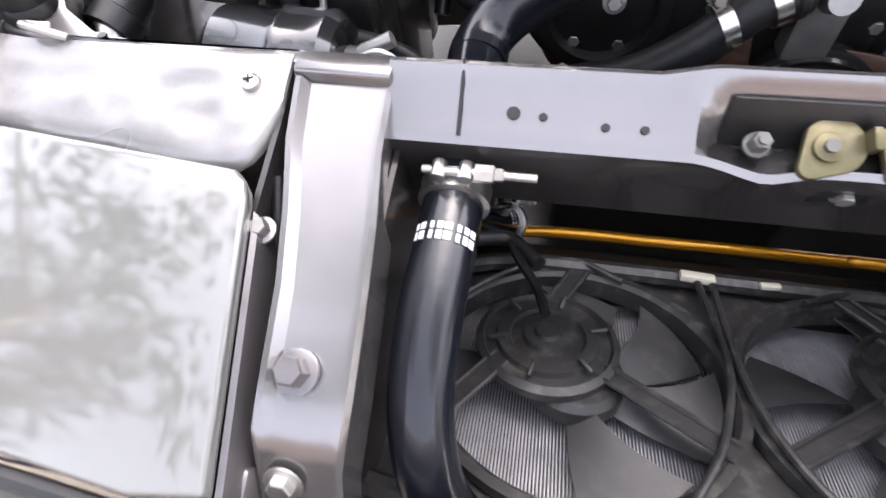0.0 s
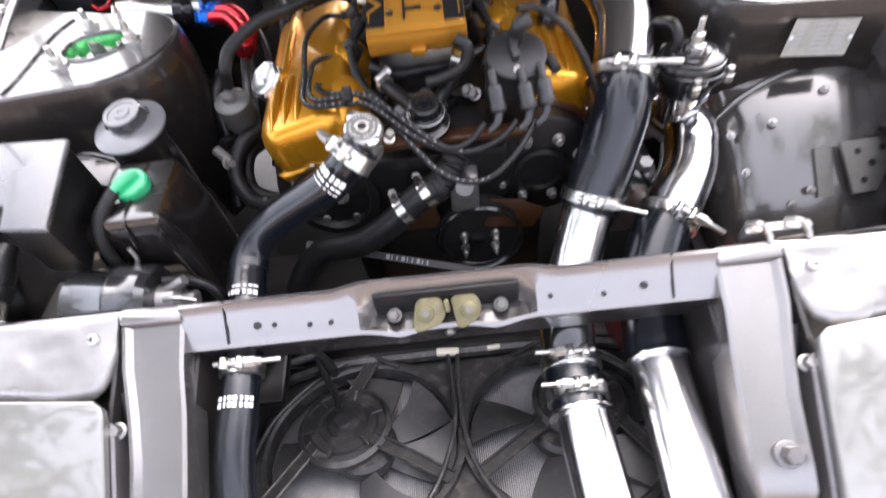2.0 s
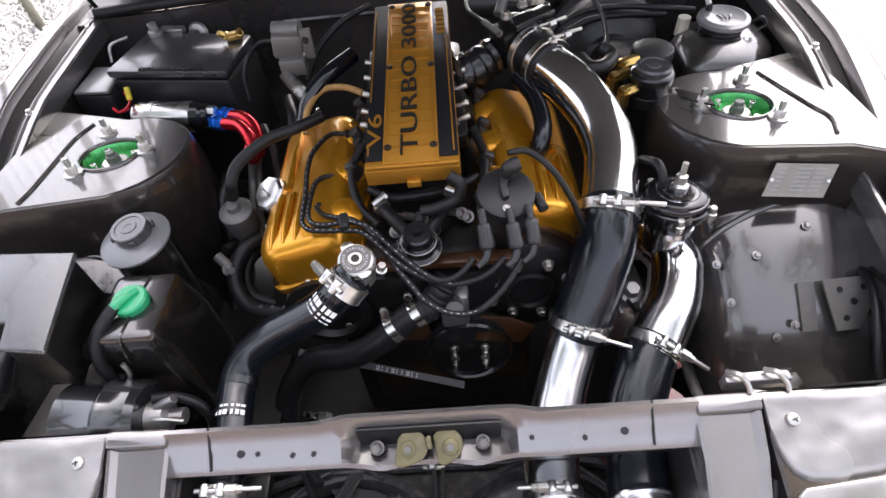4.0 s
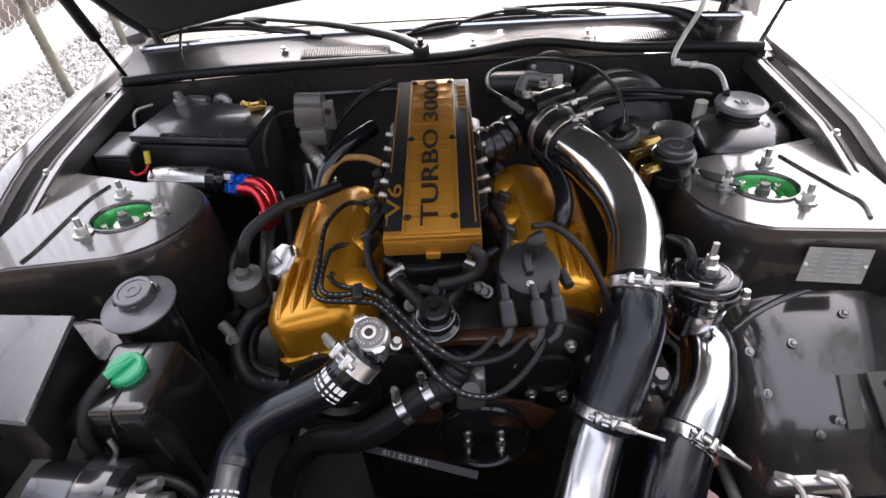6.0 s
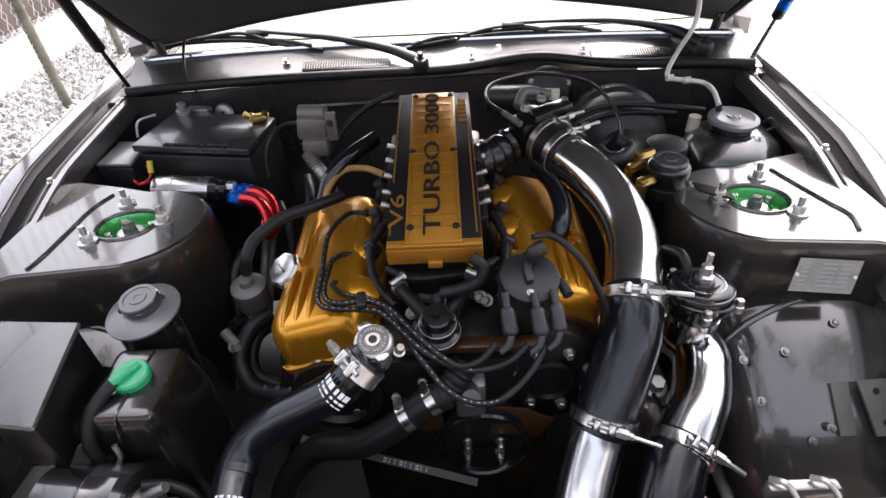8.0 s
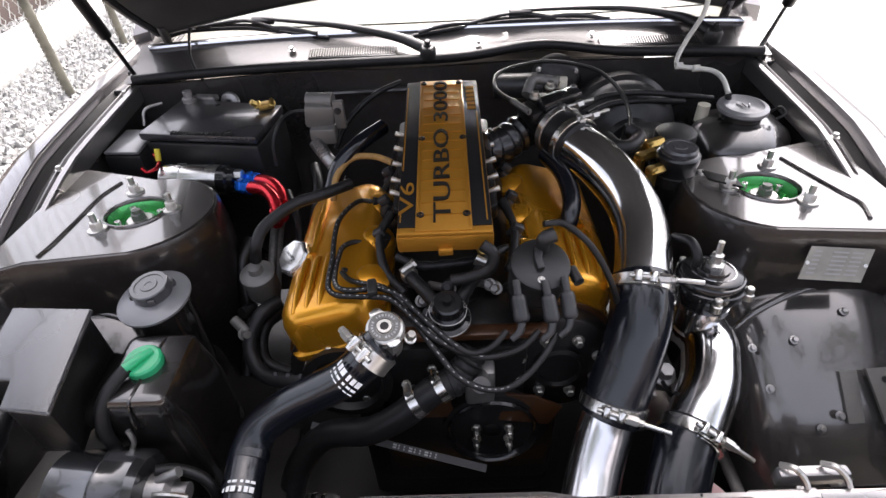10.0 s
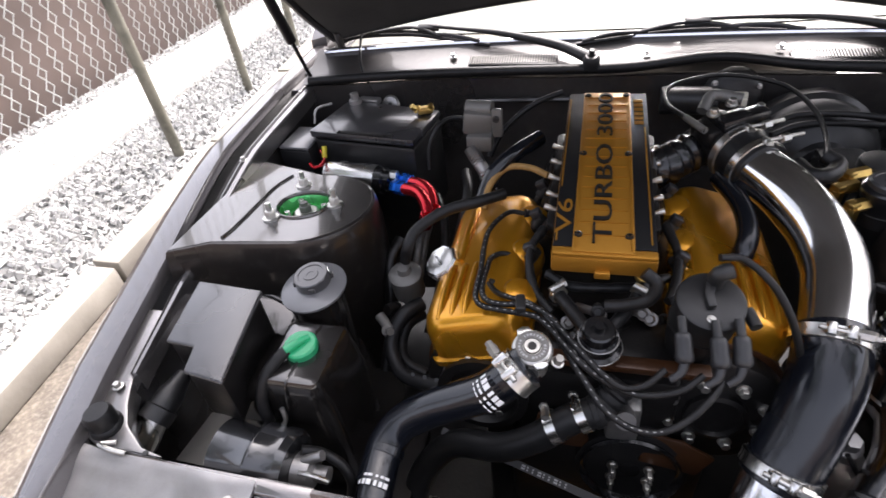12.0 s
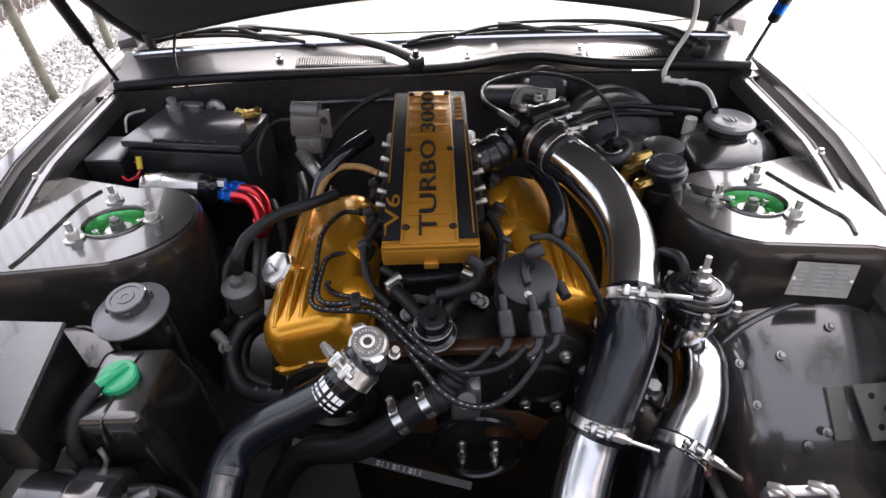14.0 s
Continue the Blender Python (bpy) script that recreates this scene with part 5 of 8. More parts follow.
    part("rear_bar", tube([fp(-0.28, 0.05, 0), fp(-0.2, 0.07, 0.006), fp(-0.06, 0.076, 0.004), fp(0.06, 0.076, 0.004), fp(0.2, 0.07, 0.006), fp(0.28, 0.05, 0)], 0.010, 8, 4), M_FAN, sh)
    part("front_bar", tube([fp(-0.28, -0.19, 0.0), fp(-0.12, -0.21, 0.004), fp(0.1, -0.21, 0.004), fp(0.28, -0.20, 0.0)], 0.011, 8, 4), M_FAN, sh)
    for pts in (((-0.001, 0.07), (-0.002, 0.0), (0.002, -0.07), (0.02, -0.13), (0.06, -0.19)), ((-0.016, 0.07), (-0.012, 0.02), (-0.010, -0.05), (-0.03, -0.12), (-0.06, -0.17)), ((-0.09, 0.05), (-0.14, 0.076), (-0.20, 0.05), (-0.26, -0.02), (-0.28, -0.1)), ((0.08, 0.05), (0.14, 0.075), (0.2, 0.05), (0.26, -0.02), (0.28, -0.1))):
        part("shroud_rib", tube([fp(x, y, 0.012) for x, y in pts], 0.0035, 8, 5), M_FAN, sh)
    for x0, x1, cx in ((-0.285, -0.002, -0.135), (-0.002, 0.285, 0.132)):
        bm = ringed([(x0, -0.215), (x1, -0.215), (x1, 0.085), (x0, 0.085)], (cx, -0.06), 0.131, -0.012, -0.008)
        for v in bm.verts:
            v.co = fp(v.co.x, v.co.y, v.co.z)
        part("shroud_face", bm, M_FAN, sh)
    part("connector", box(fp(-0.015, 0.068, 0.014), (0.034, 0.012, 0.008), 0.002, (-19, 0, -4)), M_CREAM, sh, "pale wiring connector")
    part("clip", box(fp(0.055, 0.07, 0.012), (0.02, 0.008, 0.006), 0.002, (-19, 0, 4)), M_CREAM, sh)
    w = thing("fan_wiring", FANWIRE[2], "black taped wiring run across the fan shroud", "wire")
    part("loom", tube(FANWIRE, 0.008, 10, 6), M_RUBBER, w)
    part("branch", tube([FANWIRE[3], (-0.195, 0.045, 0.505), (-0.175, 0.01, 0.512), (-0.165, -0.02, 0.518)], 0.005, 8, 6), M_RUBBER, w)
    part("plug", box((-0.355, 0.062, 0.522), (0.03, 0.016, 0.014), 0.003), M_BLUE, w, "blue plug")
    part("plug_body", box((-0.30, 0.062, 0.516), (0.045, 0.012, 0.008), 0.002), M_CREAM, w, "grey connector")
    rod = thing("gold_rod", (0, 0.173, 0.40), "gold-painted sway bar seen under the crossmember", "sway bar")
    part("bar", tube([(-0.30, 0.12, 0.384), (-0.205, 0.166, 0.394), (0, 0.172, 0.395), (0.165, 0.174, 0.392), (0.19, 0.17, 0.398), (0.24, 0.155, 0.415)], 0.0075, 10, 6), M_GOLD, rod)
    sub = single("lower_crossmember", box((0, 0.13, 0.36), (0.62, 0.06, 0.05), 0.01), M_ENGBLK, "black lower crossmember behind the radiator", "crossmember", kind="structure")
    lh = thing("lower_hose", (-0.2, 0.12, 0.47), "black lower radiator hose under the crossmember", "hose")
    part("hose", tube([(-0.31, 0.02, 0.60), (-0.275, 0.06, 0.55), (-0.235, 0.115, 0.47), (-0.215, 0.16, 0.42)], 0.021, 18, 8), M_SILICONE, lh)
    bars_on_tube(None, (-0.235, 0.115, 0.47), (-0.222, 0.145, 0.437), 0.021, (0.3, -0.6, 0.7), M_GREYPRINT, lh, rows=((0, 0.006), (0.01, 0.003)))
    clamp((-0.217, 0.155, 0.425), (0.3, 0.7, -0.7), 0.022, (1, 0, 0), "small steel clamp on the lower hose", 0.01, 0.03)
    gh = thing("hose_bracket", (-0.29, 0.06, 0.5), "pale metal strap bracket beside the shroud", "bracket")
    part("strap", joined(box((-0.285, 0.07, 0.53), (0.006, 0.012, 0.10), 0.002, (30, 0, 0)), box((-0.268, 0.07, 0.53), (0.006, 0.012, 0.10), 0.002, (30, 0, 0))), M_BRASS, gh)
    rc = thing("red_cooler", (0.30, 0.06, 0.52), "dark red painted cooler end behind the pipes", "cooler")
    part("tank", lathe((0.29, 0.09, 0.44), (0.05, -0.1, 1), [(0.05, 0), (0.062, 0.02), (0.062, 0.12), (0.05, 0.14), (0, 0.142)], 28), M_REDDARK, rc)
    gw = thing("green_wire", (0.36, 0.02, 0.55), "green wire behind the pipes", "wire")
    part("wire", tube([(0.335, 0.06, 0.585), (0.35, 0.05, 0.57), (0.365, 0.03, 0.55)], 0.003, 6, 4), M_GREENCAP, gw)
    # added side walls that keep stray light out of the nose
    for s in (-1, 1):
        single("nose_light_block", box((s * 0.372, 0.0, 0.33), (0.02, 0.4, 0.44), 0.004), M_ENGBLK, "black wall added to close the nose against light leaks", "panel", kind="structure")


# ---------------------------------------------------------------- charge pipes and hoses
def pipes():
    p = thing("throttle_pipe", (0.26, 0.38, 0.8), "polished metal charge pipe bent down from the throttle body", "pipe", "charge pipes")
    up = [(0.207, 0.535, 0.842), (0.232, 0.485, 0.838), (0.258, 0.425, 0.822), (0.266, 0.37, 0.805), (0.257, 0.315, 0.79), (0.243, 0.265, 0.775)]
    part("pipe", tube(up, 0.0365, 36, 10), M_CHROME, p)
    part("bead", lathe((0.2085, 0.532, 0.842), (-0.45, 0.9, 0.07), [(0.0365, 0), (0.040, 0.002), (0.040, 0.005), (0.0365, 0.007)], 36), M_CHROME, p)
    h = thing("pipe_coupler", (0.215, 0.22, 0.72), "blue-black silicone coupler bent between polished pipes", "hose", "silicone couplers")
    cl = [(0.246, 0.285, 0.781), (0.243, 0.262, 0.773), (0.236, 0.235, 0.752), (0.221, 0.205, 0.715), (0.205, 0.18, 0.682), (0.196, 0.166, 0.662)]
    part("hose", tube(cl, 0.0385, 36, 8), M_SILICONE, h)
    for a, b in ((cl[0], cl[1]), (cl[-1], cl[-2])):
        part("cut_edge", lathe(Vector(a), Vector(a) - Vector(b), [(0.036, -0.001), (0.0385, -0.001), (0.0382, 0.0012), (0.036, 0.0012)], 36, True), M_RUBBER, h, "matt cut edge")
    q = thing("lower_charge_pipe", (0.16, 0.09, 0.62), "polished charge pipe running down under the crossmember", "pipe", "charge pipes")
    part("pipe", tube([(0.200, 0.172, 0.67), (0.188, 0.150, 0.645), (0.170, 0.11, 0.617), (0.152, 0.06, 0.60), (0.142, 0.01, 0.592), (0.139, -0.03, 0.590)], 0.034, 36, 8), M_CHROME, q)
    c2 = thing("pipe_coupler", (0.14, -0.04, 0.59), "short black silicone coupler between two clamps", "hose", "silicone couplers")
    part("hose", tube([(0.1395, -0.012, 0.590), (0.1395, -0.04, 0.588), (0.140, -0.074, 0.586)], 0.0325, 32, 4), M_SILICONE, c2)
    for y, z in ((-0.012, 0.590), (-0.074, 0.586)):
        part("cut_edge", lathe((0.1397, y, z), (0, -1 if y < -0.04 else 1, 0), [(0.031, -0.001), (0.0325, -0.001), (0.0322, 0.0012), (0.031, 0.0012)], 36, True), M_RUBBER, c2, "matt cut edge")
    f1 = thing("front_charge_pipe", (0.14, -0.15, 0.58), "polished straight pipe with a flared flange in the nose", "pipe", "charge pipes")
    part("pipe", tube([(0.140, -0.07, 0.587), (0.141, -0.12, 0.590), (0.143, -0.2, 0.592), (0.144, -0.27, 0.585)], 0.0305, 36, 4), M_CHROME, f1)
    part("flange", lathe((0.140, -0.078, 0.5875), (0.02, -1, 0.05), [(0.031, 0), (0.038, 0.002), (0.038, 0.005), (0.031, 0.008)], 36), M_CHROME, f1)
    clamp((0.1395, -0.02, 0.590), (0, -1, 0.0), 0.034, (-1, 0, 0.1), "steel T-bolt clamp on the short coupler", bolt=0.05)
    clamp((0.1398, -0.058, 0.587), (0, -1, 0.0), 0.034, (-1, 0, 0.1), "steel T-bolt clamp on the short coupler", bolt=0.05)
    clamp((0.2445, 0.274, 0.778), (0.2, 0.8, 0.45), 0.0395, (1, -0.35, 0), "steel T-bolt clamp on the throttle pipe coupler", bolt=0.065)
    clamp((0.201, 0.174, 0.673), (0.3, 0.6, 0.8), 0.0395, (1, -0.35, 0), "steel T-bolt clamp below the bent coupler", bolt=0.065)
    # second pipe with blow-off valve
    s = thing("valve_pipe", (0.34, 0.2, 0.66), "polished S-bent pipe with blow-off valve branch", "pipe", "charge pipes")
    part("pipe", tube([(0.308, 0.40, 0.57), (0.318, 0.345, 0.645), (0.334, 0.296, 0.688), (0.346, 0.257, 0.690), (0.342, 0.230, 0.682), (0.331, 0.2, 0.674), (0.314, 0.173, 0.666), (0.297, 0.148, 0.656), (0.286, 0.132, 0.650)], 0.036, 36, 8), M_CHROME, s)
    part("neck", lathe((0.334, 0.276, 0.692), (0.0, 0.06, 1), [(0.030, 0), (0.028, 0.02), (0.028, 0.046), (0.033, 0.048), (0.033, 0.056), (0.028, 0.057)], 32), M_CHROME, s)
    part("weld", lathe((0.334, 0.276, 0.699), (0.0, 0.06, 1), [(0.0285, 0), (0.031, 0.002), (0.0285, 0.005)], 32), M_STEEL, s)
    v = thing("blow_off_valve", (0.34, 0.28, 0.73), "black anodised blow-off valve on the polished pipe", "valve")
    base = Vector((0.333, 0.277, 0.745))
    ax = Vector((0.02, 0.1, 1)).normalized()
    part("body", lathe(base, ax, [(0.0297, 0.0000), (0.0316, 0.0033), (0.0316, 0.0132), (0.0336, 0.0154), (0.0336, 0.0242), (0.0425, 0.0264), (0.0435, 0.0308), (0.0435, 0.0374), (0.0405, 0.0396)], 40), M_ENGGLOSS, v)
    part("lid", lathe(base + ax * 0.0396, ax, [(0.0415, 0.0), (0.0415, 0.006), (0.0395, 0.009), (0.0375, 0.0095), (0.0370, 0.0125), (0.0345, 0.0145), (0.0200, 0.0150), (0.0190, 0.0180), (0.0120, 0.0185), (0.0, 0.0185)], 40), M_ENGGLOSS, v, "stepped glossy black lid")
    part("lid_ring", lathe(base + ax * 0.0535, ax, [(0.0275, 0.0), (0.0275, 0.0014), (0.0262, 0.0014), (0.0262, 0.0)], 40, True), M_TRIM, v)
    for a in (10, 90, 160, 235, 305):
        e = aim(base + ax * 0.028, ax) @ Vector((0.0465 * math.cos(radians(a)), 0.0465 * math.sin(radians(a)), 0))
        part("cap_screw", lathe(e - ax * 0.004, ax, [(0.0065, 0.0000), (0.0065, 0.0088), (0.0049, 0.0099), (0.0049, 0.0176), (0.0040, 0.0187)], 12), M_ZINC, v)
    part("adjuster", joined(lathe(base + ax * 0.0575, ax, [(0.0119, 0.0000), (0.0119, 0.0066), (0.0079, 0.0088), (0.0079, 0.0198), (0.0049, 0.0220)], 6), cyl(base + ax * 0.075, base + ax * 0.096, 0.004, seg=10)), M_STEEL, v)
    part("vacuum_hose", tube([base + ax * 0.05 + Vector((-0.018, 0.01, 0)), base + ax * 0.066 + Vector((-0.018, 0.012, 0)), base + ax * 0.075 + Vector((-0.022, 0.03, 0)), base + ax * 0.06 + Vector((-0.03, 0.06, 0))], 0.006, 10, 6), M_RUBBER, v)
    hb = thing("pipe_coupler", (0.26, 0.05, 0.62), "blue-black silicone coupler passing under the crossmember", "hose", "silicone couplers")
    part("hose", tube([(0.297, 0.148, 0.656), (0.281, 0.126, 0.647), (0.261, 0.085, 0.630), (0.25, 0.05, 0.614), (0.247, 0.02, 0.603), (0.241, -0.015, 0.597), (0.2405, -0.03, 0.597)], 0.0365, 36, 8), M_SILICONE, hb)
    part("cut_edge", lathe((0.297, 0.148, 0.656), (0.55, 0.75, 0.3), [(0.034, -0.001), (0.0365, -0.001), (0.0362, 0.0012), (0.034, 0.0012)], 36, True), M_RUBBER, hb, "matt cut edge")
    clamp((0.291, 0.140, 0.653), (0.55, 0.75, 0.3), 0.0375, (1, -0.3, -0.35), "steel T-bolt clamp on the under-bar coupler", bolt=0.055)
    f2 = thing("front_charge_pipe", (0.23, -0.13, 0.59), "polished straight pipe with rolled end in the nose", "pipe", "charge pipes")
    part("pipe", tube([(0.2405, -0.02, 0.597), (0.238, -0.08, 0.60), (0.233, -0.18, 0.606), (0.228, -0.27, 0.60)], 0.032, 36, 4), M_CHROME, f2)
    part("bead", lathe((0.2405, -0.028, 0.597), (-0.02, -1, 0.04), [(0.0375, 0), (0.039, 0.003), (0.037, 0.006)], 36), M_CHROME, f2)
    # radiator hose
    r = thing("radiator_hose", (-0.2, 0.1, 0.7), "blue-black silicone radiator hose with white print", "hose")
    line = [(-0.076, 0.173, 0.808), (-0.087, 0.168, 0.80), (-0.116, 0.158, 0.773), (-0.153, 0.156, 0.748), (-0.190, 0.153, 0.727), (-0.226, 0.143, 0.703), (-0.243, 0.118, 0.688), (-0.2435, 0.07, 0.679)]
    part("upper_hose", tube(line, 0.0228, 32, 8), M_SILICONE, r)
    part("front_hose", tube([(-0.242, 0.075, 0.679), (-0.240, 0.04, 0.672), (-0.2405, -0.01, 0.664), (-0.241, -0.06, 0.655), (-0.243, -0.11, 0.64), (-0.240, -0.16, 0.61), (-0.225, -0.195, 0.565), (-0.19, -0.215, 0.52)], 0.0215, 32, 8), M_SILICONE, r)
    part("hose_joint", lathe((-0.2425, 0.117, 0.688), (-0.1, -1, -0.3), [(0.0222, 0), (0.0238, 0.001), (0.0240, 0.010), (0.0222, 0.011)], 32), M_SILICONE, r)
    bars_on_tube(None, (-0.098, 0.157, 0.791), (-0.124, 0.1455, 0.768), 0.0232, (-0.1, -0.5, 0.85), M_WHITE, r, rows=((-0.006, 0.008), (0.003, 0.003), (0.009, 0.0015)), n=6, span=110)
    bars_on_tube(None, (-0.2415, 0.085, 0.681), (-0.242, 0.055, 0.6765), 0.0232, (0, -0.4, 0.9), M_WHITE, r, rows=((0.002, 0.006), (-0.006, 0.003)), n=6, span=100)
    bars_on_tube(None, (-0.2405, -0.045, 0.6575), (-0.241, -0.065, 0.654), 0.0218, (0, -0.4, 0.9), M_WHITE, r, rows=((-0.003, 0.005), (0.004, 0.006)), n=8, span=125)
    clamp((-0.2403, -0.018, 0.663), (0, -1, -0.15), 0.0225, (1, 0, 0), "steel T-bolt clamp on the radiator hose in the nose", bolt=0.055)
    clamp((-0.0875, 0.164, 0.80), (-0.65, -0.45, -0.5), 0.0236, (-0.7, 0.9, 0.2), "bright steel clamp on the radiator hose neck", 0.02, 0.03)
    n = thing("filler_neck", (-0.074, 0.182, 0.8), "cast radiator filler neck with polished pressure cap", "filler neck")
    cc = Vector((-0.073, 0.183, 0.818))
    cx = Vector((0.05, -0.25, 1)).normalized()
    g = 0.74                                       # cap scale
    turn = lambda rows: [(a * g, b * g) for a, b in rows]
    part("neck", joined(lathe(cc - cx * 0.04, cx, [(0.018, 0), (0.018, 0.034), (0.0225, 0.037), (0.0225, 0.040)], 28), cyl(cc - cx * 0.018, (-0.082, 0.170, 0.803), 0.020)), M_DULLPLATE, n)
    cap = part("pressure_cap", lathe(cc, cx, turn([(0.027, 0), (0.0285, 0.003), (0.0285, 0.007), (0.026, 0.010), (0.021, 0.0112), (0.0195, 0.010), (0.0125, 0.010), (0.011, 0.013), (0.006, 0.013), (0.005, 0.0105), (0, 0.0105)]), 40), M_ZINC, n, "polished radiator pressure cap")
    for a in (110, 290):
        t = aim(cc + cx * 0.004, cx)
        part("ear", prism(turn([(0.024, -0.012), (0.034, -0.009), (0.037, 0.0), (0.034, 0.009), (0.024, 0.012)]), -0.003, 0.003, 0.0015, t @ Matrix.Rotation(radians(a), 4, "Z")), M_STEEL, cap)
    part("face_ring", lathe(cc + cx * 0.0074, cx, turn([(0.0130, 0), (0.0245, 0), (0.0240, 0.0018), (0.0135, 0.0018)]), 40, True), M_DULLPLATE, cap, "dark printed face ring")
    part("centre_button", lathe(cc + cx * 0.0093, cx, turn([(0.0068, 0), (0.0062, 0.0016), (0, 0.002)]), 24), M_ENGBLK, cap)
    t = aim(cc + cx * 0.0088, cx)
    for k in range(24):
        if k % 8 == 7:
            continue
        wq = 0.0006 + 0.0003 * (k * 5 % 3)
        part("print", prism([(0.0125, -wq), (0.0150, -wq), (0.0150, wq), (0.0125, wq)], 0, 0.0005, 0, t @ Matrix.Rotation(radians(30 + k * 15), 4, "Z")), M_GREYPRINT, cap)
    part("bolt", hexbolt(cc + Vector((0.027, -0.004, -0.012)), (0.3, -0.2, 1), 0.0055, 0.009, 1.3), M_ZINC, n)


# ---------------------------------------------------------------- engine
def engine():
    b = thing("engine_block", (0, 0.4, 0.4), "dark oily V6 engine block with gold castings", "engine")
    part("block", prism([(-0.16, 0.27), (0.16, 0.27), (0.16, 0.66), (-0.16, 0.66)], 0.24, 0.62, 0.02), M_ENGBLK, b)
    for s in (-1, 1):
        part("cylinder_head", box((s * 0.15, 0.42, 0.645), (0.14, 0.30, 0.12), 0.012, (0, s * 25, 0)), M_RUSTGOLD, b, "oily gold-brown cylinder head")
    part("valley", box((0, 0.43, 0.68), (0.2, 0.36, 0.12), 0.02), M_ENGBLK, b)
    # timing covers
    t = thing("timing_cover", (0, 0.24, 0.6), "black timing belt covers edged in gold", "timing cover")
    for s, zc in ((-1, 0.672), (1, 0.668)):
        m = aim((s * 0.143, 0.252, zc), (0, -1, 0.12))
        part("upper_cover", prism(circle(0, 0, 0.082, 40), -0.02, 0.012, 0.006, m), M_ENGBLK, t)
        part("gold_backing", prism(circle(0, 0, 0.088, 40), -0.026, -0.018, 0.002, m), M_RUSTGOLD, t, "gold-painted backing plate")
        part("boss", lathe(m @ Vector((0, 0, 0.012)), (0, -1, 0.12), [(0.036, 0), (0.036, 0.008), (0.030, 0.010), (0.028, 0.004), (0, 0.004)], 32), M_ENGBLK, t)
        for k in range(8):
            a = radians(20 + 45 * k)
            part("cover_bolt", hexbolt(m @ Vector((0.056 * math.cos(a), 0.050 * math.sin(a), 0.012)), (0, -1, 0.12), 0.006, 0.008, 1.4), M_ZINC, t)
    part("middle_cover", box((0, 0.255, 0.64), (0.20, 0.05, 0.17), 0.012), M_ENGBLK, t)
    part("lower_cover", box((0.02, 0.245, 0.5), (0.26, 0.06, 0.2), 0.02), M_ENGBLK, t)
    part("top_lip", box((0.03, 0.236, 0.748), (0.19, 0.02, 0.012), 0.004), M_RUSTGOLD, t, "gold top edge")
    part("gold_bracket", prism([(-0.03, -0.02), (0.04, -0.03), (0.06, 0.0), (0.02, 0.02), (-0.02, 0.025)], 0, 0.006, 0.002, aim((0.09, 0.215, 0.615), (0, -1, 0.3))), M_RUSTGOLD, t)
    part("gold_bracket_low", prism([(-0.05, -0.02), (0.03, -0.02), (0.02, 0.03), (-0.04, 0.03)], 0, 0.006, 0.002, aim((-0.03, 0.218, 0.62), (0, -1, 0.2))), M_RUSTGOLD, t)
    part("pale_casting", joined(box((0.035, 0.222, 0.665), (0.04, 0.03, 0.07), 0.006), cyl((0.035, 0.21, 0.69), (0.035, 0.19, 0.70), 0.012, seg=18)), M_DULL, t, "bare aluminium water outlet")
    # pulleys
    cp = thing("crank_pulley", (0.052, 0.19, 0.57), "black crank pulley with four studs and belt", "pulley", "pulleys")
    c = Vector((0.052, 0.205, 0.572))
    part("wheel", lathe(c, (0, -1, 0.1), [(0.02, -0.02), (0.066, -0.018), (0.062, -0.008), (0.066, 0.004), (0.064, 0.008), (0.058, 0.004), (0.050, -0.010), (0.030, -0.012), (0.028, 0.0), (0, 0.002)], 44), M_ENGGLOSS, cp)
    part("belt", lathe(c, (0, -1, 0.1), [(0.0665, -0.02), (0.0705, -0.019), (0.0705, 0.0), (0.0665, 0.001)], 44), M_RUBBER, cp, "dull black rubber belt")
    for x in (-0.023, 0.023):
        for z in (-0.014, 0.014):
            part("stud", hexbolt(c + Vector((x, -0.004, z)), (0, -1, 0.1), 0.005, 0.012, 1.4, 0.010), M_ZINC, cp)
    lp = thing("idler_pulley", (-0.13, 0.22, 0.66), "dark drilled cam pulley behind the radiator hose", "pulley", "pulleys")
    part("wheel", lathe((-0.145, 0.236, 0.665), (0, -1, 0.1), [(0.062, 0), (0.062, 0.014), (0.05, 0.016), (0.046, 0.006), (0.02, 0.008), (0, 0.014)], 40), M_ENGBLK, lp)
    part("bolt", hexbolt((-0.135, 0.225, 0.672), (0, -1, 0.3), 0.007, 0.008), M_ZINC, lp)
    v = thing("drive_belt", (-0.07, 0.16, 0.61), "dark grey ribbed drive belt with white print", "belt")
    a, d = Vector((-0.200, 0.196, 0.612)), Vector((0.040, 0.150, 0.566))
    n = Vector((0.05, -0.5, 0.85)).normalized()
    side = (d - a).normalized().cross(n) * 0.0050
    part("belt", loft([[p + side, p - side, p - side - n * 0.005, p + side - n * 0.005] for p in (a, d)]), M_BELT, v)
    bm = []
    for k in range(9):
        p = a.lerp(d, 0.47 + 0.03 * k)
        q = a.lerp(d, 0.47 + 0.03 * k + (0.008 if k % 3 else 0.02))
        for o in (-0.35, 0.35):
            bm.append(loft([[w + side * (o + 0.22) + n * 0.0006, w + side * (o - 0.22) + n * 0.0006, w + side * (o - 0.22), w + side * (o + 0.22)] for w in (p, q)]))
    tagged(part("print", joined(*bm), M_GREYPRINT, v), kind="stuff")
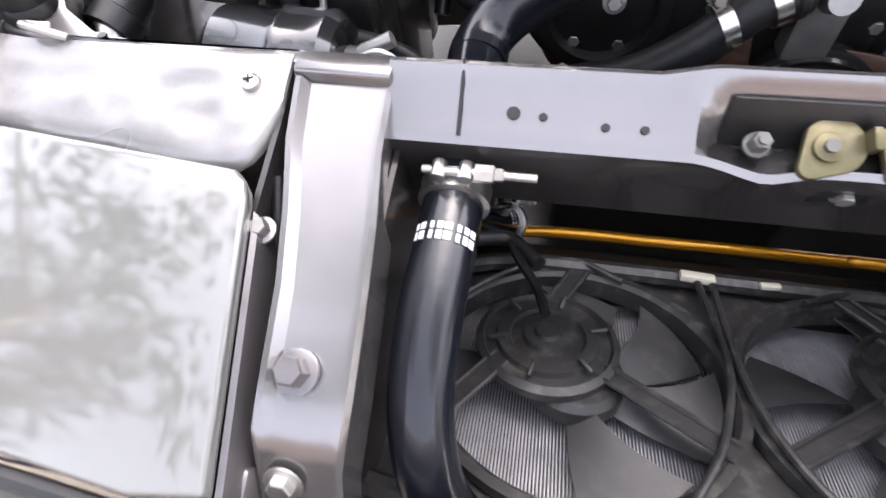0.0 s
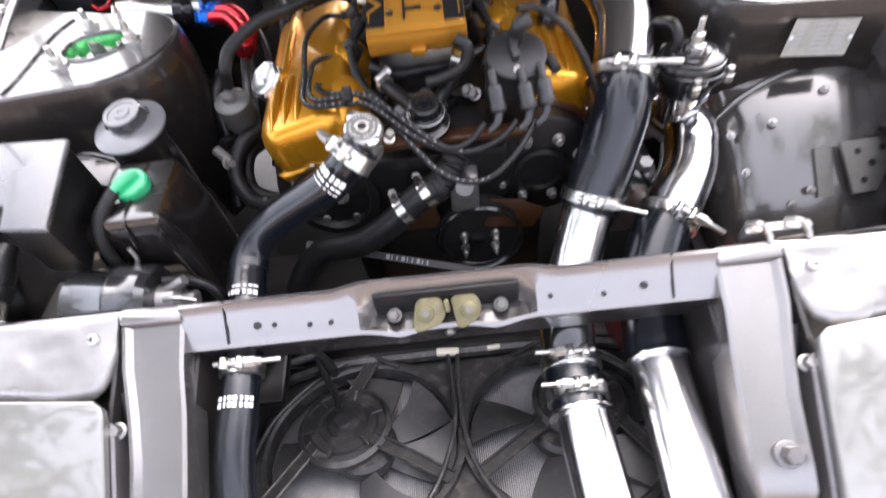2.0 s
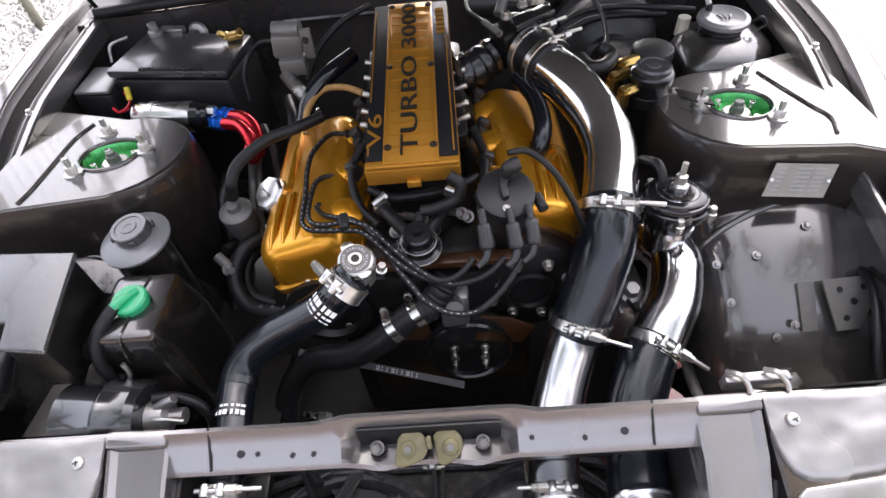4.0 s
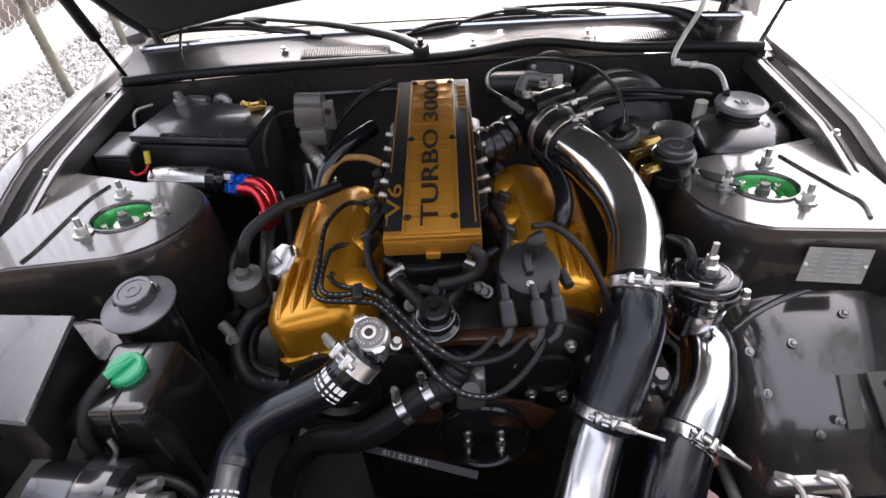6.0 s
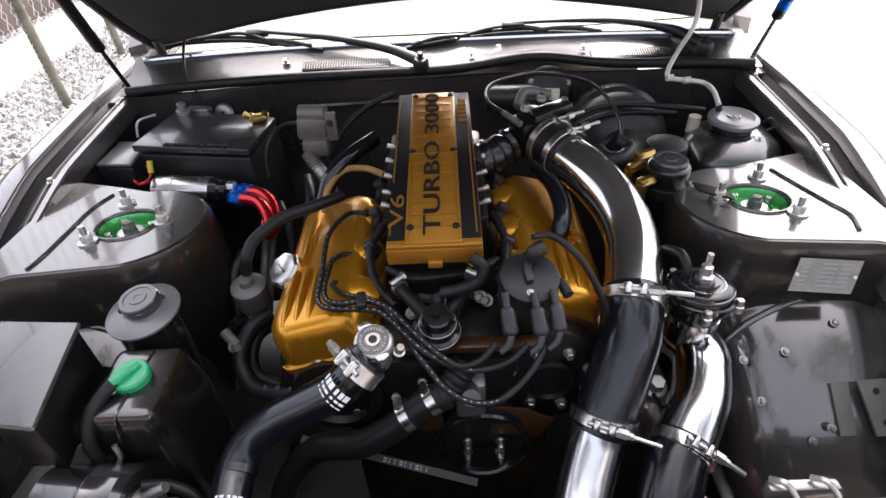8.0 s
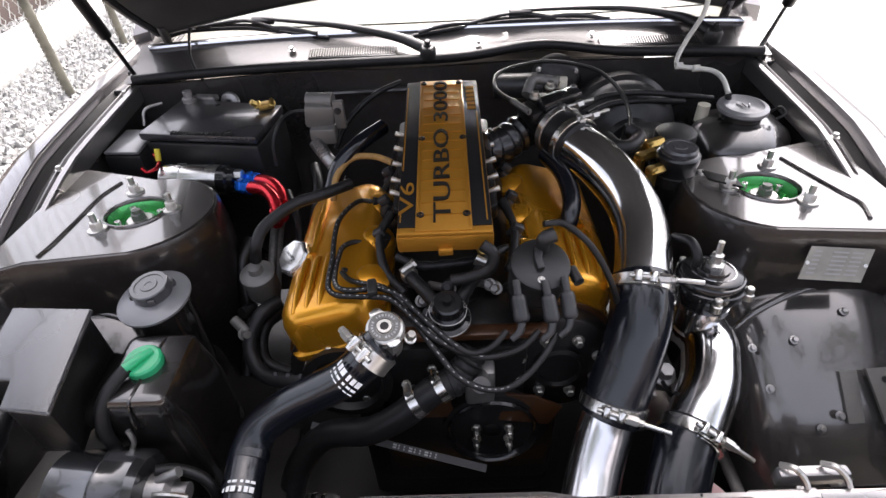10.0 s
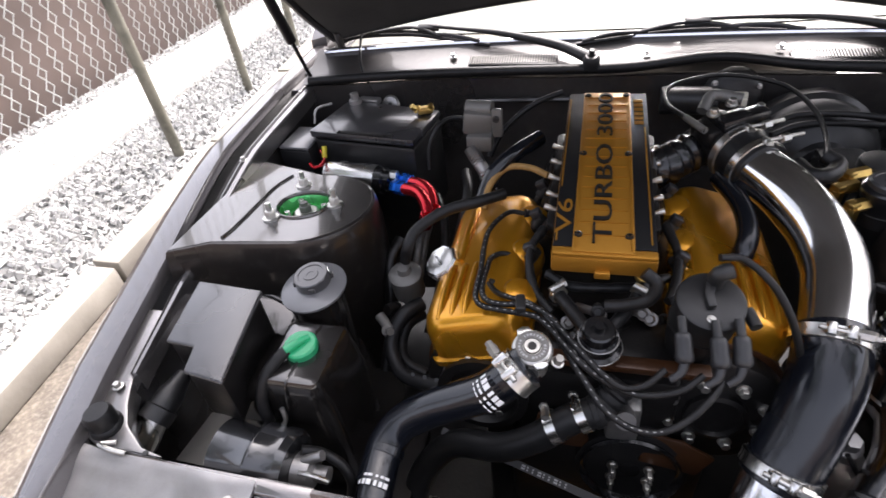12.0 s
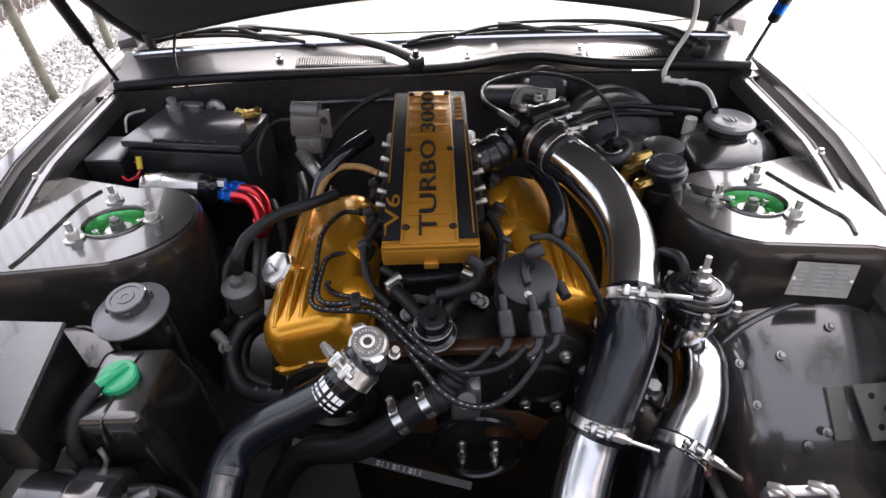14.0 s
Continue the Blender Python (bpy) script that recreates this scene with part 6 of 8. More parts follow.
    # valve covers
    for s in (-1, 1):
        vc = thing("valve_cover", (s * 0.158, 0.39, 0.76), "gold-painted cast valve cover", "valve cover", "valve covers")
        m = pose(s * 0.158, 0.388 if s < 0 else 0.43, 0.752, 0, s * 16, 0)
        poly = [(-0.066, -0.150), (0.066, -0.150), (0.066, 0.150), (-0.066, 0.150)]
        rings = []
        for z, kx, ky, r in ((-0.036, 1.05, 1.02, 0.02), (-0.027, 1.05, 1.02, 0.02), (-0.025, 1.0, 1.0, 0.026), (0.012, 0.98, 0.985, 0.03), (0.024, 0.93, 0.965, 0.032), (0.031, 0.84, 0.93, 0.03), (0.034, 0.70, 0.88, 0.024)):
            ring = []
            hx, hy = 0.066 * kx, 0.150 * ky
            for qx, qy, a0 in ((1, 1, 0), (-1, 1, 90), (-1, -1, 180), (1, -1, 270)):
                for j in range(7):
                    a = radians(a0 + 15 * j)
                    ring.append(m @ Vector((qx * (hx - r) + r * math.cos(a), qy * (hy - r) + r * math.sin(a), z)))
            rings.append(ring)
        part("casting", loft(rings), M_GOLD, vc)
        for k in range(3):
            x = -s * (-0.050 + 0.019 * k) * -1
            part("raised_rib", tube([m @ Vector((s * (0.036 - 0.018 * k), -0.132, 0.029)), m @ Vector((s * (0.036 - 0.018 * k), -0.10, 0.035)), m @ Vector((s * (0.036 - 0.018 * k), -0.04, 0.036)), m @ Vector((s * (0.036 - 0.018 * k), -0.03, 0.030))], 0.0048, 10, 4), M_GOLD, vc)
        part("long_rib", tube([m @ Vector((s * 0.03, -0.02, 0.033)), m @ Vector((s * 0.03, 0.06, 0.036)), m @ Vector((s * 0.03, 0.13, 0.033))], 0.006, 10, 4), M_GOLD, vc)
        for y in (-0.085, 0.0, 0.085):
            part("plug_tower", lathe(m @ Vector((-s * 0.052, y, 0.0)), (-s * 0.35, -0.2, 1), [(0.028, 0), (0.027, 0.018), (0.021, 0.030), (0.012, 0.034), (0, 0.035)], 24), M_GOLD, vc)
        part("bolt", hexbolt(m @ Vector((-s * 0.06, -0.152, -0.028)), (0, -0.3, 1), 0.007, 0.008), M_ZINC, vc)
    oc = thing("oil_cap", (-0.224, 0.37, 0.77), "chrome octagonal oil filler cap on the gold cover", "cap")
    oa = Vector((-0.45, -0.35, 0.82)).normalized()
    part("cap", lathe(Vector((-0.217, 0.374, 0.759)), oa, [(0.025, -0.01), (0.0275, 0.002), (0.0275, 0.018), (0.0255, 0.0205), (0, 0.0207)], 8), M_CHROME, oc, angle=20)
    part("top_disc", lathe(Vector((-0.217, 0.374, 0.759)) + oa * 0.0205, oa, [(0.0235, 0), (0.0235, 0.0016), (0.022, 0.0021), (0, 0.0021)], 8), M_STEEL, oc, "brushed top disc")
    mt = aim(Vector((-0.217, 0.374, 0.759)) + oa * 0.0226, oa)
    part("print", joined(*[prism([(-0.011 + 0.004 * k, -0.0015), (-0.009 + 0.004 * k, -0.0015), (-0.009 + 0.004 * k, 0.0015), (-0.011 + 0.004 * k, 0.0015)], 0, 0.0004, 0, mt) for k in range(6)]), M_BLACKPRINT, oc)
    # plenum with cover plate
    e = thing("engine_cover", (0, 0.45, 0.88), "gold and black ribbed engine cover plate with lettering", "engine cover")
    slope = math.degrees(math.atan2(0.037, 0.367))
    m = pose(-0.003, 0.4735, 0.8865, slope, 0, 0)
    W, L = 0.0585, 0.1845
    part("plenum", prism([(-W + 0.006, -L + 0.07), (W - 0.006, -L + 0.07), (W - 0.006, L), (-W + 0.006, L)], -0.075, -0.030, 0.006, m), M_ENGBLK, e, "black plenum body")
    part("base", joined(prism([(-W - 0.001, -L - 0.002), (W + 0.001, -L - 0.002), (W + 0.001, L), (-W - 0.001, L)], -0.030, -0.004, 0.003, m), prism([(-0.009, -L - 0.008), (0.009, -L - 0.008), (0.009, -L), (-0.009, -L)], -0.032, -0.022, 0.0015, m)), M_GOLDFLAT, e, "gold painted lower frame")
    part("black_panel", prism([(-W, -L + 0.012), (W, -L + 0.012), (W, L), (-W, L)], -0.005, 0.001, 0.002, m), M_COVERBLK, e)
    part("front_edge", prism([(-W, -L - 0.001), (W, -L - 0.001), (W, -L + 0.011), (-W, -L + 0.011)], -0.005, 0.001, 0.0015, m), M_GOLDFLAT, e)
    px0, px1 = -0.036, 0.034
    gp = part("gold_panel", prism([(px0, -L + 0.002), (px1, -L + 0.002), (px1, L - 0.002), (px0, L - 0.002)], 0.0, 0.0035, 0.0012, m), M_GOLDFLAT, e, "gold panel with raised grid")
    for k in range(15):
        y = -L + 0.03 + (2 * L - 0.05) * k / 14
        part("grid_rib", prism([(px0 + 0.007, y - 0.0007), (px1 - 0.007, y - 0.0007), (px1 - 0.007, y + 0.0007), (px0 + 0.007, y + 0.0007)], 0.0033, 0.0046, 0, m), M_GOLDFLAT, gp)
    for x in (px0 + 0.003, px1 - 0.004):
        part("edge_rib", prism([(x, -L + 0.006), (x + 0.0012, -L + 0.006), (x + 0.0012, L - 0.006), (x, L - 0.006)], 0.0033, 0.0046, 0, m), M_GOLDFLAT, gp)
    for x, y in ((px0 + 0.006, -L + 0.03), (px1 - 0.006, -L + 0.03), (px0 + 0.005, 0.012), (px1 - 0.005, 0.012), (px0 + 0.006, L - 0.012), (px1 - 0.006, L - 0.012)):
        part("screw", lathe(m @ Vector((x, y, 0.0033)), (0, -0.06, 1), [(0.0052, 0), (0.0048, 0.002), (0.003, 0.0026), (0.0028, 0.0012), (0, 0.0012)], 16), M_ENGBLK, e)
    words("letter", "TURBO 3000", 0.040, m @ pose(-0.0015, 0.004, 0.0048, 0, 0, 90) @ Matrix.Diagonal((1.56, 0.80, 1, 1)), M_BLACKPRINT, gp, 0.0012)
    words("letter", "V6", 0.031, m @ pose(-0.0475, -0.118, 0.0012, 0, 0, 90) @ Matrix.Diagonal((1.95, 0.85, 1, 1)), M_GOLDFLAT, e, 0.0008)
    for k in range(6):
        y = 0.092 + 0.0125 * k
        part("badge_bar", prism([(0.039, y), (0.052, y), (0.052, y + 0.0085), (0.039, y + 0.0085)], 0.0008, 0.0016, 0, m), M_GOLDFLAT, e)
    for x, y0, y1 in ((-0.056, -L + 0.02, -L + 0.035), (-0.0565, -0.06, L - 0.02), (0.052, -L + 0.02, 0.085)):
        part("pinstripe", prism([(x, y0), (x + 0.0018, y0), (x + 0.0018, y1), (x, y1)], 0.0008, 0.0015, 0, m), M_GOLDFLAT, e)
    for s in (-1, 1):
        for y in (-0.05, -0.02, 0.02, 0.06, 0.10):
            q = m @ Vector((s * (W + 0.016), y, -0.045))
            part("cap_bolt", lathe(q, (s, 0, 0.35), [(0.0035, -0.02), (0.0035, -0.004), (0.0042, -0.004), (0.0042, 0.004), (0.0036, 0.005), (0.0024, 0.005), (0.0024, 0.003)], 14), M_ZINC, e)
        part("flange", prism([(s * (W - 0.004), -0.09), (s * (W + 0.016), -0.08), (s * (W + 0.016), 0.14), (s * (W - 0.004), 0.15)], -0.075, -0.048, 0.004, m), M_ENGBLK, e)
        for k, y in enumerate((-0.055, 0.03, 0.115)):
            a = m @ Vector((s * 0.05, y, -0.055))
            part("runner", tube([a, a + Vector((s * 0.014, -0.004, -0.015)), a + Vector((s * 0.028, -0.006, -0.05)), a + Vector((s * 0.03, -0.006, -0.09))], 0.015, 16, 5), M_ENGBLK, e, "black intake runner")
    # throttle body and rear fittings
    th = thing("throttle_valve", (0.19, 0.57, 0.84), "black throttle body with bright clamp bands", "throttle")
    a, d = Vector((0.203, 0.543, 0.843)), Vector((-0.45, 0.88, 0.08)).normalized()
    part("coupler", lathe(a - d * 0.012, d, [(0.041, 0), (0.0415, 0.01), (0.040, 0.03), (0.0415, 0.05), (0.041, 0.06)], 36), M_RUBBER, th, "black rubber coupler")
    for k in (0.0, 0.038):
        part("clamp_band", lathe(a + d * k - d * 0.006, d, [(0.0418, 0), (0.0435, 0.001), (0.0435, 0.012), (0.0418, 0.013)], 36), M_STEEL, th)
        bq = a + d * k + Vector((0.012, -0.006, 0.043))
        part("clamp_bolt", joined(cyl(bq - Vector((0.012, 0.0, 0)), bq + Vector((0.04, 0.018, 0.004)), 0.003, seg=10), lathe(bq + Vector((0.012, 0.006, 0.001)), (0.04, 0.018, 0.004), [(0.0065, 0), (0.0065, 0.010), (0.005, 0.011)], 6), cyl(bq + Vector((-0.004, -0.006, -0.002)), bq + Vector((-0.008, 0.01, -0.002)), 0.005, seg=10)), M_ZINC, th)
    part("body", joined(lathe(a + d * 0.045, d, [(0.038, 0), (0.040, 0.03), (0.036, 0.06), (0.030, 0.065)], 28), box(a + d * 0.075 + Vector((0, 0, 0.02)), (0.085, 0.05, 0.03), 0.006, (0, -6, 25))), M_ENGBLK, th)
    part("sensor_box", box(a + d * 0.06 + Vector((0.01, 0, 0.044)), (0.07, 0.028, 0.018), 0.004, (0, -8, 22)), M_ENGGLOSS, th)
    for q in ((-0.03, 0.0, 0.05), (0.035, 0.02, 0.048), (0.0, 0.035, 0.05)):
        part("screw", hexbolt(a + d * 0.06 + Vector(q), (0, -0.2, 1), 0.006, 0.008), M_ZINC, th)
    part("idle_pipe", tube([a + d * 0.1 + Vector((-0.02, 0, 0.035)), a + d * 0.11 + Vector((0.0, 0.015, 0.05)), a + d * 0.09 + Vector((0.03, 0.02, 0.05))], 0.009, 12, 6), M_DULLPLATE, th)
    ele = part("plenum_elbow", tube([(0.155, 0.62, 0.84), (0.12, 0.60, 0.83), (0.085, 0.57, 0.825), (0.05, 0.55, 0.83)], 0.03, 20, 6, radius=lambda u: 0.03 + 0.003 * math.cos(u * 40)), M_ENGGLOSS, th)
    thr = thing("throttle_cable", CABLE[3], "black throttle cable looping by the firewall", "cable")
    part("sleeve", tube(CABLE, 0.0038, 10, 8), M_RUBBER, thr)
    part("ferrule", tube(CABLE[:2], 0.0052, 10, 4), M_DULLPLATE, thr)
    # distributor
    ds = thing("distributor", (0.11, 0.25, 0.80), "black distributor cap with grey-booted leads", "distributor")
    dc, da = Vector((0.108, 0.257, 0.831)), Vector((0.03, -0.3, 1)).normalized()
    part("cap", joined(lathe(dc, da, [(0.034, -0.03), (0.0352, 0.0), (0.0357, 0.012), (0.0348, 0.0155), (0.032, 0.017), (0, 0.0175)], 40)), M_BLACK, ds)
    mm = aim(dc + da * 0.017, da)
    part("rotor_arm", joined(prism([(-0.004, 0.024), (0.006, 0.028), (0.005, 0.013), (0.001, 0.003), (0.002, -0.011), (-0.007, -0.012), (-0.008, 0.005)], 0, 0.009, 0.002, mm)), M_BLACK, ds)
    part("body", lathe(dc - da * 0.10, da, [(0.026, 0), (0.03, 0.03), (0.035, 0.07)], 28), M_ENGBLK, ds)
    for a, b in (((0.078, 0.208, 0.835), (0.081, 0.189, 0.816)), ((0.111, 0.206, 0.835), (0.115, 0.184, 0.815)), ((0.133, 0.211, 0.835), (0.135, 0.188, 0.815))):
        a, b = Vector(a), Vector(b)
        d = (b - a).normalized()
        part("lead_boot", lathe(a - d * 0.004, d, [(0.0060, 0), (0.0078, 0.002), (0.0086, 0.006), (0.0088, 0.020), (0.0095, 0.023), (0.0095, 0.027), (0.0080, 0.030), (0.004, 0.032), (0, 0.032)], 20), M_BOOT, ds, "grey rubber lead boot")
        part("lead_sleeve", tube([a + d * 0.026, a + d * 0.034 + Vector((-0.004, -0.002, -0.003)), a + d * 0.036 + Vector((-0.014, -0.006, -0.008))], 0.005, 12, 5, radius=lambda u: 0.0052 - 0.0014 * u), M_BOOT, ds)
        part("terminal", cyl(a - d * 0.002, a - d * 0.016 + Vector((0, 0.006, 0)), 0.0048, seg=16), M_BLACK, ds)
    for p in ((0.146, 0.255, 0.834), (0.076, 0.266, 0.834)):
        part("terminal", cyl(p, Vector(p) + Vector((0.006, -0.02, -0.004)), 0.0065, seg=14), M_BLACK, ds)
    part("coil_tower", tube([dc + da * 0.02 + Vector((0.004, 0.022, 0)), dc + da * 0.042 + Vector((0.004, 0.022, 0)), dc + da * 0.047 + Vector((0.016, 0.026, 0))], 0.009, 14, 5), M_BLACK, ds)
    part("screw", hexbolt(dc + da * 0.017 + Vector((-0.002, -0.022, -0.006)), da, 0.003, 0.003), M_ZINC, ds)
    for nm, pts in (("a", LEAD_A), ("b", LEAD_B), ("c", LEAD_C)):
        w = thing("spark_plug_lead", pts[5], "black silicone ignition lead with white print", "ignition lead", "ignition leads")
        part("lead", tube(pts, 0.0037, 12, 8), M_RUBBER, w)
        sp = spline(pts, 8)
        bms = []
        for i in range(14, len(sp) - 24, 3):
            t = (sp[i + 1] - sp[i]).normalized()
            upv = (Vector((0, -0.4, 0.9)) - t * Vector((0, -0.4, 0.9)).dot(t)).normalized()
            o = sp[i] + upv * 0.0038
            sd = t.cross(upv) * 0.0006
            bms.append(loft([[o + sd, o - sd, o - sd - upv * 0.0008, o + sd - upv * 0.0008], [o + sd + t * (0.0022 if i % 2 else 0.0035), o - sd + t * (0.0022 if i % 2 else 0.0035), o - sd + t * (0.0022 if i % 2 else 0.0035) - upv * 0.0008, o + sd + t * (0.0022 if i % 2 else 0.0035) - upv * 0.0008]]))
        tagged(part("print", joined(*bms), M_GREYPRINT2, w), kind="stuff")
        part("plug_boot", cyl(pts[0], Vector(pts[0]) + Vector((0.02, 0.005, -0.01)), 0.0075, seg=12), M_RUBBER, w)
    lc = thing("lead_clip", LEAD_B[8], "black plastic clip holding the leads together", "clip")
    part("clip", box((LEAD_B[8][0], LEAD_B[8][1] - 0.002, LEAD_B[8][2] + 0.001), (0.012, 0.026, 0.013), 0.003, (0, 0, 8)), M_BLACK, lc)
    w = thing("coil_lead", COIL[2], "black coil lead from the distributor", "ignition lead")
    part("lead", tube(COIL, 0.0040, 12, 8), M_RUBBER, w)
    # fuel regulator cluster below the cover
    rg = thing("fuel_regulator", (0.0, 0.26, 0.79), "round black fuel pressure regulator with hoses", "regulator")
    rb, ra = Vector((-0.003, 0.238, 0.772)), Vector((0.0, -0.16, 1)).normalized()
    part("diaphragm", lathe(rb, ra, [(0.024, 0), (0.0275, 0.002), (0.0275, 0.005), (0.0225, 0.007), (0.0218, 0.018), (0.0225, 0.019), (0.0225, 0.022), (0.0195, 0.024), (0.0185, 0.036), (0.0165, 0.038), (0.0095, 0.0385), (0.009, 0.036), (0.006, 0.036), (0.0055, 0.044), (0, 0.044)], 36), M_ENGGLOSS, rg)
    for rr, h in ((0.0277, 0.0035), (0.0227, 0.0205)):
        part("rim", lathe(rb + ra * (h - 0.0008), ra, [(rr - 0.0004, 0), (rr + 0.0009, 0.0008), (rr - 0.0004, 0.0016)], 36, True), M_DULL, rg, "bright crimped rim")
    part("hose", tube([(-0.058, 0.31, 0.79), (-0.040, 0.283, 0.79), (-0.016, 0.250, 0.785)], 0.0088, 14, 6), M_RUBBER, rg)
    part("hose_two", tube([(0.05, 0.315, 0.81), (0.035, 0.286, 0.80), (0.010, 0.250, 0.79)], 0.008, 14, 6), M_RUBBER, rg)
    part("bypass_hose", tube(BYPASS, 0.0075, 12, 8), M_RUBBER, rg)
    worm((-0.053, 0.303, 0.79), (0.018, -0.025, 0), 0.010, (-0.3, 0, 1), "small worm-drive clamp on a fuel hose", 0.008)
    worm((0.042, 0.30, 0.805), (-0.015, -0.027, -0.01), 0.009, (0.3, 0, 1), "small worm-drive clamp on a fuel hose", 0.008)
    part("banjo", hexbolt((0.046, 0.318, 0.815), (0.1, -0.2, 1), 0.008, 0.016, 1.2), M_BRASS, rg)
    for k in range(14):
        rngk = random.Random(k)
        x, y, z = rngk.uniform(-0.08, 0.09), rngk.uniform(0.25, 0.33), rngk.uniform(0.735, 0.775)
        part("fitting", joined(hexbolt((x, y, z), (rngk.uniform(-1, 1), -1, 1), 0.006, 0.01), cyl((x, y, z), (x + rngk.uniform(-0.03, 0.03), y + 0.03, z - 0.02), 0.006, seg=10)), M_ENGBLK if k % 3 else M_DULL, rg)
    # hoses
    for nm, pts, r, mt, lab in (("breather_hose", BREATHER, 0.0085, M_RUBBER, "black rubber breather hose to the vapour can"), ("heater_hose", HEATER_R, 0.0135, M_SILICONE, "short black silicone heater hose with white print"), ("power_steering_hose", LOOP_L, 0.0115, M_RUBBER, "looped black power steering hose"), ("return_hose", LOOP_L2, 0.0095, M_RUBBER, "looped thin black return hose"), ("manifold_hose", RUN_L, 0.0135, M_SILICONE, "black silicone hose along the manifold"), ("washer_hose", WASH_H, 0.0045, M_TUBE, "milky washer hose hanging from the hood"), ("hood_wire", HOOD_H, 0.003, M_RUBBER, "thin black wire to the hood"), ("firewall_pipe", LOOM_R, 0.0055, M_RUBBER, "thin black pipe along the firewall"), ("firewall_loom", LOOM_R2, 0.006, M_RUBBER, "black taped loom along the firewall"), ("battery_cable", BATT_C, 0.005, M_RUBBER, "black battery cable behind the engine"), ("idle_hose", SMALL_U, 0.011, M_RUBBER, "curled black idle air hose"), ("coolant_hose", HOSE_LOW, 0.019, M_RUBBER, "black lower coolant hose by the timing cover"), ("starter_wire", STARTWIRE, 0.004, M_RUBBER, "curved black wire behind the manifold"), ("canister_hose", CAN_H, 0.006, M_RUBBER, "thin black hose from the charcoal canister"), ("red_wire", REDWIRE, 0.003, M_RED, "red and yellow wires by the relay box")):
        h = thing(nm, pts[len(pts) // 2], lab, "hose" if "hose" in nm or "pipe" in nm else "wire")
        part("tube", tube(pts, r, 14, 8), mt, h)
        if nm == "coolant_hose":
            e0, e1 = Vector(pts[0]), Vector(pts[1])
            part("end_bead", lathe(e0, e1 - e0, [(r, 0.004), (r + 0.0016, 0.006), (r + 0.0016, 0.012), (r, 0.014)], 28), M_RUBBER, h)
        if nm == "heater_hose":
            bars_on_tube(None, pts[3], pts[4], r, (0, -0.8, 0.6), M_GREYPRINT, h, rows=((-0.004, 0.008),), n=4, span=110)
        if nm == "washer_hose":
            for q in (pts[5], pts[6]):
                part("joint", lathe(Vector(q) - Vector((0.006, 0, 0)), (1, 0, 0), [(0.0065, 0), (0.0065, 0.012)], 12), M_TUBE, h)
        if nm == "red_wire":
            part("yellow_sleeve", cyl(pts[-2], Vector(pts[-2]) + Vector((0, 0.01, 0.02)), 0.005, seg=10), M_YELLOW, h)
        if nm == "power_steering_hose":
            part("clip_pins", joined(*[cyl(Vector(pts[4]).lerp(Vector(pts[5]), k) + Vector((0, -0.002, 0.011)), Vector(pts[4]).lerp(Vector(pts[5]), k) + Vector((0, -0.003, 0.0125)), 0.003, seg=8) for k in (0.2, 0.5, 0.8)]), M_BLACKPRINT, h)
    worm((-0.048, 0.184, 0.678), (0.7, 0.2, 0.35), 0.0195, (-0.3, 0.2, 0.9), "worm-drive clamp on the lower coolant hose", 0.013)
    worm((-0.014, 0.194, 0.695), (0.7, 0.2, 0.35), 0.0195, (-0.3, 0.2, 0.9), "worm-drive clamp on the lower coolant hose", 0.013)
    tv = thing("tan_vacuum_hose", (-0.15, 0.5, 0.82), "tan braided vacuum hose by the plenum bolts", "hose")
    part("tube", tube([(-0.178, 0.47, 0.80), (-0.172, 0.50, 0.825), (-0.15, 0.53, 0.838), (-0.115, 0.53, 0.84), (-0.085, 0.515, 0.836)], 0.0052, 10, 8), M_TAN, tv)
    ih = thing("injector_harness", (0.0, 0.33, 0.8), "black convoluted injector wiring below the plenum", "wire")
    for pts in (((-0.07, 0.33, 0.80), (-0.04, 0.315, 0.795), (0.0, 0.31, 0.80), (0.045, 0.318, 0.80), (0.08, 0.34, 0.80)), ((-0.08, 0.40, 0.82), (-0.095, 0.36, 0.81), (-0.085, 0.31, 0.79), (-0.06, 0.285, 0.775)), ((0.08, 0.42, 0.82), (0.092, 0.37, 0.81), (0.085, 0.32, 0.80), (0.075, 0.295, 0.80))):
        part("sleeve", tube(pts, 0.006, 10, 8, radius=lambda u: 0.0062 + 0.0007 * math.cos(u * 160)), M_RUBBER, ih)
    for s9, y9 in ((-1, 0.37), (-1, 0.45), (-1, 0.53), (1, 0.37), (1, 0.45), (1, 0.53)):
        ij = thing("fuel_injector", (s9 * 0.092, y9, 0.80), "black fuel injector with grey plug beside the plenum", "injector", "fuel injectors")
        part("body", lathe((s9 * 0.088, y9, 0.805), (s9 * 0.5, -0.1, -0.9), [(0.009, 0), (0.009, 0.018), (0.0065, 0.02), (0.0065, 0.04)], 16), M_BLACK, ij)
        part("plug", box((s9 * 0.096, y9 - 0.003, 0.812), (0.016, 0.012, 0.012), 0.002, (0, s9 * 30, 0)), M_BOOT, ij, "grey plug")
    wb2 = thing("water_hose_stub", (0.01, 0.2, 0.71), "black hose stub with corrugations on the water outlet", "hose")
    part("tube", tube([(0.005, 0.205, 0.70), (0.018, 0.212, 0.715), (0.03, 0.225, 0.728)], 0.018, 20, 8, radius=lambda u: 0.018 + 0.0015 * math.cos(u * 40)), M_RUBBER, wb2)
    al = thing("alternator", (0.29, 0.25, 0.6), "dull aluminium alternator deep beside the pipes", "alternator")
    part("housing", lathe((0.27, 0.21, 0.585), (0, 1, 0.05), [(0.035, 0), (0.055, 0.008), (0.058, 0.03), (0.058, 0.10), (0.05, 0.12)], 32), M_DULL, al)
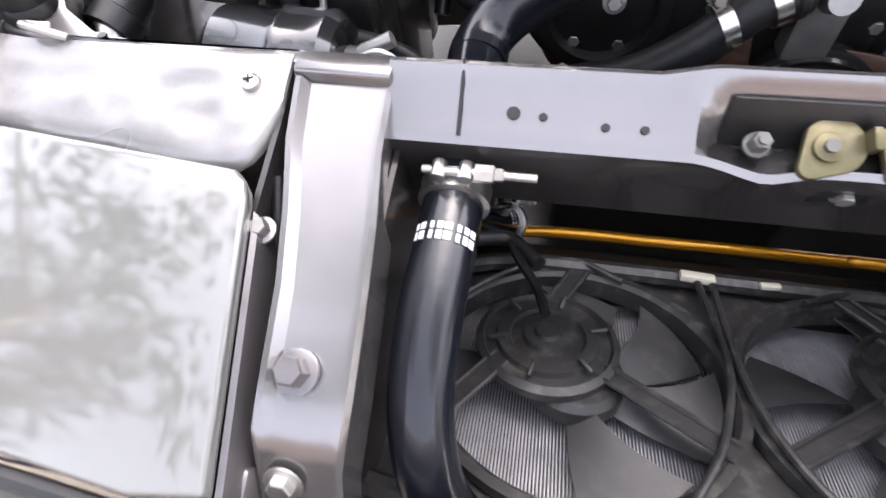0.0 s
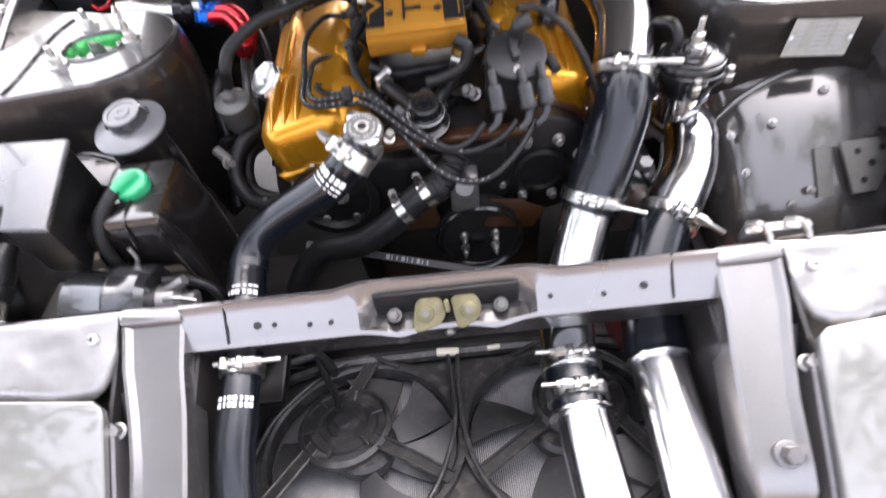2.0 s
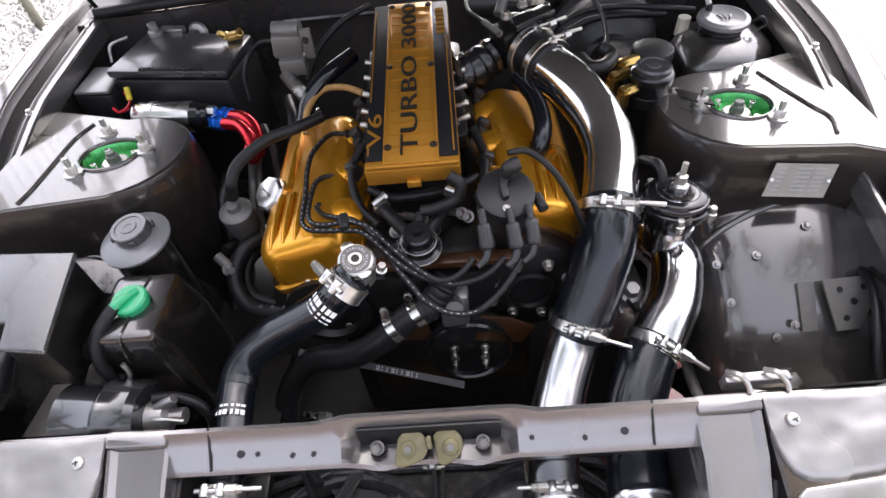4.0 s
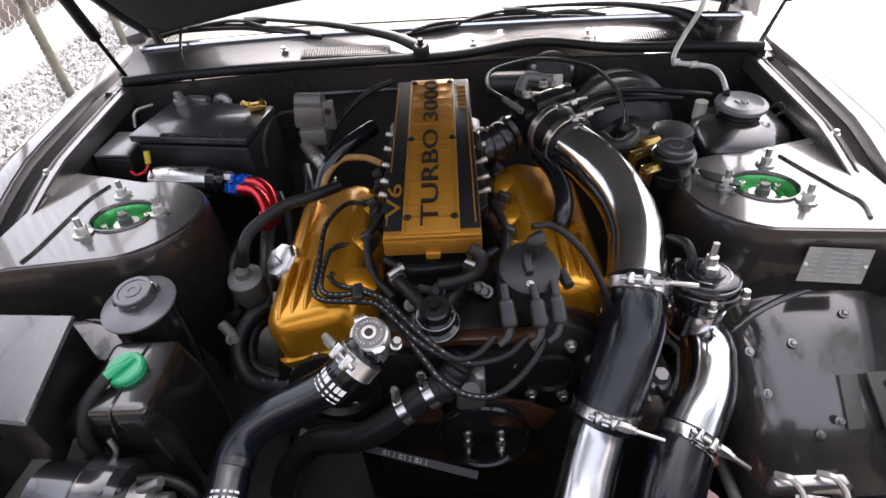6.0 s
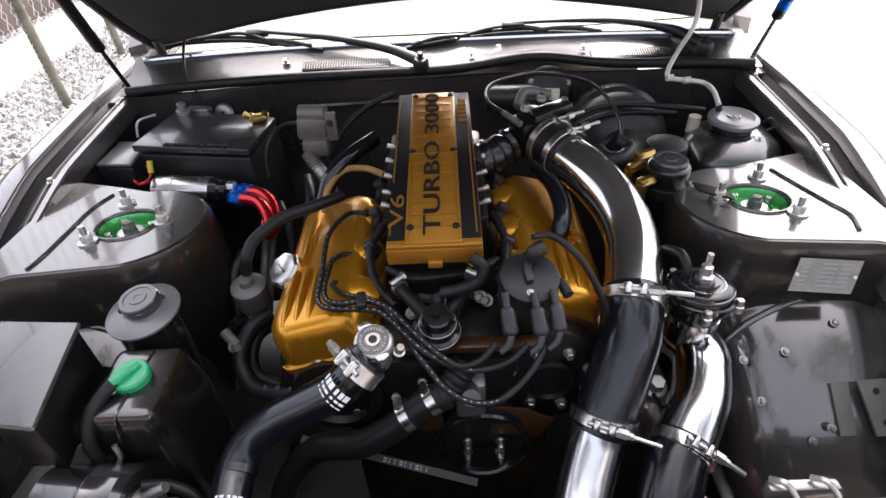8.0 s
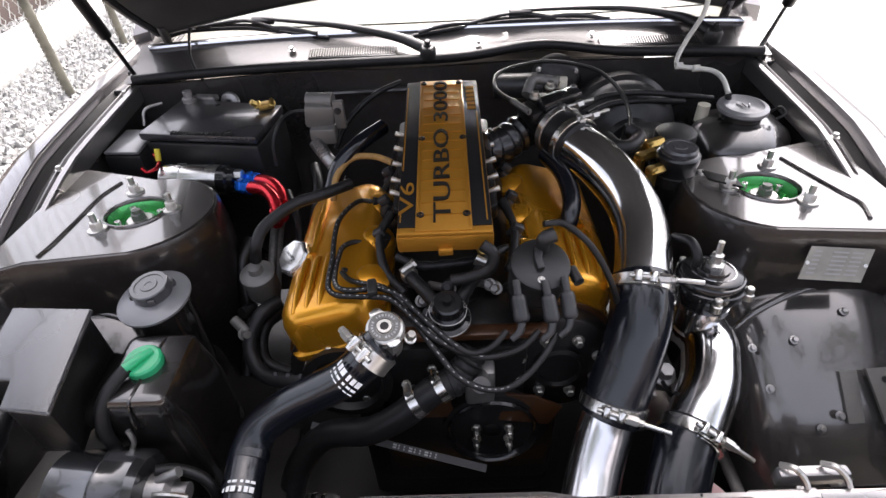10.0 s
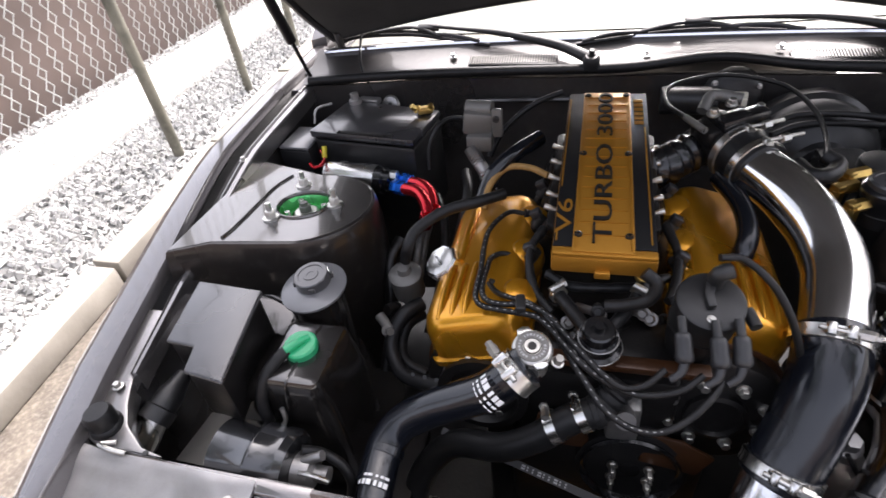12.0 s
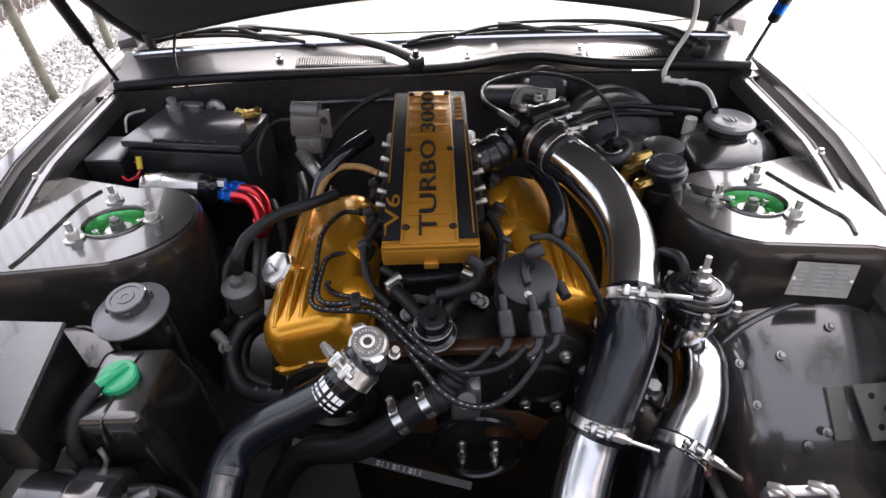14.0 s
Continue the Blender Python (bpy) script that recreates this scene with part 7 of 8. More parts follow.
    part("fins", joined(*[box((0.27 + 0.052 * math.cos(radians(q)), 0.215, 0.585 + 0.052 * math.sin(radians(q))), (0.012, 0.02, 0.005), 0.001, (0, -q, 0)) for q in range(0, 180, 30)]), M_DULL, al)
    part("wires", joined(tube([(0.30, 0.18, 0.66), (0.285, 0.19, 0.62), (0.30, 0.2, 0.57)], 0.003, 8, 5), tube([(0.27, 0.2, 0.68), (0.295, 0.2, 0.64), (0.33, 0.21, 0.60)], 0.003, 8, 5)), M_RUBBER, al)
    part("bolt", hexbolt((0.285, 0.23, 0.655), (0, -0.3, 1), 0.011, 0.016), M_DULL, al)


# ---------------------------------------------------------------- left of the engine
def left_side():
    f = thing("fuse_box", (-0.48, 0.17, 0.7), "black plastic fuse box with notched lid", "fuse box")
    zt = 0.812
    lid = [(-0.542, 0.248), (-0.437, 0.240), (-0.407, 0.091), (-0.464, 0.099), (-0.475, 0.136), (-0.517, 0.139)]
    part("lid", prism(lid, zt - 0.006, zt, 0.003, None, 3), M_LID, f, "smooth dark grey lid")
    part("body", prism([(-0.481 + (x + 0.481) * 0.93, 0.165 + (y - 0.165) * 0.93) for x, y in lid], zt - 0.085, zt - 0.004, 0.004), M_ENGBLK, f)
    k = thing("coolant_tank", (-0.37, 0.18, 0.6), "satin black coolant overflow tank with green cap", "tank")
    rings = []
    for z, cx, cy, hx, hy, r in ((0.56, -0.388, 0.186, 0.078, 0.062, 0.02), (0.69, -0.390, 0.186, 0.079, 0.063, 0.022), (0.722, -0.386, 0.184, 0.073, 0.061, 0.022), (0.748, -0.372, 0.181, 0.056, 0.056, 0.016), (0.768, -0.360, 0.179, 0.042, 0.052, 0.010), (0.7735, -0.358, 0.178, 0.038, 0.048, 0.009), (0.7745, -0.357, 0.178, 0.034, 0.044, 0.008)):
        ring = []
        for qx, qy, a0 in ((1, 1, 0), (-1, 1, 90), (-1, -1, 180), (1, -1, 270)):
            for j in range(6):
                a = radians(a0 + 18 * j)
                ring.append((cx + qx * (hx - r) + r * math.cos(a), cy + qy * (hy - r) + r * math.sin(a), z))
        rings.append(ring)
    part("body", loft(rings), M_TANK, k)
    gc = Vector((-0.360, 0.180, 0.7735))
    part("mould_seam", tube([(-0.352, 0.222, 0.7745), (-0.355, 0.20, 0.7752), (-0.358, 0.14, 0.7752), (-0.359, 0.126, 0.768), (-0.362, 0.119, 0.735)], 0.0016, 6, 4), M_TANK, k)
    cap = part("cap", lathe(gc, (0, -0.08, 1), [(0.0205, 0), (0.0215, 0.003), (0.0215, 0.011), (0.0195, 0.0135), (0, 0.014)], 36), M_GREENCAP, k, "bright green screw cap")
    part("grip", box(gc + Vector((0.0, 0.0, 0.0155)), (0.022, 0.008, 0.006), 0.003, (0, 0, 55)), M_GREENCAP, cap)
    part("nozzle", tube([gc + Vector((0.008, 0.010, 0.0150)), gc + Vector((-0.002, -0.004, 0.0165)), gc + Vector((-0.012, -0.016, 0.0145))], 0.0062, 12, 5, radius=lambda u: 0.0045 + 0.0022 * u), M_GREENCAP, cap)
    part("vent_hose", tube(TANK_H, 0.0075, 12, 6), M_RUBBER, k)
    part("spring_clip", tube([(-0.366, 0.114, 0.742), (-0.364, 0.110, 0.725), (-0.372, 0.104, 0.712)], 0.003, 8, 4), M_ZINC, k)
    s = thing("steering_reservoir", (-0.37, 0.26, 0.7), "black power steering reservoir with grey dished top", "reservoir")
    rc = Vector((-0.384, 0.277, 0.79))
    part("body", lathe(rc - Vector((0, 0, 0.14)), (0, 0, 1), [(0.034, 0), (0.038, 0.01), (0.040, 0.12), (0.043, 0.136)], 36), M_TANK, s)
    part("dish", lathe(rc, (-0.05, -0.1, 1), [(0.043, -0.006), (0.0465, -0.002), (0.0465, 0.001), (0.040, 0.0035), (0.025, 0.006), (0.022, 0.0065)], 44), M_LIDGREY, s, "grey flared top disc")
    cap = part("cap", lathe(rc + Vector((0.001, 0.003, 0.006)), (-0.05, -0.1, 1), [(0.0235, 0), (0.0245, 0.004), (0.0245, 0.015), (0.0232, 0.0165), (0.018, 0.0165), (0.0175, 0.0155), (0.011, 0.0155), (0.0105, 0.0165), (0.005, 0.0165), (0.0045, 0.0158), (0, 0.0158)], 36), M_LID, s, "ribbed dark grey cap")
    for q in (30, 100, 210, 290):
        part("cap_tab", box(rc + Vector((0.001 + 0.025 * math.cos(radians(q)), 0.003 + 0.025 * math.sin(radians(q)), 0.012)), (0.006, 0.009, 0.008), 0.002, (0, 0, q)), M_LID, cap)
    c = thing("charcoal_canister", (-0.38, 0.06, 0.7), "black cylindrical canister lying behind the crossmember", "canister")
    part("body", lathe((-0.435, 0.068, 0.695), (1, -0.02, 0.0), [(0.040, 0), (0.046, 0.004), (0.0465, 0.05), (0.048, 0.052), (0.048, 0.058), (0.0465, 0.06), (0.0465, 0.09), (0.040, 0.098), (0.02, 0.10), (0, 0.10)], 40), M_CANISTER, c)
    part("end_fitting", joined(lathe((-0.335, 0.066, 0.695), (1, 0, 0), [(0.022, 0), (0.020, 0.02), (0.01, 0.024), (0.01, 0.04)], 24), cyl((-0.325, 0.07, 0.712), (-0.30, 0.075, 0.722), 0.006, seg=12)), M_DULL, c)
    part("clip", tube([(-0.318, 0.05, 0.722), (-0.30, 0.046, 0.73), (-0.285, 0.05, 0.715)], 0.003, 8, 5), M_ZINC, c)
    hm = thing("headlight_motor", (-0.53, 0.1, 0.7), "dark headlight motor with bare metal sleeve", "motor", "headlight motors")
    part("boot", lathe((-0.540, 0.155, 0.725), (-0.18, -0.75, -0.25), [(0.010, 0), (0.014, 0.02), (0.018, 0.03), (0.019, 0.05), (0.022, 0.052), (0.022, 0.07)], 22), M_BLACK, hm)
    part("sleeve", lathe((-0.556, 0.098, 0.704), (-0.15, -0.7, -0.45), [(0.017, 0), (0.0175, 0.04), (0.014, 0.05)], 24), M_STEEL, hm, "bare metal sleeve")
    vp = thing("vapour_can", (-0.288, 0.375, 0.72), "small grey round vapour valve with hose", "valve")
    part("can", lathe((-0.284, 0.372, 0.70), (0, -0.15, 1), [(0.021, 0), (0.0245, 0.006), (0.0245, 0.040), (0.0255, 0.042), (0.0255, 0.048), (0.022, 0.051), (0.011, 0.053), (0.009, 0.062), (0, 0.062)], 32), M_CANGREY, vp)
    b = thing("battery", (-0.45, 0.74, 0.7), "black car battery with ribbed cover strip", "battery")
    bm = [(-0.578, 0.692), (-0.345, 0.655), (-0.325, 0.79), (-0.548, 0.845)]
    part("case", prism(bm, 0.62, 0.80, 0.008), M_BLACK, b)
    part("top_cover", prism([(x * 1.0, y) for x, y in bm], 0.802, 0.818, 0.005), M_LID, b)
    for k2 in range(20):
        t = 0.30 + 0.5 * k2 / 19
        x, y = -0.578 + 0.233 * t, 0.692 - 0.037 * t
        part("rib", box((x, y + 0.004, 0.8195), (0.004, 0.010, 0.004), 0.0008, (0, 0, -9)), M_BLACK, b)
    part("terminal", lathe((-0.525, 0.825, 0.818), (0, 0, 1), [(0.014, 0), (0.014, 0.008), (0.009, 0.01), (0.009, 0.022), (0.007, 0.023)], 20), M_DULL, b)
    part("terminal_clamp", joined(box((-0.352, 0.772, 0.826), (0.03, 0.022, 0.012), 0.003, (0, 0, 20)), hexbolt((-0.365, 0.765, 0.83), (-0.6, -0.4, 0.6), 0.006, 0.012), hexbolt((-0.338, 0.765, 0.832), (0.3, -0.4, 0.8), 0.005, 0.01)), M_BRASS, b)
    part("hold_down_rod", tube([(-0.60, 0.76, 0.80), (-0.595, 0.775, 0.826), (-0.57, 0.80, 0.828)], 0.003, 8, 5), M_DULL, b)
    part("hold_down_block", box((-0.50, 0.845, 0.815), (0.05, 0.02, 0.012), 0.003, (0, 0, -10)), M_DULL, b)
    r = thing("relay_box", (-0.6, 0.69, 0.75), "small black relay box with grey lid", "relay box")
    part("body", prism([(-0.635, 0.655), (-0.565, 0.650), (-0.57, 0.745), (-0.632, 0.75)], 0.72, 0.792, 0.004), M_BLACK, r)
    part("lid", prism([(-0.634, 0.657), (-0.566, 0.652), (-0.571, 0.743), (-0.631, 0.748)], 0.793, 0.80, 0.003), M_LIDGREY, r)
    ff = thing("fuel_filter", (-0.46, 0.62, 0.75), "polished fuel filter can with black end cap", "fuel filter")
    a, d = Vector((-0.525, 0.632, 0.754)), Vector((1, -0.12, 0.0)).normalized()
    part("can", lathe(a, d, [(0.020, 0), (0.026, 0.003), (0.0275, 0.01), (0.0275, 0.108), (0.026, 0.112)], 36), M_STEEL, ff)
    part("end_cap", lathe(a + d * 0.112, d, [(0.027, 0), (0.027, 0.016), (0.022, 0.020), (0.022, 0.030), (0.012, 0.033)], 28), M_ENGGLOSS, ff, "black threaded end cap")
    part("adapter", lathe(a + d * 0.135 + Vector((0, 0, 0.012)), d, [(0.010, 0), (0.010, 0.02)], 6), M_STEEL, ff)
    part("strap", lathe(a + d * 0.03, d, [(0.0277, 0), (0.0285, 0.001), (0.0285, 0.012), (0.0277, 0.013)], 36), M_STEEL, ff)
    for nm, pts, br in (("a", RED_A, BRAID_A), ("b", RED_B, BRAID_B)):
        h = thing("fuel_line", pts[1], "braided fuel line with red and blue anodised fittings", "fuel line", "fuel lines")
        p0, p1 = Vector(pts[0]), Vector(pts[1])
        dd = (p1 - p0).normalized()
        part("nut", joined(lathe(p0 - dd * 0.028, dd, [(0.013, 0), (0.014, 0.002), (0.014, 0.012), (0.012, 0.014), (0.012, 0.018), (0.0135, 0.019), (0.0135, 0.03), (0.012, 0.031)], 6)), M_BLUE, h, "blue anodised nut")
        part("elbow", tube(pts, 0.0112, 16, 6), M_RED, h, "red anodised elbow")
        e0, e1 = Vector(pts[-1]), Vector(br[1])
        de = (e1 - e0).normalized()
        part("collar", lathe(e0 - de * 0.004, de, [(0.0125, 0), (0.0142, 0.002), (0.0142, 0.016), (0.0125, 0.017), (0.0125, 0.034), (0.009, 0.036)], 8), M_RED, h, "red anodised collar")
        part("braid", tube(br, 0.0072, 12, 6), M_BRAID, h)
    so = thing("vacuum_solenoid", (-0.2, 0.62, 0.84), "grey metal vacuum solenoid with corrugated hose", "solenoid")
    part("body", joined(box((-0.215, 0.64, 0.865), (0.05, 0.035, 0.04), 0.006, (0, 8, 8)), cyl((-0.235, 0.65, 0.885), (-0.19, 0.645, 0.885), 0.014, seg=18), box((-0.18, 0.632, 0.866), (0.018, 0.01, 0.05), 0.002), box((-0.21, 0.625, 0.835), (0.045, 0.03, 0.03), 0.005)), M_DULLPLATE, so)
    part("hex_screw", hexbolt((-0.181, 0.626, 0.875), (0, -1, 0.2), 0.004, 0.004), M_ENGBLK, so)
    part("corrugated_hose", tube([(-0.225, 0.615, 0.825), (-0.212, 0.60, 0.81), (-0.195, 0.585, 0.79), (-0.185, 0.57, 0.76)], 0.011, 16, 12, radius=lambda u: 0.0115 + 0.002 * math.cos(u * 110)), M_DULL, so)
    sh = thing("hose_bundle", (-0.26, 0.5, 0.7), "dark hoses and wiring beside the gold cover", "hose bundle")
    for k3, pts in enumerate((((-0.30, 0.62, 0.72), (-0.27, 0.55, 0.70), (-0.26, 0.47, 0.66), (-0.27, 0.38, 0.6)), ((-0.25, 0.66, 0.75), (-0.235, 0.60, 0.74), (-0.24, 0.52, 0.69), (-0.25, 0.42, 0.62)), ((-0.33, 0.48, 0.72), (-0.34, 0.44, 0.70), (-0.335, 0.40, 0.64)), ((-0.31, 0.33, 0.70), (-0.30, 0.345, 0.69), (-0.305, 0.31, 0.66), (-0.31, 0.28, 0.62)))):
        part("hose", tube(pts, 0.008 + 0.002 * k3 % 0.005, 12, 6), M_ENGBLK, sh)
    part("fitting", joined(cyl((-0.318, 0.318, 0.70), (-0.296, 0.30, 0.69), 0.008, seg=12), hexbolt((-0.30, 0.30, 0.69), (0.5, -0.5, 0.3), 0.007, 0.008)), M_DULLPLATE, sh)
    bk = single("splash_panel", box((-0.42, 0.12, 0.52), (0.36, 0.25, 0.02), 0.005), M_ENGBLK, "black splash panel low in the bay corner", "panel", kind="structure")
    pb = thing("pale_bracket", (-0.47, 0.11, 0.6), "dusty pale plate below the coolant tank", "bracket")
    part("plate", prism([(-0.54, 0.05), (-0.40, 0.05), (-0.40, 0.12), (-0.44, 0.15), (-0.53, 0.15)], 0.640, 0.645, 0.002), M_DULLPLATE, pb)


# ---------------------------------------------------------------- right of the engine
def right_side():
    w = thing("washer_tank", (0.48, 0.62, 0.7), "satin black washer bottle with flip cap", "tank")
    rings = []
    base = [(0.447, 0.592), (0.462, 0.572), (0.556, 0.565), (0.614, 0.625), (0.618, 0.735), (0.50, 0.745), (0.447, 0.68)]
    cx, cy = 0.532, 0.655

    def rounded(k, z):
        pts = [(cx + (x - cx) * k, cy + (y - cy) * k) for x, y in base]
        out = []
        n = len(pts)
        for i in range(n):
            a, b, c = Vector(pts[i - 1]), Vector(pts[i]), Vector(pts[(i + 1) % n])
            p, q = b + (a - b) * 0.25, b + (c - b) * 0.25
            for t in (0, 0.33, 0.66, 1):
                out.append(tuple((1 - t) ** 2 * p + 2 * t * (1 - t) * b + t * t * q) + (z,))
        return out
    part("body", loft([rounded(k, z) for k, z in ((0.9, 0.66), (0.98, 0.69), (1.0, 0.772), (0.985, 0.786), (0.93, 0.794), (0.75, 0.803), (0.5, 0.812), (0.42, 0.814))]), M_TANK, w)
    cc = Vector((0.524, 0.660, 0.816))
    part("neck", cyl(cc, cc + Vector((0, 0, 0.012)), 0.036, seg=32), M_TANK, w)
    part("cap", lathe(cc + Vector((0, 0, 0.012)), (0, -0.05, 1), [(0.041, 0), (0.043, 0.003), (0.042, 0.008), (0.034, 0.011), (0.030, 0.0095), (0, 0.0095)], 40), M_LIDGREY, w, "grey round flip cap")
    part("cap_mark", joined(*[box(cc + Vector((-0.008 + 0.008 * q, -0.004, 0.0225)), (0.003, 0.016, 0.001), 0.0003, (0, 0, 25 - 25 * q)) for q in range(3)]), M_LID, w)
    part("hose_barb", tube([cc + Vector((-0.012, 0.03, 0.012)), WASH_H[-1]], 0.006, 10, 2, False), M_BLACK, w)
    part("filler_plug", cyl((0.475, 0.70, 0.79), (0.475, 0.70, 0.822), 0.011, seg=16), M_CREAM, w)
    part("wire_loop", tube([(0.567, 0.648, 0.828), (0.58, 0.643, 0.838), (0.588, 0.638, 0.828), (0.576, 0.636, 0.82)], 0.0025, 8, 6), M_RUBBER, w)
    bb = thing("brake_booster", (0.37, 0.72, 0.75), "black ribbed brake booster behind the catch can", "brake booster")
    part("drum", lathe((0.36, 0.86, 0.72), (0, -1, 0.12), [(0.10, 0), (0.112, 0.03), (0.112, 0.06), (0.104, 0.07), (0.104, 0.09), (0.09, 0.115), (0.05, 0.135), (0.045, 0.15), (0, 0.152)], 44), M_BLACK, bb)
    mc = part("master_cylinder", joined(cyl((0.36, 0.71, 0.745), (0.36, 0.60, 0.76), 0.028, seg=22, bev=0.004), box((0.36, 0.64, 0.785), (0.07, 0.09, 0.035), 0.008)), M_BLACK, bb)
    lid = part("reservoir_cap", cyl((0.39, 0.60, 0.805), (0.39, 0.60, 0.825), 0.034, seg=28, bev=0.004), M_BLACK, mc)
    c = thing("catch_can", (0.355, 0.505, 0.75), "black oil catch can with brass elbows", "catch can")
    cc = Vector((0.357, 0.503, 0.0))
    part("body", lathe(cc + Vector((0, 0, 0.68)), (0, 0, 1), [(0.030, 0), (0.031, 0.002), (0.031, 0.145), (0.0325, 0.147), (0.0325, 0.158), (0.030, 0.161), (0.026, 0.162)], 36), M_ENGGLOSS, c)
    part("cap", lathe(cc + Vector((0, 0, 0.84)), (0, 0, 1), [(0.027, 0), (0.027, 0.008), (0.0245, 0.011), (0.020, 0.011), (0.0195, 0.0098), (0.010, 0.0098), (0.0095, 0.011), (0.0, 0.011)], 36), M_LID, c, "grey knurled cap")
    for (dx, dy, dz, ex, ey) in ((-0.045, -0.022, 0.0, -0.03, -0.02), (-0.05, 0.02, 0.0, -0.02, 0.02), (-0.03, 0.05, 0.004, 0.02, 0.02)):
        p = cc + Vector((dx, dy, 0.822 + dz))
        el = part("brass_elbow", joined(box(p, (0.015, 0.015, 0.015), 0.003, (0, 0, 30)), cyl(p + Vector((0, 0, -0.024)), p, 0.010, seg=8), cyl(p, p + Vector((0.026, 0.012, 0.0)) * (1 if dy > 0 else 1), 0.009, seg=6)), M_BRASS, c, "brass elbow fitting")
        part("stub_hose", cyl(p + Vector((0, 0, -0.02)), p + Vector((0, 0, -0.09)), 0.0095, seg=16), M_RUBBER, el)
    part("clamp_ring", lathe(cc + Vector((0, 0, 0.79)), (0, 0, 1), [(0.0315, 0), (0.033, 0.001), (0.033, 0.018), (0.0315, 0.019)], 36), M_ENGBLK, c)
    part("clamp_screw", joined(box(cc + Vector((0.036, -0.012, 0.80)), (0.010, 0.008, 0.028), 0.002), hexbolt(cc + Vector((0.038, -0.016, 0.805)), (0.5, -1, 0.2), 0.005, 0.008)), M_ZINC, c)
    st = [(0.385, 0.478, 0.80), (0.393, 0.462, 0.792), (0.41, 0.445, 0.826)]
    part("strap", loft([[(x, y - 0.012, z), (x, y + 0.012, z), (x, y + 0.012, z - 0.003), (x, y - 0.012, z - 0.003)] for x, y, z in ((0.388, 0.468, 0.822), (0.40, 0.455, 0.824), (0.426, 0.437, 0.825))]), M_ENGBLK, c, "black mounting strap")
    hm = thing("wiper_motor", (0.22, 0.8, 0.84), "round grey wiper motor with cream connector on the firewall", "motor")
    part("gearbox", lathe((0.228, 0.865, 0.812), (0, -1, 0.25), [(0.052, 0), (0.054, 0.01), (0.048, 0.02), (0.040, 0.024), (0, 0.025)], 36), M_ENGBLK, hm, "dark cast gearbox")
    part("motor_can", cyl((0.20, 0.84, 0.812), (0.10, 0.845, 0.812), 0.026, seg=28, bev=0.005), M_BLACK, hm, "black cylindrical motor can")
    part("connector", joined(box((0.232, 0.832, 0.820), (0.034, 0.012, 0.024), 0.003, (-14, 0, -8)), box((0.240, 0.823, 0.816), (0.014, 0.012, 0.014), 0.002, (-14, 0, -8))), M_CREAM, hm, "cream plastic connector")
    for q in (30, 140, 260):
        part("bolt", hexbolt((0.228 + 0.046 * math.cos(radians(q)), 0.85, 0.812 + 0.046 * math.sin(radians(q))), (0, -1, 0.25), 0.004, 0.006), M_DULL, hm)
    lab = thing("data_plate", (0.5, 0.3, 0.78), "aluminium data plate with printed rows", "plate")
    a, b2, c2 = Vector((0.470, 0.316, 0.803)), Vector((0.546, 0.307, 0.801)), Vector((0.528, 0.282, 0.767))
    d2 = a + (c2 - b2)
    n = (d2 - a).cross(b2 - a).normalized()
    part("plate", loft([[p + n * 0.004 for p in (a, b2, c2, d2)], [p + n * 0.0055 for p in (a, b2, c2, d2)]]), M_LABEL, lab)
    bms = []
    for r in range(6):
        for q in range(3):
            u0, v0 = 0.08 + 0.3 * q, 0.12 + 0.13 * r
            wq = 0.12 + 0.12 * ((r * 3 + q * 5) % 3) / 2
            f = lambda u, v: a + (b2 - a) * u + (d2 - a) * v + n * 0.006
            bms.append(loft([[f(u0, v0), f(u0 + wq, v0), f(u0 + wq, v0 + 0.05), f(u0, v0 + 0.05)], [p + n * 0.0003 for p in (f(u0, v0), f(u0 + wq, v0), f(u0 + wq, v0 + 0.05), f(u0, v0 + 0.05))]]))
    part("print", joined(*bms), M_GREYPRINT2, lab)
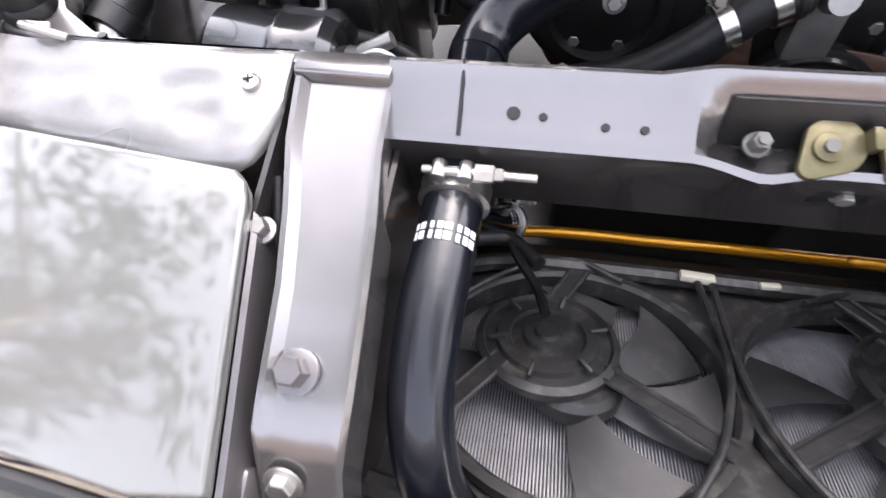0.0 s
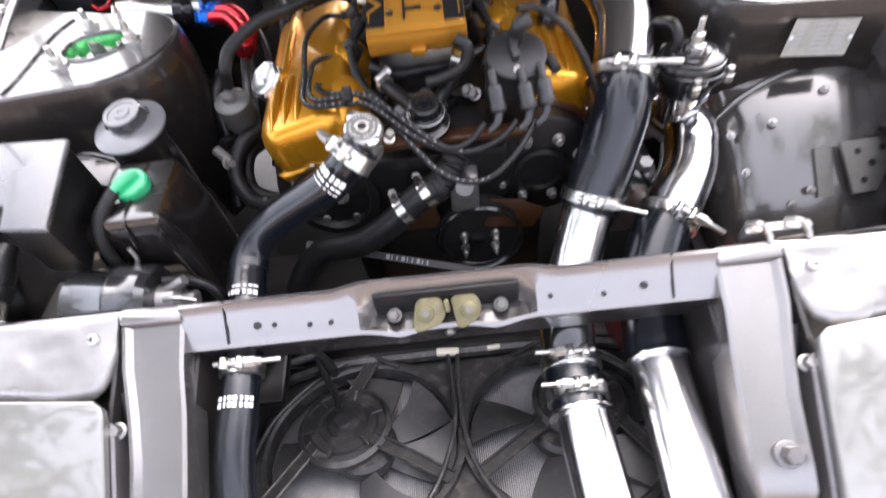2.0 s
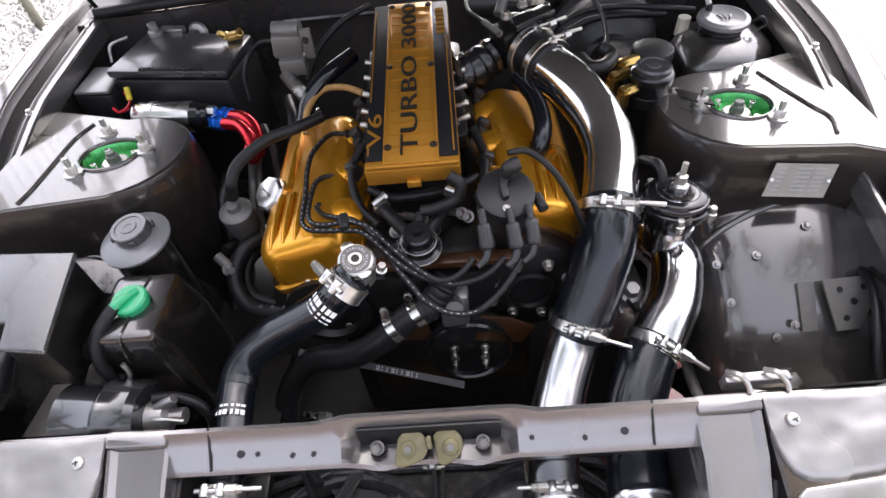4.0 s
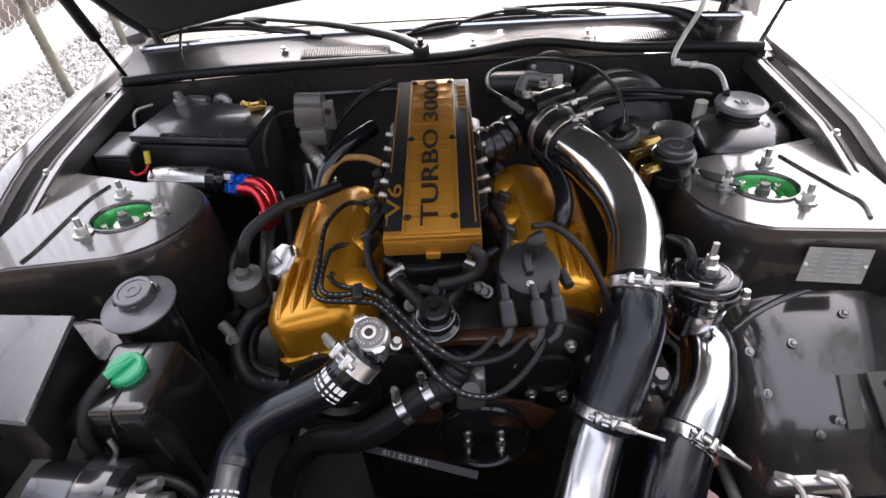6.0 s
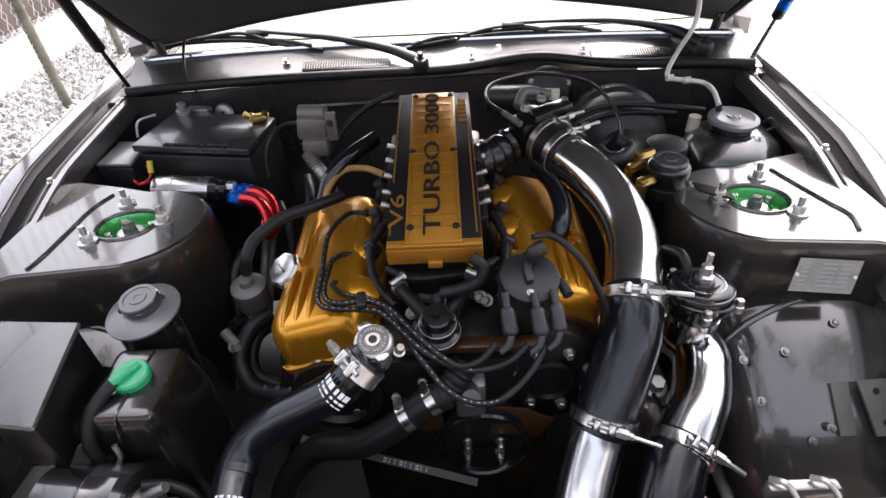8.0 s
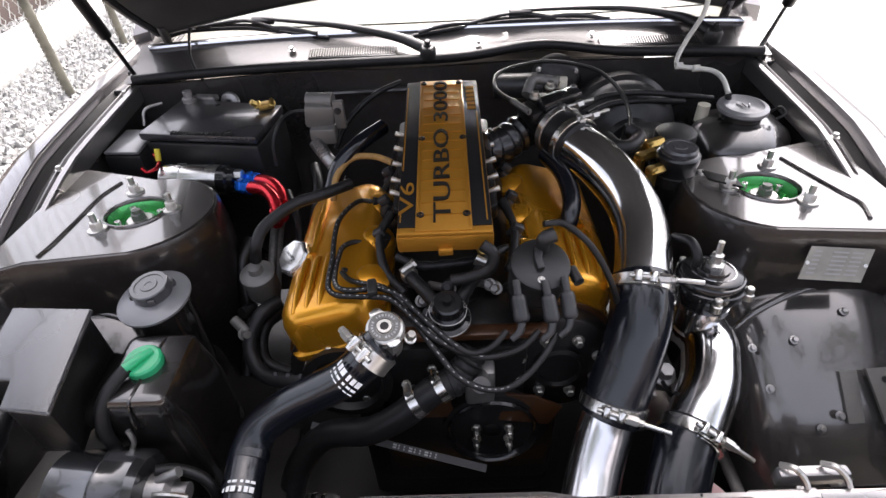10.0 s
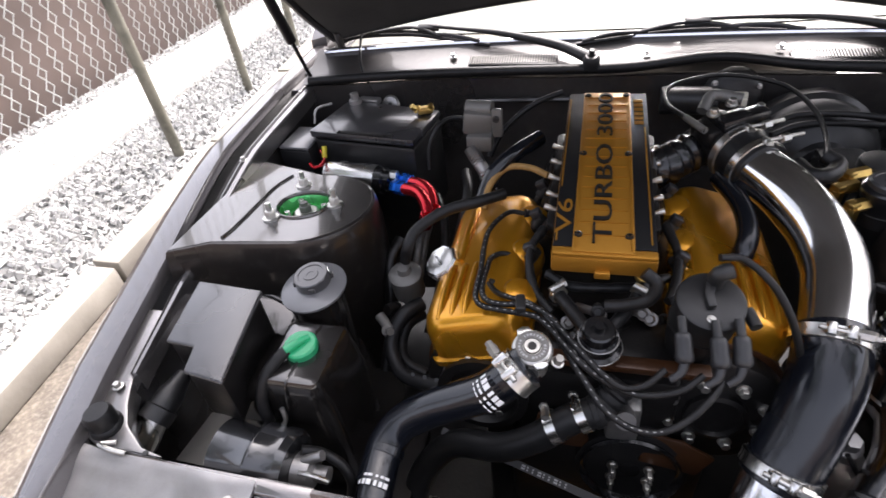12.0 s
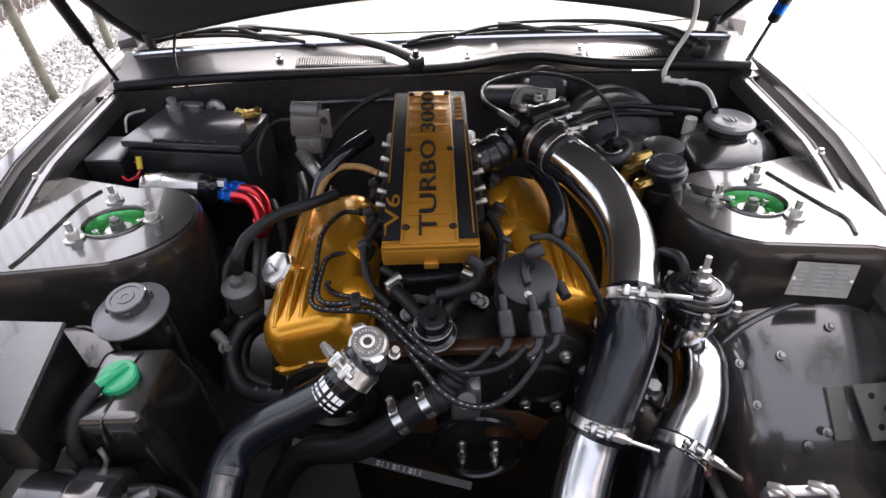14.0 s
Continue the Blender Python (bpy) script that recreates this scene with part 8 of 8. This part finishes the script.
    for u, v in ((0.04, 0.5), (0.96, 0.5)):
        part("rivet", lathe(a + (b2 - a) * u + (d2 - a) * v + n * 0.005, n, [(0.003, 0), (0.0025, 0.0012), (0, 0.0016)], 12), M_ZINC, lab)
    hm2 = thing("headlight_motor", (0.55, 0.1, 0.68), "dark headlight motor with bare metal sleeve and wiring", "motor", "headlight motors")
    part("boot", lathe((0.575, 0.155, 0.71), (0.0, -0.8, -0.35), [(0.010, 0), (0.014, 0.02), (0.018, 0.03), (0.019, 0.05), (0.022, 0.052), (0.022, 0.065)], 22), M_BLACK, hm2)
    part("sleeve", lathe((0.575, 0.098, 0.688), (-0.1, -0.7, -0.5), [(0.017, 0), (0.0175, 0.04), (0.014, 0.05)], 24), M_STEEL, hm2, "bare metal sleeve")
    part("wire", tube([(0.575, 0.21, 0.70), (0.565, 0.17, 0.705), (0.55, 0.12, 0.69), (0.545, 0.08, 0.66), (0.55, 0.05, 0.64)], 0.005, 10, 6), M_RUBBER, hm2)
    ib = thing("ignitor", (0.46, 0.1, 0.64), "small grey ignition module on the wheelhouse", "module")
    part("module", joined(box((0.475, 0.105, 0.60), (0.026, 0.018, 0.014), 0.003, (25, 0, 30)), box((0.445, 0.09, 0.59), (0.05, 0.018, 0.005), 0.002, (25, 0, -10)), hexbolt((0.437, 0.088, 0.593), (0, -0.4, 1), 0.006, 0.006)), M_DULL, ib)
    wb = thing("wire_clip_bracket", (0.36, 0.045, 0.73), "grey bracket with two wire eyelets behind the crossmember", "bracket")
    part("tab", box((0.355, 0.045, 0.735), (0.07, 0.012, 0.02), 0.003), M_PAINT, wb)
    for x in (0.335, 0.375):
        part("eyelet", tube([(x - 0.012, 0.05, 0.748), (x - 0.004, 0.042, 0.755), (x + 0.004, 0.034, 0.748), (x + 0.006, 0.028, 0.742)], 0.0032, 8, 5), M_ZINC, wb)


yard()
trees()
nose()
rear()
for sgn, nm in ((-1, "left"), (1, "right")):
    fender(sgn, nm)
    strut_tower(sgn)
    wheelhouse(sgn)
fans()
pipes()
engine()
left_side()
right_side()
